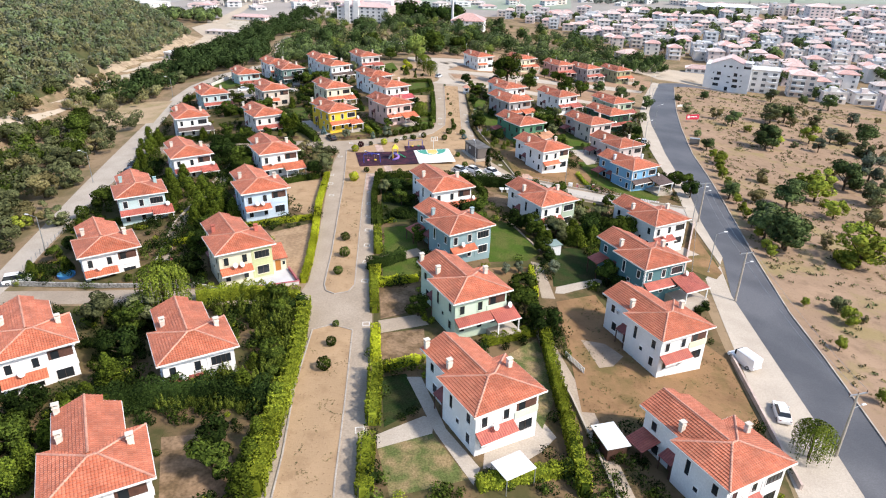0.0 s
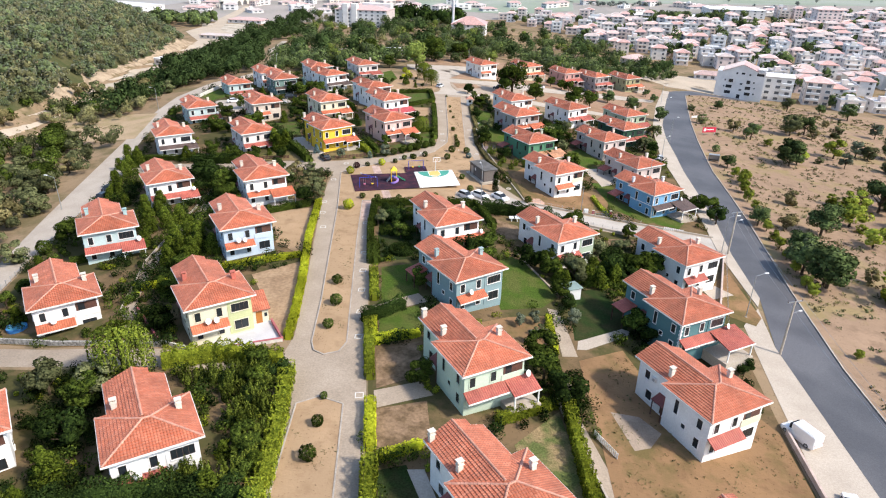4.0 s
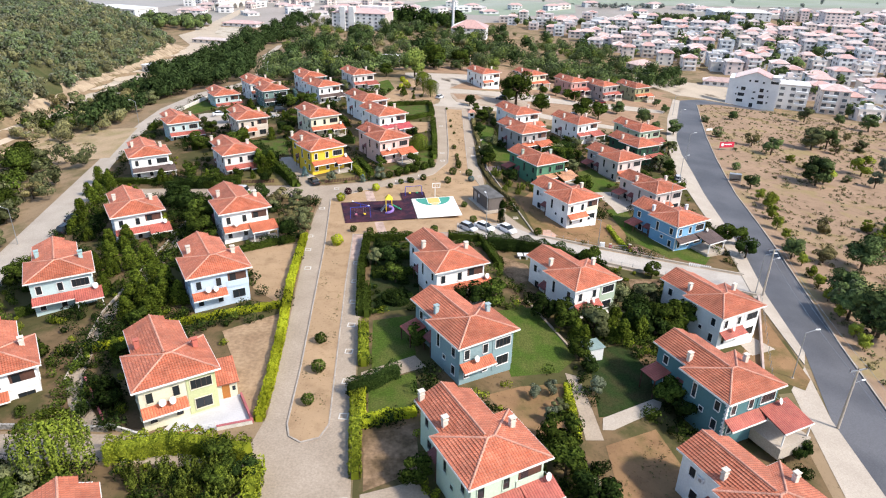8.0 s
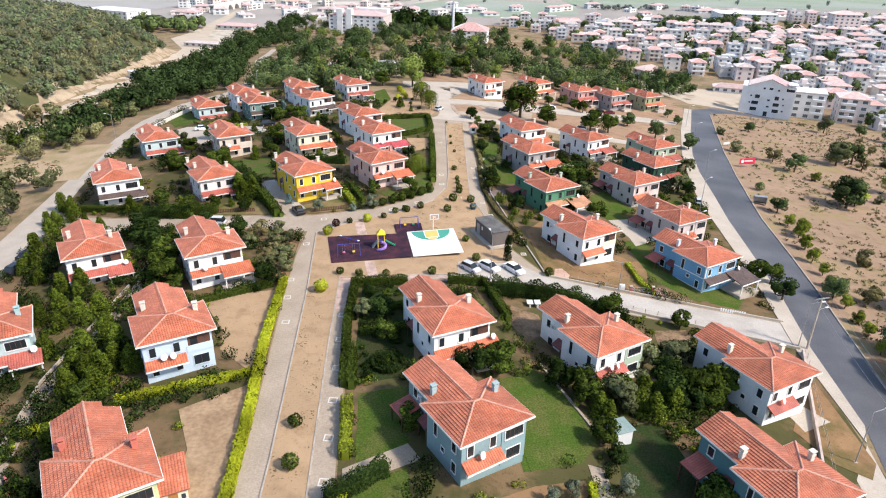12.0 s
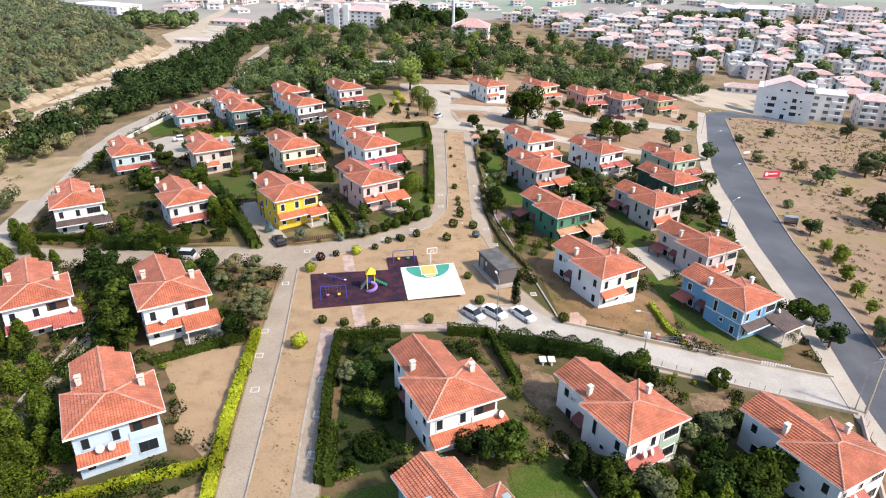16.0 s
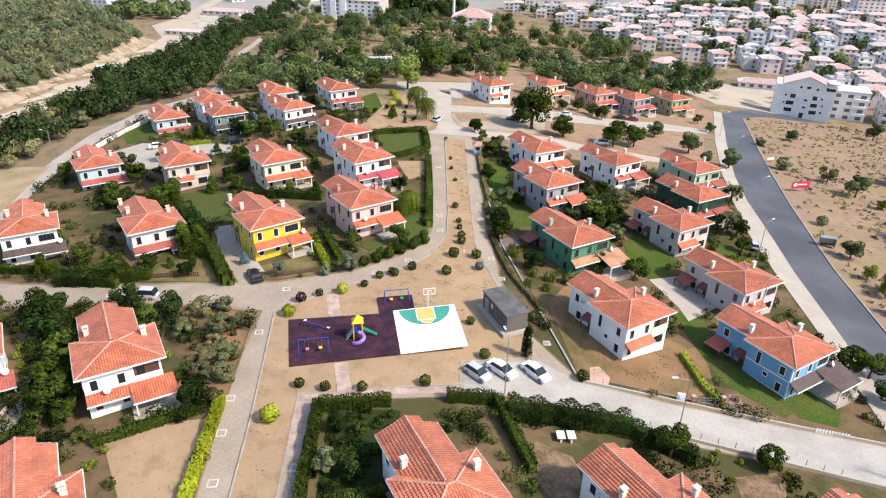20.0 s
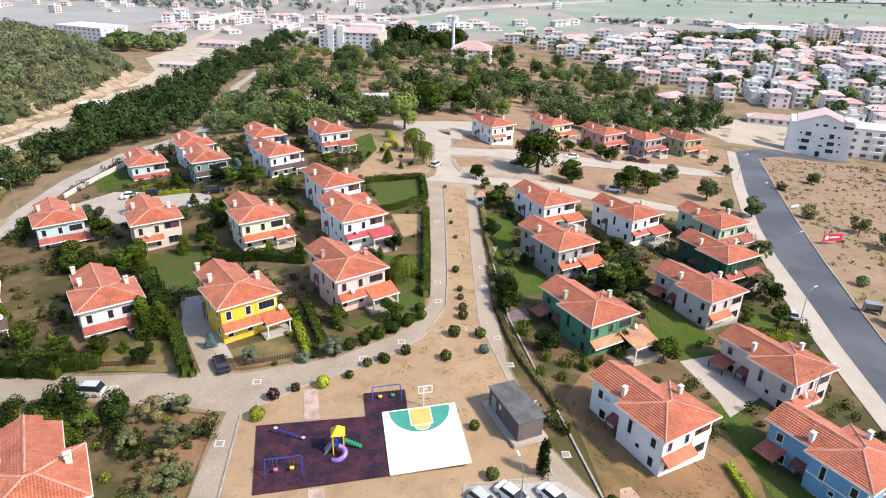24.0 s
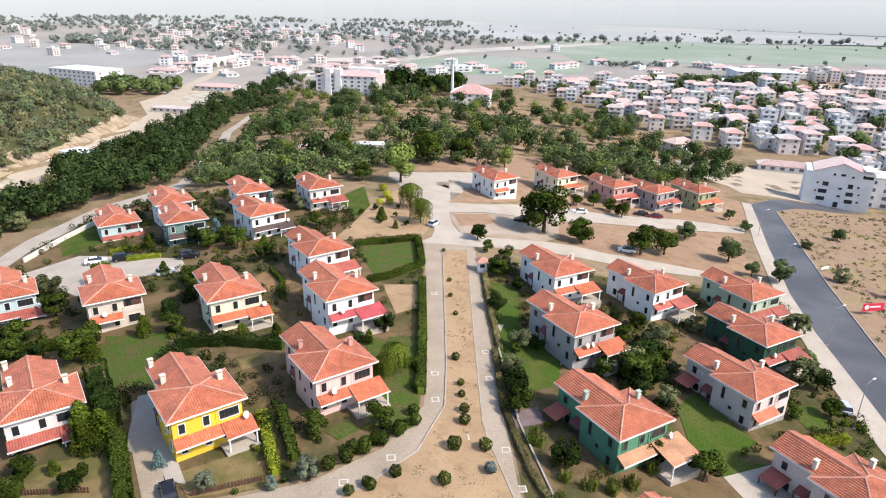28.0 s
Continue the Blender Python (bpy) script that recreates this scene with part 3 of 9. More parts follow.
    add_window(h, x0, 4.2, 1.9, 0.6, 0.6, "l", trim, 1, sash)
    add_window(h, x0, 2.0, 0.75, 0.75, 1.35, "l", trim, 1, sash)
    add_window(h, RX0 + 0.5, 11.3, 0.8, 1.0, 1.3, "l", trim, 1, sash)
    add_window(h, RX0 + 0.5, 12.0, 3.6, 0.8, 1.2, "l", trim, 1, sash)
    add_window(h, x1, 4.0, 3.55, 1.0, 1.3, "r", trim, 1, sash)
    add_window(h, x1, 4.0, 0.8, 1.0, 1.3, "r", trim, 1, sash)
    door = part("door", shared("door", lambda: box_bm(-0.5, -0.04, 0, 0.5, 0.03, 2.1, bevel=0.01)), WOOD, h, at=pose(RX0 + 0.5, 8.6, 0.15, 0, 0, -90))
    part("handle", shared("handle", lambda: box_bm(0.35, -0.10, 1.0, 0.40, -0.03, 1.15)), METAL, door)
    part("canopy", shared("canopy", canopy_roof), TILE_MAROON, h, "small dark red tiled canopy", at=pose(RX0 + 0.5, 8.7, 2.35))
    for dy in (7.85, 9.55):
        part("post", shared("canopy_post", lambda: box_bm(-0.06, -0.06, -1.0, 0.06, 0.06, 2.35)), WOOD, h, at=pose(0.65, dy, 0))
    # lean-to roofs and porches
    z0, z1 = 2.42, 3.15
    if front == "short":
        part("lean_to", lean_to(0.55, 5.6, -0.75, z0, z1, "lean_short"), porch, h)
        part("gutter", shared("gutter_short", lambda: box_bm(0.5, -0.85, z0 - 0.16, 5.65, -0.75, z0 + 0.02)), FASCIA, h)
    else:
        if front == "full":
            part("lean_to", lean_to(0.45, 6.2, -0.9, z0, z1, "lean_long"), porch, h)
            part("gutter", shared("gutter_long", lambda: box_bm(0.4, -1.0, z0 - 0.16, 6.2, -0.9, z0 + 0.02)), FASCIA, h)
            px0, py = 6.2, -1.9
        else:
            part("lean_to", lean_to(0.55, 5.2, -0.75, z0, z1, "lean_mid"), porch, h)
            part("gutter", shared("gutter_mid", lambda: box_bm(0.5, -0.85, z0 - 0.16, 5.2, -0.75, z0 + 0.02)), FASCIA, h)
            px0, py = 5.2, -2.3
        px1 = FW + (1.6 if deep else 0.5)
        py = py - 1.7 if deep else py
        part("porch_roof", shared(f"porch_{front}_{deep}", lambda: add_roof_plane(bmesh.new(), [(px0, py, 2.2), (px1, py, 2.2), (px1, 0.55, z1 + 0.02), (px0, 0.55, z1 + 0.02)], 0.33, 0.04, 0.1)), porch, h)
        part("gutter", shared(f"porch_gutter_{front}_{deep}", lambda: box_bm(px0 - 0.05, py - 0.1, 2.05, px1 + 0.05, py, 2.23)), FASCIA, h)
        for px in (px0 + 0.25, px1 - 0.25):
            part("post", shared("porch_post", lambda: box_bm(-0.08, -0.08, -1.4, 0.08, 0.08, 2.12)), trim if trim is not wall else FASCIA, h, at=pose(px, py + 0.2, 0))
        part("terrace", shared(f"terrace_{front}_{deep}", lambda: box_bm(px0 - 0.3, py - 0.2, -1.5, px1, 0.62, 0.12)), CONCRETE, h)
    if side_porch:
        part("side_roof", shared("side_porch", lambda: add_roof_plane(bmesh.new(), [(-1.0, 13.6, 2.35), (-1.0, 10.7, 2.35), (RX0 + 0.5, 10.7, 2.95), (RX0 + 0.5, 13.6, 2.95)], 0.33, 0.04, 0.1)), TILE_RED, h)
        for dy in (10.9, 13.4):
            part("post", shared("side_post", lambda: box_bm(-0.07, -0.07, -1.4, 0.07, 0.07, 2.3)), WOOD, h, at=pose(-0.8, dy, 0))
    if bands:
        for a in ((x0 - 0.04, y0 - 0.04, 2.95, x1 + 0.04, y0 + 0.1, 3.13), (x0 - 0.04, y0 + 0.1, 2.95, x0 + 0.1, y1, 3.13), (x0 - 0.05, y0 - 0.05, 0.0, x0 + 0.14, y0 + 0.14, 5.85), (x1 - 0.14, y0 - 0.05, 0.0, x1 + 0.05, y0 + 0.14, 5.85), (x0 - 0.04, y0 + 0.14, 0.45, x0 + 0.06, y1, 0.6)):
            part("band", box_bm(*a), FRAME_WHITE, h, "white painted band")
    if cooler:
        for k, zz in enumerate((1.5, 4.3)):
            a = part("air_conditioner", shared("cooler", lambda: box_bm(-0.32, -0.42, -0.3, 0, 0.42, 0.3, bevel=0.02)), FRAME_WHITE, h, at=pose(RX0 + 0.5, 9.9 + 0.9 * k, zz))
            part("fan_grille", shared("fan_grille", lambda: tube_bm((-0.34, -0.1, 0), (-0.31, -0.1, 0), 0.22, n=14)), METAL, a)
    if quoins:
        part("quoins", shared("quoins", lambda: quoin_mesh(x0, x1, y0)), FRAME_WHITE, h, "white corner stones")
    for k in range(dishes):
        d = part("satellite_dish", shared("dish", dish_mesh), FRAME_WHITE, h, at=pose(2.9 + 1.1 * k if front != "full" else 9.3, -0.1, 3.6 - 0.1 * k, 0, 0, 12 * k))
        part("arm", shared("dish_arm", lambda: add_tube(tube_bm((0, 0.05, 0), (0, 0.75, 0.05), 0.03), (0, 0, 0), (0.1, -0.5, 0.15), 0.02)), METAL, d)
    return h


def quoin_mesh(x0, x1, y0):
    bm = bmesh.new()
    for x in (x0, x1):
        for k in range(18):
            w = 0.32 if k % 2 else 0.2
            s = 1 if x == x0 else -1
            a, b = sorted((x - 0.03 * s, x + w * s))
            add_box(bm, a, y0 - 0.03, 0.1 + k * 0.32, b, y0 + w, 0.36 + k * 0.32)
    return bm


def paint(name, c):
    return mat("render_" + name, c, 0.9, 0.07, 1.2, 0.1)

PAINTS = {
    "white": (0.85, 0.84, 0.82), "offwhite": (0.68, 0.64, 0.61), "cream": (0.72, 0.68, 0.52), "ice": (0.48, 0.60, 0.60), "skyblue": (0.52, 0.62, 0.72),
    "mint": (0.52, 0.62, 0.50), "teal": (0.25, 0.35, 0.37), "darkteal": (0.10, 0.20, 0.215), "darkteal2": (0.16, 0.24, 0.22), "blue": (0.19, 0.38, 0.58), "blush": (0.62, 0.53, 0.50),
    "green": (0.10, 0.235, 0.15), "darkgreen": (0.04, 0.09, 0.06), "sage": (0.30, 0.36, 0.26), "grey": (0.36, 0.34, 0.34), "pink": (0.70, 0.50, 0.46),
    "yellow": (0.80, 0.52, 0.06), "beige": (0.62, 0.54, 0.46), "rose": (0.55, 0.33, 0.30), "olive": (0.36, 0.36, 0.22),
}
paint_tile_light = tile_mat("light_tiles", (0.52, 0.26, 0.14), (0.28, 0.12, 0.07), (0.58, 0.32, 0.19))


HOUSE_SPOTS = []


def villa(x, y, z, turn, colour, front, label, **more):
    HOUSE_SPOTS.append((x, y, turn))
    h = build_house(pose(x, y, z, 0, 0, turn), paint(colour, PAINTS[colour]), front, **more)
    tagged(h, label, "house", "villas of the estate")
    return h


villa(-18.3, -69.4, -0.2, 27.1, "white", "short", "white rendered villa among dense hedges", third=True)
villa(-16.8, -46.4, -1.4, 28.4, "white", "short", "white villa half hidden by garden trees", balcony=False, porch=TILE_RED)
villa(-36.6, -46.2, -1.5, 33.5, "white", "short", "white villa with a small tiled awning")
villa(-41.4, -15.3, -2.9, 32.3, "white", "short", "white villa with a rough stone corner beside a small pool", base=STONE)
villa(-45.4, 8.4, -1.9, 28.5, "ice", "full", "pale teal villa with white window surrounds and long porch", porch=TILE_RED, trim=FRAME_WHITE, balcony=False, dishes=2, chim=paint("chimney_teal", (0.35, 0.5, 0.5)))
villa(-43.9, 34.3, -2.1, 31.1, "white", "full", "white villa with a wide red porch roof", porch=TILE_RED)
villa(-17.7, -19.6, 0.0, 30.6, "cream", "short", "cream villa with a lime green bay and a tiled terrace", balcony=False, accent=paint("lime", (0.55, 0.58, 0.32)), dishes=2, chim=paint("chimney_red", (0.5, 0.16, 0.12)))
villa(-20.6, 7.0, -0.1, 28.7, "skyblue", "short", "pale blue villa with a small orange awning, unfinished balcony", dishes=2)
villa(-23.0, 31.8, -0.1, 29.3, "white", "L", "white villa with an orange porch roof and railing")
villa(20.3, -56.3, -0.5, 29.3, "white", "short", "white villa with pale green bay beside a lawn", third=True, porch=TILE_RED, accent=paint("pale_green", (0.62, 0.66, 0.55)))
villa(18.8, -33.3, -0.2, 26.7, "mint", "full", "mint green villa with a long red porch roof", porch=TILE_RED, third=True)
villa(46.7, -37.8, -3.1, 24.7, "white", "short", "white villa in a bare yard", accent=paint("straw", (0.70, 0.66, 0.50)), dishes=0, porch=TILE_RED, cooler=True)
villa(45.0, -63.8, -3.3, 25.3, "white", "short", "white villa with a dark side porch next to the road", third=False, side_porch=True, porch=TILE_RED, balcony=False)
villa(18.8, -10.1, -0.4, 31.1, "teal", "short", "grey-teal villa with white window surrounds and an orange awning", trim=FRAME_WHITE, balcony=False, chim=paint("chimney_grey", (0.33, 0.42, 0.43)), side_porch=True, cooler=True)
villa(16.0, 10.7, -0.6, 25.1, "white", "full", "white villa behind a leafy hedge by the playground", dishes=1)
villa(37.6, 9.2, -2.8, 29.0, "white", "short", "white villa with a sage green bay and two dishes", balcony=False, accent=paint("sage", (0.42, 0.50, 0.38)), dishes=2, porch=TILE_RED, cooler=True)
villa(50.3, -17.8, -2.7, 24.4, "darkteal", "full", "dark teal villa with white corner stones and a red porch roof", trim=FRAME_WHITE, quoins=True, porch=TILE_RED, balcony=False, side_porch=True, deep=True)
villa(59.4, 5.1, -5.0, 26.8, "white", "short", "white villa next to the fenced road", porch=TILE_RED, balcony=False)
villa(43.9, 47.4, -3.3, 29.7, "white", "short", "plain white villa in a bare earth yard", accent=paint("straw", (0.70, 0.66, 0.50)), dishes=0, cooler=True)
villa(65.7, 42.5, -6.2, 29.4, "blue", "full", "blue villa with white bands and a dark brown porch roof", trim=FRAME_WHITE, porch=TILE_BROWN, balcony=False, side_porch=True, chim=paint("chimney_pale", (0.62, 0.66, 0.68)), deep=True, bands=True)
villa(67.6, 62.5, -6.6, 27.7, "blush", "short", "pale blush villa with an orange side porch", balcony=False, side_porch=True)
villa(41.0, 72.0, -3.2, 28.6, "green", "full", "green villa with a wide light orange porch roof", porch=paint_tile_light, chim=paint("chimney_sage", (0.40, 0.46, 0.38)), balcony=False, side_porch=True, deep=True)
villa(40.4, 96.1, -2.1, 28.6, "grey", "L", "grey villa with an orange porch roof", dishes=2)
villa(64.5, 84.7, -6.1, 28.9, "blush", "short", "pale blush villa on a stone plinth", base=STONE, balcony=False, dishes=0, side_porch=True, cooler=True)
villa(75.1, 102.8, -7.5, 27.5, "darkgreen", "L", "dark green villa beside palm trees", porch=TILE_RED, balcony=False)
villa(80.7, 120.0, -7.5, 26.4, "sage", "full", "sage green villa with a red porch roof", porch=TILE_RED, balcony=False, dishes=0)
villa(60.7, 118.5, -5.2, 31.1, "white", "L", "white villa with a red porch on posts", porch=TILE_RED)
villa(41.7, 120.6, -3.0, 26.8, "white", "L", "white villa with an orange porch roof", dishes=0)
villa(2.6, 79.5, 0.1, 34.0, "pink", "L", "pale pink villa with an orange porch and clipped bushes", chim=paint("chimney_pink", (0.5, 0.28, 0.24)), balcony=False)
villa(-12.9, 70.5, 0.1, 35.4, "yellow", "full", "bright yellow villa with white window surrounds and an orange porch roof", third=True, trim=FRAME_WHITE, balcony=False, dishes=2)
villa(-34.3, 72.9, -2.1, 33.7, "offwhite", "full", "off-white villa with a wide red porch roof", third=True, porch=TILE_RED, balcony=False)
villa(-56.6, 72.9, -3.0, 28.9, "white", "full", "white villa with a dark porch behind conifers", porch=TILE_BROWN, balcony=False)
villa(1.0, 101.8, 0.7, 33.2, "white", "L", "white villa with a crimson sheet porch roof", porch=TILE_CRIMSON)
villa(-5.4, 122.4, -0.0, 34.6, "white", "L", "white villa beside a round lawn", porch=TILE_RED)
villa(-18.3, 102.7, -0.2, 32.3, "cream", "full", "cream villa with a long orange porch roof", balcony=False)
villa(-39.1, 104.1, -1.5, 31.3, "beige", "short", "beige villa with a small orange awning")
villa(-60.9, 109.7, -4.5, 33.5, "ice", "full", "pale teal villa with a red porch roof", porch=TILE_RED, trim=FRAME_WHITE, balcony=False, dishes=2)
villa(-60.9, 154.5, -6.2, 33.3, "ice", "full", "grey-teal villa with a red porch roof", porch=TILE_RED, trim=FRAME_WHITE)
villa(-41.8, 146.7, -2.5, 31.1, "darkteal2", "full", "green-grey villa with white window surrounds", porch=TILE_BROWN, trim=FRAME_WHITE, balcony=False)
villa(-50.2, 162.9, -3.4, 33.8, "white", "short", "white villa among conifers")
villa(-23.0, 148.5, -1.2, 39.2, "white", "full", "white villa with a dark porch roof", porch=TILE_BROWN)
villa(-32.0, 169.5, -2.2, 31.2, "white", "short", "white villa at the edge of the wood")
villa(-13.6, 171.1, -1.2, 31.7, "offwhite", "L", "off-white villa with a low porch on a lawn", porch=TILE_RED, balcony=False)
villa(36.8, 192.6, -4.0, 30.9, "white", "short", "white villa on bare ground", dishes=0)
villa(58.8, 208.7, -7.3, 30.1, "cream", "full", "cream villa with an orange porch roof", dishes=0)
villa(76.0, 204.2, -9.1, 27.9, "rose", "full", "rose villa with a red porch roof", porch=TILE_RED, dishes=0, balcony=False)
villa(89.5, 202.6, -10.3, 31.3, "grey", "full", "grey villa with a red porch roof", porch=TILE_RED, dishes=0, balcony=False)
villa(105.8, 209.9, -12.2, 26.7, "olive", "full", "olive villa with a red porch roof", dishes=0, balcony=False)


# ---- streets and yards ----
drape("pavement", [(-4.2, -16), (-5.4, 2), (-7.6, 30), (-8.4, 45), (-8.2, 56), (-28, 59), (-47.6, 60), (-62, 61), (-68, 72), (-51, 67), (-29.5, 64.2), (-8, 64.2), (4, 68.2), (12, 74.5), (17, 84), (17.4, 104), (16.6, 150), (28.4, 150), (28, 105), (28.2, 85), (28.4, 68), (31.6, 52), (36.8, 42.5), (48.8, 39.7), (63, 37.4), (78, 35), (77, 26.5), (65.7, 29.4), (49.6, 31.9), (42, 34.7), (26.4, 38), (12, 36.4), (3.4, 36.2), (3.2, 28), (4.2, 15.8), (5.4, -6), (7.2, -30), (8.2, -48), (9.2, -66), (10.5, -108), (-1.8, -108), (-1.8, -60), (-1.8, -48), (-2.2, -40), (-4.4, -25), (-21, -23.2), (-38, -22), (-55, -20), (-56, -15.5), (-38, -17.9), (-21.4, -19), (-5, -21.2)], 0.024, PAVERS, label="worn concrete block paving of the streets", category="pavement")
drape("street", [(31.8, 46.0), (36.8, 42.2), (48.8, 39.4), (63, 37.1), (77.6, 34.7), (76.8, 26.9), (65.7, 29.7), (49.6, 32.2), (42, 35.0), (26.6, 38.3), (21.2, 37.8), (21.0, 39.7), (21.6, 44.2)], 0.034, mat("street_concrete", (0.43, 0.392, 0.35), 0.9, 0.14, 0.9, 0.25, second=(0.36, 0.325, 0.285)), label="pale worn concrete of the cross street", category="street")
MED_N = [(0.6, -20.6), (-0.9, -19.6), (-1.5, -17.5), (-1.9, -6), (-2.9, 10), (-4.3, 33), (-6.3, 55.4), (0.4, 61.2), (10, 67.2), (16.2, 74), (19.9, 84), (20.4, 95), (20.5, 104), (20.8, 145), (26.4, 146), (25.4, 105), (25.0, 81), (25.4, 77.5), (28.4, 63), (31.4, 46.6), (21, 44.4), (20.6, 39.6), (3.4, 36.9), (0.5, 36.9), (1.3, 17.7), (2.3, 0.7), (3.4, -17.5), (2.6, -19.8)]
MED_S = [(1.4, -29.6), (-1.2, -31), (-1.3, -44), (-0.4, -56), (0.2, -80), (1, -108), (8, -108), (6.8, -75), (5.8, -60), (5.3, -47), (4.5, -31)]
for edge in (MED_N, MED_S):
    drape("median", edge, 0.10, SOIL, thick=0.12, label="bare sandy median with a kerb", category="median")
    ring = edge + edge[:1]
    for i in range(len(edge)):
        (ax, ay), (bx, by) = ring[i], ring[i + 1]
        n = max(1, round(math.hypot(bx - ax, by - ay) / 6))
        for k in range(n):
            p = Vector((ax + (bx - ax) * k / n, ay + (by - ay) * k / n))
            q = Vector((ax + (bx - ax) * (k + 1) / n, ay + (by - ay) * (k + 1) / n))
            side = (q - p).normalized().orthogonal() * 0.09
            bm = bmesh.new()
            lo = [bm.verts.new((v.x, v.y, ground_z(v.x, v.y) - 0.05)) for v in (p - side, q - side, q + side, p + side)]
            hi = [bm.verts.new((v.co.x, v.co.y, v.co.z + 0.22)) for v in lo]
            bm.faces.new(hi)
            for j in range(4):
                bm.faces.new((lo[j], lo[(j + 1) % 4], hi[(j + 1) % 4], hi[j]))
            tagged(part("kerb", bm, KERB), "weathered concrete kerb along the median", "kerb", "median kerbs", "structure")
ROAD_L = [(52, -118), (60.5, -75), (65.6, -56), (66.4, -49), (67.1, -41.5), (68.2, -29.3), (70.1, -8.8), (75.4, 8), (78.2, 27), (82, 44), (85.6, 66), (88.4, 84), (91.7, 100), (96, 122.5), (101.3, 142.3), (114.1, 178.3), (133.8, 229.6)]
ROAD_R = [(62, -118), (70, -75), (74.7, -46.1), (75.8, -38.5), (77.4, -26.6), (78.8, -13.2), (83.5, 12), (86.2, 24), (88.9, 37), (91.3, 48), (94.4, 64.4), (98.2, 86.5), (102, 102), (107.3, 122.6), (115.2, 150), (123.9, 177.1), (138.9, 221.5), (152, 232), (185, 243)]
drape("road", ROAD_L + [(152, 247), (180, 256)] + ROAD_R[::-1], 0.05, ASPHALT, label="dark asphalt road", category="road")
drape("pavement", [(46, -118), (54, -75), (57.5, -55), (59.4, -45.3), (61.4, -33.7), (64.3, -18.8), (67.6, -2.7), (73.2, 4)] + ROAD_L[6::-1], 0.04, CONCRETE, label="wide pale concrete parking strip", category="pavement")
drape("pavement", [(73.4, 4.4), (75.2, 26), (78.6, 44), (81.5, 64), (84.4, 86), (86.8, 101), (92.2, 123), (98, 143), (110.5, 179), (131, 231)] + ROAD_L[:6:-1], 0.12, CONCRETE, thick=0.14, label="pale concrete pavement beside the road", category="pavement")
for a, b in zip(ROAD_R[1:], ROAD_R[2:-2]):
    n = max(1, round(math.dist(a, b) / 8))
    for k in range(n):
        p, q = Vector(a).lerp(Vector(b), k / n), Vector(a).lerp(Vector(b), (k + 1) / n)
        side = (q - p).normalized().orthogonal() * 0.12
        bm = bmesh.new()
        lo = [bm.verts.new((v.x, v.y, ground_z(v.x, v.y) - 0.1)) for v in (p - side, q - side, q + side, p + side)]
        hi = [bm.verts.new((v.co.x, v.co.y, v.co.z + 0.32)) for v in lo]
        bm.faces.new(hi)
        for j in range(4):
            bm.faces.new((lo[j], lo[(j + 1) % 4], hi[(j + 1) % 4], hi[j]))
        tagged(part("kerb", bm, KERB), "concrete kerb along the asphalt road", "kerb", "road kerbs", "structure")
drape("road", [(-47, -108), (-53.5, -40), (-54.5, -10), (-58.3, 15), (-61.5, 57), (-69, 90), (-74, 120), (-76.5, 151), (-73, 180), (-62, 197), (-59, 212), (-62, 236), (-71, 293), (-86, 352), (-96, 437), (-100, 437), (-91, 352), (-76, 293), (-66, 236), (-64, 214), (-68, 203), (-78, 188), (-82.5, 160), (-81, 136), (-67, 37), (-59.5, -10), (-59, -40), (-54, -108)][::-1], 0.04, CONCRETE, label="pale concrete road along the estate", category="road")
drape("road", [(-111.5, 86), (-116, 150), (-121, 190), (-130, 252), (-143, 330), (-158, 440), (-183, 590), (-198, 800), (-206, 800), (-195, 590), (-166, 440), (-149, 330), (-136.5, 252), (-127, 190), (-121, 150), (-117, 86)], 0.15, mat("quarry_dust", (0.44, 0.37, 0.29), 0.95, 0.12, 0.5, 0.3, second=(0.48, 0.40, 0.31)), cell=8.0, label="dusty pale valley road", category="road")
drape("lot", [(-120, 225), (-118, 255), (-136, 300), (-140, 262), (-132, 228)], 0.12, MATS["quarry_dust"], cell=8.0, label="pale dusty building lot", category="lot")
drape("lot", [(-137, 368), (-132, 428), (-140, 470), (-190, 545), (-196, 500), (-168, 445), (-157, 385)], 0.2, MATS["quarry_dust"], cell=8.0, label="pale dusty yard", category="lot")
drape("garden", [(-54, -14), (-57.5, 15), (-61, 56), (-47.6, 59.4), (-28, 58.6), (-9, 55.6), (-8.6, 45), (-7.8, 30), (-5.6, 2), (-4.6, -17), (-21.4, -18.4), (-38, -17.4)][::-1], 0.012, DRYGRASS, label="rough garden ground", category="ground")
drape("garden", [(-53, -20.6), (-38, -22.6), (-21, -23.8), (-5, -25.6), (-2.6, -40), (-2.2, -60), (-2.2, -108), (-46, -108)][::-1], 0.012, DRYGRASS, label="rough garden ground", category="ground")
drape("garden", [(9.4, -66), (8.4, -48), (7.4, -30), (5.6, -6), (4.4, 15.8), (3.5, 28), (3.6, 36), (12, 36.2), (26.4, 37.8), (42, 34.4), (49.6, 31.6), (65.7, 29.2), (76, 26.5), (72, -2), (65, -4), (61, -28), (57, -55), (53, -75), (46, -108), (10.8, -108)][::-1], 0.012, DRYGRASS, label="rough garden ground", category="ground")
drape("garden", [(37, 42.9), (48.8, 40.1), (63, 37.8), (78, 35.4), (84.4, 62), (86.2, 94), (87.8, 106), (98, 140), (70, 140), (30, 140), (28.6, 105), (28.6, 85), (28.8, 68), (32, 52)][::-1], 0.012, DRYGRASS, label="rough garden ground", category="ground")
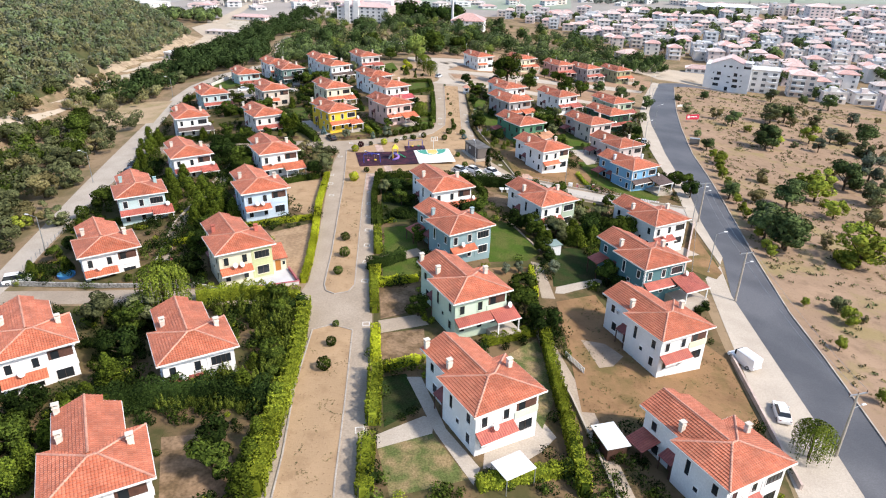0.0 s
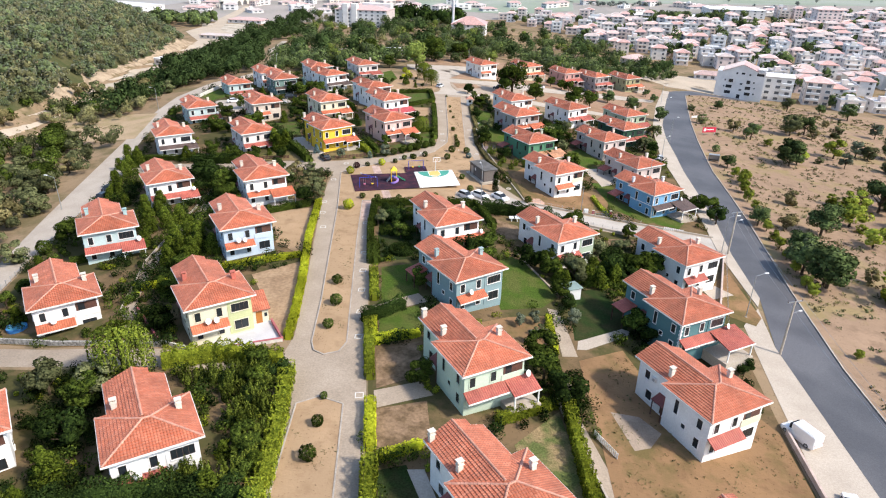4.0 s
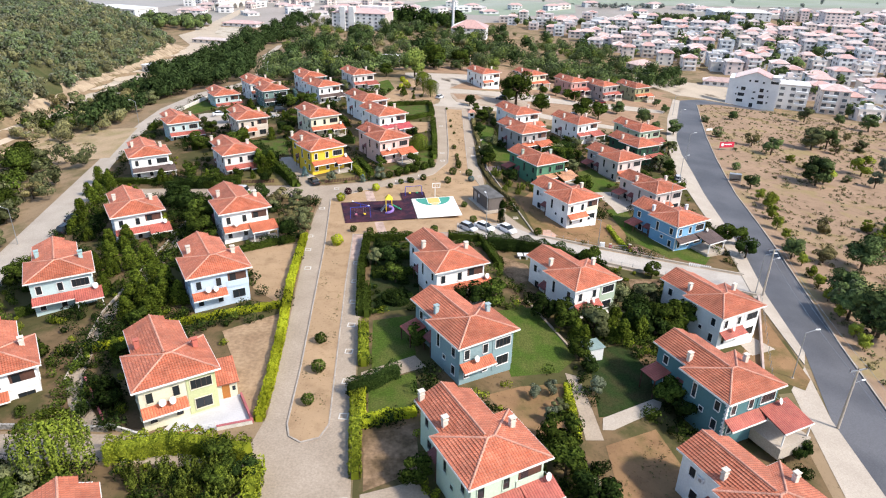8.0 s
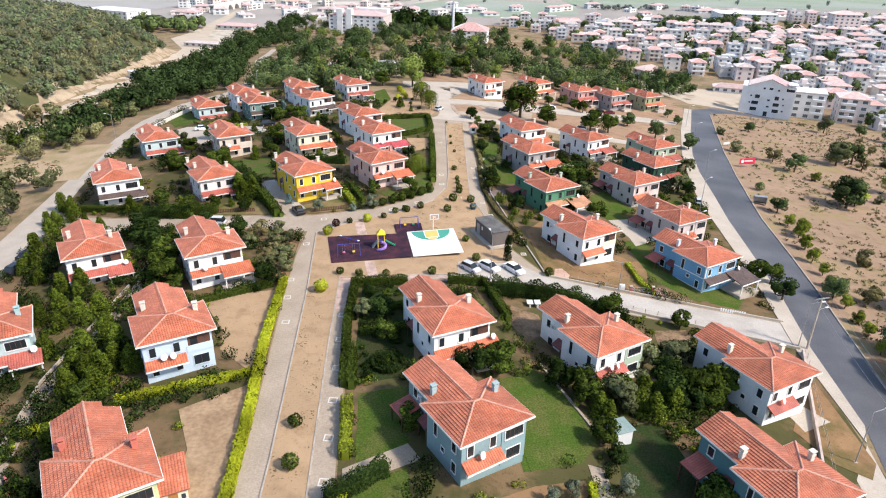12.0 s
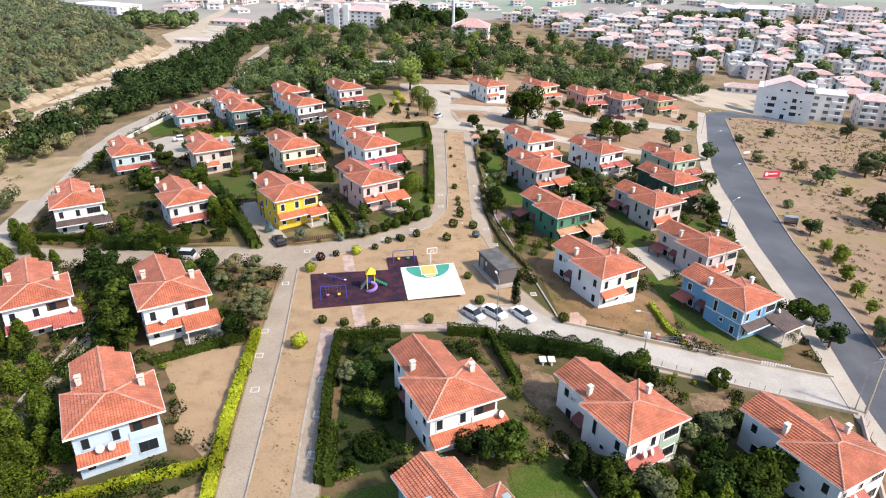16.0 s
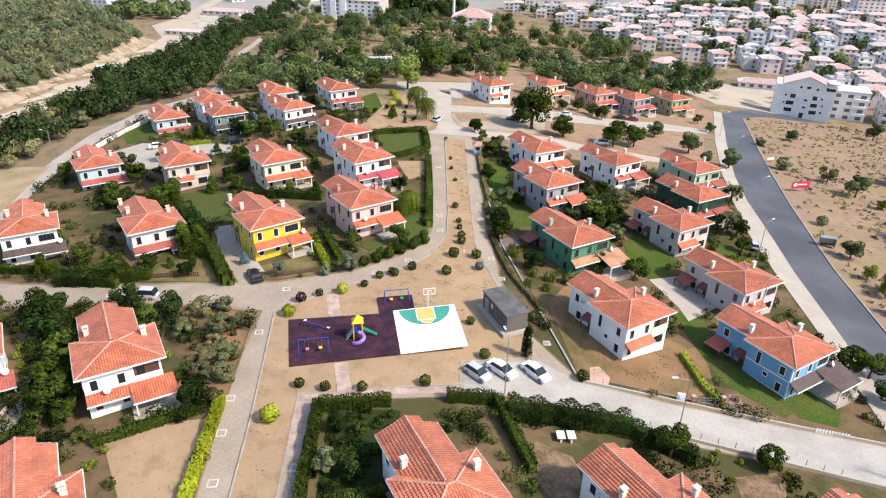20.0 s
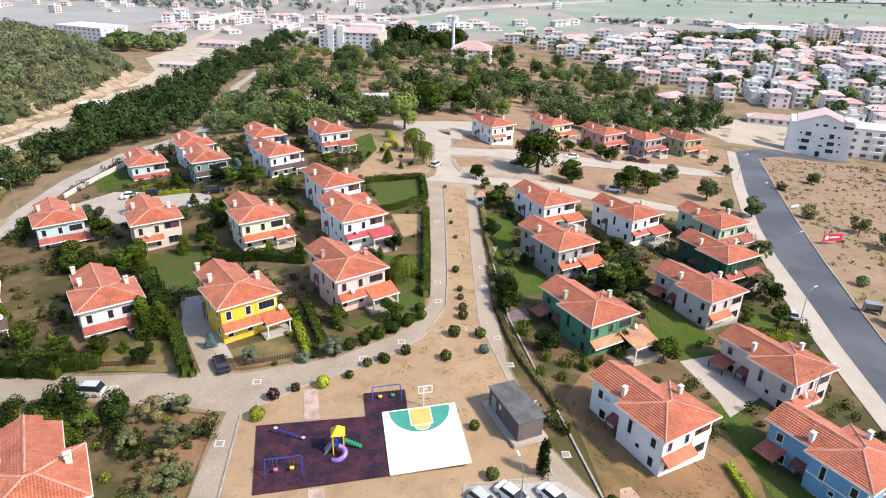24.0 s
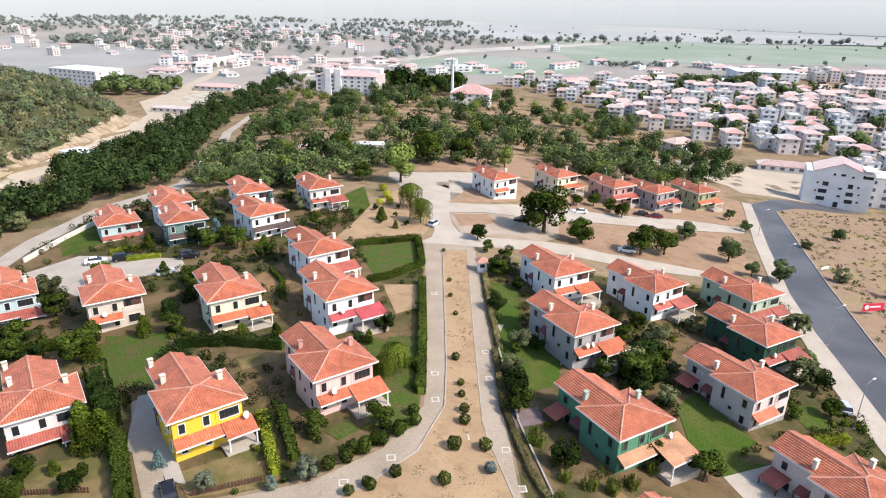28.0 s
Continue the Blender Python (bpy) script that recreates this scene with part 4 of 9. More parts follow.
drape("garden", [(-68, 74), (-51, 67.6), (-29.5, 64.8), (-8, 64.8), (3.6, 68.8), (11.5, 75), (16.5, 84.2), (17, 104), (16.2, 146), (-10, 190), (-60, 200), (-78, 190), (-79, 150), (-75, 118)][::-1], 0.012, DRYGRASS, label="rough garden ground", category="ground")
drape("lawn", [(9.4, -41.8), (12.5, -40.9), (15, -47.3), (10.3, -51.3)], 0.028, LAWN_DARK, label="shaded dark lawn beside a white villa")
drape("lawn", [(9.8, -54.8), (15.9, -52.1), (19.8, -58.9), (11.6, -61.8)], 0.032, LAWN_WORN, label="worn lawn with bare patches")
drape("path", [(9.5, -52.6), (14.9, -49.1), (16.1, -49.5), (15.9, -52.1), (9.8, -54.8)], 0.036, CONCRETE, label="pale concrete garden path")
drape("path", [(14.5, -41.5), (17.5, -51.2), (21.1, -57.2), (20.2, -59.7), (16.2, -51.8), (12.6, -41.6)], 0.040, CONCRETE, label="concrete path along a villa")
drape("soil", [(8.4, -31.8), (14.7, -29.9), (15.2, -36.7), (9.2, -39.8)], 0.044, SOIL_DARK, label="bare brown garden soil")
drape("soil", [(7.6, -19.2), (13.5, -16.9), (14.2, -24.5), (8.3, -27.8)], 0.048, SOIL_DARK, label="bare brown garden soil")
drape("path", [(8, -28.2), (13.8, -26.1), (15.5, -28.8), (8.4, -31.6)], 0.052, PAVERS, label="stone paved garden path")
drape("lawn", [(24.8, -37), (31.2, -30.3), (31.9, -43.3), (29, -50.1), (25.8, -41.8)], 0.056, LAWN_WORN, label="thin lawn behind a hedge")
drape("terrace", [(22.2, -50.8), (28.7, -47.6), (30.5, -51.3), (28.4, -53.9), (24.2, -57.4), (21.4, -57.2)], 0.024, CONCRETE, label="concrete terrace in front of a villa")
drape("lawn", [(7.4, -9.8), (13.3, -6.7), (14.1, -13.9), (7.9, -16.7)], 0.028, LAWN, label="green front lawn")
drape("lawn", [(6.7, 5.8), (12.7, 7.7), (13.4, -4.4), (7.5, -6.3)], 0.032, LAWN, label="green front lawn")
drape("lawn", [(24.7, 8.8), (30.3, 13.3), (36.3, -0.6), (33.1, -4.6), (26.2, -6.6)], 0.036, LAWN, label="wide green lawn beside a teal villa")
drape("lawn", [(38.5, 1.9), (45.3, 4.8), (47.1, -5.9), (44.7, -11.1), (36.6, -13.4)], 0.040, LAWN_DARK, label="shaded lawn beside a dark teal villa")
drape("soil", [(22.4, -11.0), (27.2, -8.6), (33.1, -7.1), (33.2, -10.1), (32.4, -18.1), (26.3, -18.8), (25.0, -14.5)][::-1], 0.054, YARD, label="bare brown kitchen garden beside a mint villa")
drape("terrace", [(37.1, -13.5), (45.2, -8.4), (46.4, -9.0), (45.3, -10.6), (38.0, -15.6), (36.5, -15.8)][::-1], 0.07, CONCRETE, label="pale concrete terrace beside a dark teal villa")
drape("path", [(33.9, -4.6), (35.7, -5.1), (36.0, -10.5), (36.2, -17.7), (33.9, -18.0), (34.1, -12.8), (34.0, -7.7)][::-1], 0.078, PAVERS, label="narrow paved back path between hedges")
drape("path", [(6.2, -7.2), (13.2, -3), (14.8, -5.5), (6.5, -10.1)], 0.044, PAVERS, label="stone paved garden path")
YARD_WHITE = [(36.2, -18.6), (43.6, -14.6), (45.0, -22.0), (57.6, -25.0), (60.0, -30.0), (58.4, -45.6), (34.6, -46.2), (35.4, -35.2)]
drape("soil", YARD_WHITE, 0.048, YARD, label="bare brown yard round a white villa")
drape("path", [(38.0, -29.4), (41.6, -29.8), (43.6, -32.6), (41.4, -35.4), (39.2, -36.2)], 0.072, mat("yard_slab", (0.33, 0.26, 0.20), 0.9, 0.15, 1.5, 0.3), label="cracked concrete slabs by a side door", category="path")
drape("soil", [(-12.2, 3.9), (-6.5, 7.3), (-5, -15.9), (-6, -17.4), (-11, -9.5)], 0.052, SOIL, label="bare soil garden behind a yellow hedge")
drape("soil", [(-20.9, 30.5), (-9, 32.5), (-7.5, 18.8), (-8.3, 10.5), (-13.5, 15.5), (-14.3, 20)], 0.056, SOIL, label="dry soil garden")
drape("terrace", [(-16.2, -20.0), (-10.4, -18.3), (-5.6, -17.0), (-8.3, -12.0), (-13, -11.5)], 0.06, mat("pale_tiles", (0.56, 0.55, 0.56), 0.6, 0.06, 2, 0.1), label="pale tiled terrace in front of a cream villa", category="terrace")
drape("soil", [(-14.5, -53.2), (-7.5, -52.3), (-3.4, -62), (-11.5, -62)], 0.028, SOIL_DARK, label="bare soil behind a conifer hedge")
drape("soil", [(39.2, 58), (43.6, 64.3), (44.6, 46.1), (58.7, 55), (56.1, 43.7), (51.3, 40.8), (41.6, 43.2), (38.6, 48.4)], 0.032, YARD, label="bare earth yard round a white villa")
drape("lawn", [(51.4, 85.2), (57.6, 78.8), (65.8, 77.7), (70.1, 70.9), (62.9, 65), (56.8, 73.3)], 0.036, LAWN, label="green lawn between two villas")
drape("lawn", [(56.4, 63.1), (62.2, 65.6), (60.4, 51.7), (68, 41.5), (63.8, 39.2), (57.8, 46)], 0.040, LAWN, label="green strip beside a blue villa")
drape("lawn", [(65, 43.9), (78.3, 49.6), (70.8, 38.2), (66.1, 39.5)], 0.044, LAWN, label="lawn in front of a blue villa")
drape("path", [(56.2, 74.5), (65.6, 78.6), (68.3, 69), (58.8, 61.4), (58.6, 65.4)], 0.048, CONCRETE, label="pale concrete path to a villa")
drape("lawn", [(1.3, 143.7), (14.9, 149.4), (16.1, 134.9), (7.4, 126)], 0.052, LAWN_BRIGHT, label="round clipped lawn")
drape("lawn", [(9.6, 87.4), (16.3, 102.9), (16.1, 80.4), (11.9, 76.5), (8.4, 83.2)], 0.056, LAWN, label="lawn with a stone path")
drape("lawn", [(30.4, 129.5), (35.6, 127), (34.8, 112.4), (29.8, 109.1)], 0.024, LAWN, label="lawn behind a low wall")
drape("lawn", [(30.1, 107.1), (35.2, 108.3), (39.8, 98), (32.2, 90), (29.8, 95.9)], 0.028, LAWN, label="lawn beside a grey villa")
drape("path", [(29, 110), (33.5, 111), (40.1, 99.8), (38.1, 96.8), (29.5, 106.6)], 0.032, CONCRETE, label="pale concrete path beside a villa")
drape("lawn", [(56.1, 90.9), (64.9, 84.8), (58.3, 77.6), (55.6, 80.7)], 0.036, LAWN, label="lawn beside a stone plinth")
drape("lawn", [(-35.3, 102.4), (-26.4, 104.7), (-23.6, 92.7), (-28.5, 87.7)], 0.040, LAWN, label="small lawn behind a hedge")
drape("soil", [(-23, 69.6), (-20.1, 71.5), (-17.5, 65.5), (-30.9, 66.2), (-32.7, 69.3)], 0.044, SOIL, label="dry ground behind a low fence")
drape("lawn", [(-72, 156.8), (-69.8, 169.3), (-59, 154), (-65.6, 146.1)], 0.048, LAWN, label="lawn beside a teal villa")
drape("lawn", [(-9.2, 183.8), (-1.9, 198.3), (1.7, 176.9), (-1.1, 166.5)], 0.052, LAWN, label="lawn beside a villa")
drape("soil", [(2.2, 179.7), (13.3, 207.5), (19.2, 164.3), (15.1, 150.6), (-4.5, 149.1), (-0.8, 164.1)], 0.056, SOIL, label="dry ground with small bushes")
drape("pavement", [(-69.3, 136.9), (-61.7, 146), (-36, 139.2), (-32.1, 131.7), (-42.7, 129.8), (-50.4, 122.2)], 0.036, CONCRETE, label="concrete parking court")
REDSOIL = earth_mat("reddish_soil", (0.32, 0.210, 0.138), (0.225, 0.145, 0.09), (0.20, 0.155, 0.08), 0.62)
GRAVEL = mat("pale_gravel", (0.40, 0.325, 0.255), 0.95, 0.25, 1.0, 0.5, second=(0.33, 0.255, 0.19), fine=22)
drape("soil", [(15.9, 204.9), (30.9, 214.6), (44, 222), (52, 214), (47, 198), (38, 190.5), (20.6, 184.9), (18, 190.4)][::-1], 0.06, REDSOIL, thick=0.2, label="bare reddish plot with a kerb before a white villa")
drape("lot", [(23.1, 174.4), (33.6, 178), (44.9, 178.4), (53.8, 178.2), (51.2, 163.7), (46.7, 159.3), (37.6, 157.4), (30.5, 158.4), (25.5, 158.4), (23.9, 165)], 0.040, GRAVEL, label="pale gravel lot between two streets", category="lot")
drape("soil", [(24.2, 173.2), (33.6, 176.8), (36, 171.5), (32, 166), (25.6, 163.6)], 0.062, REDSOIL, label="bare soil with bushes beside a gravel lot")
drape("soil", [(53.8, 178.2), (65.5, 182.4), (79.3, 183.5), (91.7, 184.6), (110.2, 187.2), (104, 172), (97, 152), (86.6, 150.9), (77.4, 153.5), (67.8, 155.6), (60.7, 156.4), (54, 159), (51.2, 163.7)], 0.034, REDSOIL, label="dry reddish ground with a few trees")
drape("soil", [(16, 221), (36, 230.5), (60, 233), (100, 233), (127, 238), (131, 233), (121, 205), (112, 195.5), (96.2, 197.4), (80.9, 195), (59.6, 195.5), (46, 193), (52, 214), (44, 222)], 0.028, REDSOIL, label="bare reddish ground round the last villas")
drape("soil", [(13.4, 222), (36, 231), (60, 234), (100, 234), (127, 239), (136, 254), (104, 285), (67, 283), (39, 262), (14, 246)], 0.044, REDSOIL, cell=6, label="brown bank behind the last villas")
drape("pavement", [(15.1, 148.6), (18.3, 153.2), (19.1, 158.3), (16.4, 180.9), (14.2, 197.9), (12.7, 208.1), (4.7, 211.1), (4.3, 218.5), (17.7, 220.2), (35.8, 228.8), (36.5, 220.5), (17.7, 208.7), (15.9, 203.6), (18, 189.8), (20.6, 184.3), (22.5, 182.5), (23.1, 174.5), (23.6, 165), (25.1, 158.5), (30.4, 156.4), (30, 149)][::-1], 0.074, CONCRETE, label="pale concrete street up to the wood")
drape("pavement", [(21.7, 183.9), (32.6, 186), (45.1, 191.8), (59.6, 195), (69.9, 193.6), (80.9, 194.5), (96.2, 196.9), (108.2, 195.1), (115, 193.9), (111.5, 187.8), (91.9, 185.2), (79.5, 184.1), (65.6, 182.6), (54.1, 178.8), (45.1, 178.8), (33.6, 178.2), (22.6, 174.4)], 0.080, CONCRETE, label="pale concrete street before the last villas")
drape("pavement", [(28.3, 156.6), (37.6, 157.4), (46.7, 159.3), (54, 159), (60.7, 156.4), (67.8, 155.6), (77.4, 153.5), (86.6, 150.9), (83.6, 147), (72.5, 147.5), (59, 149.2), (50.9, 151.1), (36.9, 150.7), (27.8, 149)], 0.086, CONCRETE, label="pale concrete lane behind villas")
drape("lawn", [(-31.6, 65.6), (-17.6, 64.4), (-21.2, 71.2), (-29.5, 69.5)], 0.060, LAWN_WORN, label="worn brown lawn behind a low fence")
drape("path", [(-23.7, 84.3), (-21.2, 85.9), (-16.6, 75.4), (-11.2, 64.2), (-13.6, 63.6), (-18.9, 73.2)], 0.064, PAVERS, label="pale concrete drive beside a yellow villa")
drape("lawn", [(10.6, 99.1), (16.0, 102.6), (16.2, 85), (12.7, 78.5), (9.9, 84.4)], 0.068, LAWN_BRIGHT, label="bright lawn beside a pink villa")
drape("lawn", [(-34.3, 102.1), (-29.7, 103.7), (-25.0, 93.0), (-27.9, 88)], 0.072, LAWN_BRIGHT, label="bright lawn behind a hedge")
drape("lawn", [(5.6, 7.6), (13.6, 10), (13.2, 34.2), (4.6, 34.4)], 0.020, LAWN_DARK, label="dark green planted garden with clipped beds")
drape("soil", [(35.6, 62.0), (36.9, 43.4), (46.8, 42.0), (55.6, 42.4), (55.7, 53.2), (51.4, 57.2), (40.7, 70.0)], 0.058, YARD, label="bare sandy yard round a white villa")
drape("soil", [(-13.6, 56.0), (-9.4, 55), (-8.2, 36), (-15.0, 35.4)], 0.062, YARD, label="brown garden soil under low shrubs")
drape("soil", [(73.5, 17.4), (72.2, 0.5), (69.8, -2.5), (66.3, -0.2), (63.9, 5.6), (69.5, 13.6)], 0.066, YARD, label="dry brown verge inside the road fence")
drape("terrace", [(64.9, 8.6), (68.2, 11.2), (70.6, 8.2), (65.5, 5.5)], 0.074, CONCRETE, label="pale concrete slab beside a villa")
drape("lawn", [(25.0, 10.3), (32.4, 12.7), (36.1, -0.3), (35.1, -2.4), (27.0, -6.5), (26.8, -4.7)], 0.070, LAWN, label="wide dark green lawn beside a teal villa")
drape("soil", [(28.9, 30.4), (33.1, 28.2), (33.6, 23.0), (30.4, 20.3), (27.7, 25.3)], 0.050, SOIL_DARK, label="bare ground by a garden table")
drape("soil", [(51.8, 27.4), (58.8, 29.2), (56.7, 24.4), (51.1, 22.2)], 0.050, SOIL_DARK, label="reddish bare soil below a wall")
drape("soil", [(-14.8, 2.6), (-7.6, 7.4), (-5.9, -13.6), (-8.6, -11.6), (-11.6, -4)], 0.078, mat("pale_garden_soil", (0.36, 0.25, 0.155), 0.95, 0.2, 1.2, 0.5, second=(0.27, 0.18, 0.11), fine=9), label="bare garden soil of a cream villa")
drape("soil", [(-9.3, 68.1), (-2.0, 72.0), (0.8, 68.4), (-7.3, 66.2)], 0.062, YARD, label="bare soil in front of a yellow villa")
drape("lawn", [(-36.4, 101.6), (-29.0, 103.6), (-23.7, 90.4), (-27.6, 87.5)], 0.082, LAWN_BRIGHT, label="sunny lawn behind a yellow villa")
drape("lawn", [(7.1, 103.0), (15.4, 100.1), (15.6, 78.8), (12.3, 76.8), (9.2, 88.7)], 0.080, LAWN_BRIGHT, label="bright lawn along a clipped hedge")
drape("soil", [(8.6, 124.0), (15.4, 124.6), (15.6, 114.3), (11.8, 111.5)], 0.062, SOIL, label="bare pale soil behind a hedge")
drape("soil", [(-17.9, 125.8), (-13.3, 135.5), (-9.3, 124.3), (-13.6, 119.1)], 0.062, YARD, label="brown yard between two villas")


# plots of the villas round the playground, as they lie between the hedges
STRAW_LAWN = earth_mat("straw_lawn", (0.215, 0.160, 0.075), (0.135, 0.105, 0.05), (0.085, 0.095, 0.026), 0.47)
drape("lawn", [(-36.4, 104.2), (-25.0, 103), (-21.6, 87.4), (-27.2, 88.2), (-32.6, 94.3)], 0.090, LAWN_BRIGHT, label="sunny lawn between two dark hedges")
drape("lawn", [(-33.6, 68.4), (-29.1, 71.6), (-21.4, 73.4), (-15.8, 65.5), (-18.3, 64.4), (-31.2, 65.6)][::-1], 0.092, STRAW_LAWN, label="straw-coloured lawn behind a picket fence")
drape("lawn", [(-12.2, 69.4), (-4.7, 73.6), (-0.4, 67.2), (-9.4, 65.2)][::-1], 0.094, STRAW_LAWN, label="straw-coloured front yard of a yellow villa")
drape("terrace", [(-23.3, 85.6), (-20.8, 86.4), (-16.6, 78), (-10.4, 67.6), (-12.8, 68), (-16.8, 74.1), (-19.5, 73.2), (-21, 77)][::-1], 0.098, PALE_SLAB, label="pale slab path beside a yellow villa")
drape("lawn", [(11.0, 103), (15.9, 102.8), (16.3, 81.2), (12.6, 77.2), (10.1, 78.1), (12.6, 87.7)], 0.100, LAWN_BRIGHT, label="mown lawn beside a pink villa")
drape("lawn", [(4.3, 77.2), (7.1, 80.3), (8.9, 78.2), (6.2, 75.7)], 0.096, LAWN_BRIGHT, label="small front lawn of a pink villa")
drape("soil", [(-12.1, 95), (-5.6, 98.2), (-5.7, 94.8), (-10.4, 92.1)], 0.088, STRAW_LAWN, label="straw-coloured strip behind a pink villa")
drape("lawn", [(29.7, 106), (32.2, 113.6), (39.4, 99.7), (37.6, 92.3), (33, 89.4), (29.4, 95.8)], 0.086, LAWN, label="deep green lawn beside a grey villa")
drape("lawn", [(55.4, 89.6), (60.1, 94.6), (64.8, 82.9), (56.1, 75.2), (53.9, 79.8)], 0.088, LAWN, label="deep green lawn below a stone plinth")
drape("terrace", [(29.3, 83.5), (33.4, 85.8), (33.9, 82), (29.6, 80.2)], 0.084, mat("mauve_pavers", (0.20, 0.15, 0.15), 0.9, 0.12, 3), label="mauve paved patio of a green villa")
drape("lawn", [(74.6, 92.4), (79.8, 94.6), (79.8, 87.5), (75, 87.4)], 0.082, LAWN, label="small lawn beside the road")

# ---- plants ----
RNG = np.random.default_rng(7)


def leaf_tris(centres, normals, size, rng, spread=0.7):
    """Small leaf clumps: one small blade a centre, turned about its normal."""
    n = len(centres)
    nrm = normals + rng.normal(0, spread, (n, 3))
    nrm /= np.linalg.norm(nrm, axis=1)[:, None] + 1e-9
    a = np.cross(nrm, rng.normal(0, 1, (n, 3)))
    a /= np.linalg.norm(a, axis=1)[:, None] + 1e-9
    b = np.cross(nrm, a)
    s = (size * rng.uniform(0.6, 1.35, n))[:, None]
    w = s * rng.uniform(0.6, 1.0, n)[:, None]
    v = np.stack([centres - a * s - b * w * 0.35, centres + a * s * 0.9 - b * w * 0.5 + nrm * s * 0.15, centres + b * w + nrm * s * 0.25], 1).reshape(-1, 3)
    f = np.arange(3 * n).reshape(-1, 3)
    return v, f


def leafy_mesh(name, v, f, out=None):
    """A mesh of leaf blades; out gives each blade's outward direction, by which a clump takes the light as one soft mass."""
    me = bpy.data.meshes.new(name)
    me.from_pydata(v.tolist(), [], f.tolist())
    if out is not None:
        o = np.repeat(out / (np.linalg.norm(out, axis=1)[:, None] + 1e-9), 3, axis=0)
        face = np.cross(v[1::3] - v[0::3], v[2::3] - v[0::3])
        face /= np.linalg.norm(face, axis=1)[:, None] + 1e-12
        o = 0.6 * o + 0.4 * np.repeat(face, 3, axis=0)
        o /= np.linalg.norm(o, axis=1)[:, None] + 1e-9
        me.polygons.foreach_set("use_smooth", [True] * len(f))
        me.normals_split_custom_set_from_vertices(o.tolist())
    return me


def blob(rng, n, c, r, squash=1.0, fill=0.35):
    """Points on and inside a lump of foliage, with outward normals."""
    d = rng.normal(0, 1, (n, 3))
    d /= np.linalg.norm(d, axis=1)[:, None]
    k = 1 - fill * rng.random(n) ** 2
    return np.array(c) + d * (r * k)[:, None] * np.array((1, 1, squash)), d


def crown_mesh(kind, seed):
    rng = np.random.default_rng(seed)
    cs, ns = [], []
    size = 0.045
    if kind in ("broad", "round", "greytree", "scrub"):
        lumps = {"broad": 16, "round": 24, "greytree": 14, "scrub": 15}[kind]
        for k in range(lumps):
            a, h = rng.uniform(0, 6.28), rng.uniform(0.30, 0.86) if kind != "scrub" else rng.uniform(0.12, 0.85)
            reach = (0.30 if kind != "scrub" else 0.36) * math.sqrt(max(0.05, 1 - ((h - 0.5) / 0.5) ** 2)) * rng.uniform(0.45, 1.0)
            p, d = blob(rng, 190 if kind != "round" else 200, (reach * math.cos(a), reach * math.sin(a), h), rng.uniform(0.10, 0.19), 0.85)
            cs.append(p)
            o = p - np.array((0, 0, 0.45))
            ns.append(d + 0.7 * o / (np.linalg.norm(o, axis=1)[:, None] + 1e-6))
        size = 0.036 if kind != "round" else 0.030
    elif kind in ("conifer", "blue", "cypress"):
        width = {"conifer": 0.27, "blue": 0.30, "cypress": 0.10}[kind]
        for k in range(34):
            h = rng.uniform(0.04, 0.95) ** 1.15
            a, r = rng.uniform(0, 6.28), width * (1 - h) ** (0.75 if kind != "cypress" else 0.45) + 0.01
            p, d = blob(rng, 105, (r * 0.75 * math.cos(a), r * 0.75 * math.sin(a), h), 0.05 + r * 0.35, 1.4)
            cs.append(p)
            ns.append(d + np.array((0, 0, 0.6)))
        size = 0.027 if kind != "cypress" else 0.018
    elif kind == "feather":
        for k in range(30):
            a, r = rng.uniform(0, 6.28), 0.38 * math.sqrt(rng.random())
            tall = (0.95 - 0.9 * r) * rng.uniform(0.72, 1.08)
            t = rng.random(110)
            fat = 0.085 * (1 - t) ** 0.6 + 0.008
            u = rng.uniform(0, 6.28, 110)
            lean = 1 + 0.35 * t
            cs.append(np.stack([r * math.cos(a) * lean + fat * np.cos(u), r * math.sin(a) * lean + fat * np.sin(u), 0.04 + t * tall], 1))
            ns.append(np.stack([np.cos(u) + math.cos(a), np.sin(u) + math.sin(a), 0.7 + 0 * u], 1))
        size = 0.030
    elif kind == "willow":
        for k in range(210):
            a, r = rng.uniform(0, 6.28), 0.06 + 0.40 * math.sqrt(rng.random())
            low = rng.uniform(0.06, 0.42)
            t = np.sort(rng.random(44))
            reach = r * (1 - (1 - np.minimum(t * 2.6, 1)) ** 2)
            crest = 0.98 - 0.9 * r * r
            z = np.where(t < 0.22, crest - 0.10 + 0.10 * np.sin(t / 0.22 * 1.57), crest + (low - crest) * ((t - 0.22) / 0.78) ** 1.15)
            cs.append(np.stack([reach * math.cos(a), reach * math.sin(a), z], 1) + rng.normal(0, 0.006, (44, 3)))
            ns.append(np.stack([np.cos(a) + 0 * t, np.sin(a) + 0 * t, 1.2 - 1.3 * t], 1))
        size = 0.017
    elif kind == "palm":
        for k in range(42):
            a, el = rng.uniform(0, 6.28), rng.uniform(-0.5, 1.1)
            t = np.repeat(np.linspace(0.08, 1, 16), 2)
            r = 0.42 * t * math.cos(el * 0.6)
            z = 0.62 + 0.34 * t * math.sin(el) - 0.26 * t * t
            off = np.tile([-1, 1], 16) * 0.05 * np.sin(t * 3.0)
            cs.append(np.stack([r * math.cos(a) - off * math.sin(a), r * math.sin(a) + off * math.cos(a), z], 1))
            ns.append(np.tile((0, 0, 1.0), (32, 1)))
        size = 0.062
    else:
        p, d = blob(rng, 800, (0, 0, 0.47), 0.46, 0.98, 0.25)
        p += 0.035 * np.sin(p[:, [1, 2, 0]] * 13 + seed)
        keep = p[:, 2] > 0.01
        cs, ns, size = [p[keep]], [d[keep]], 0.062
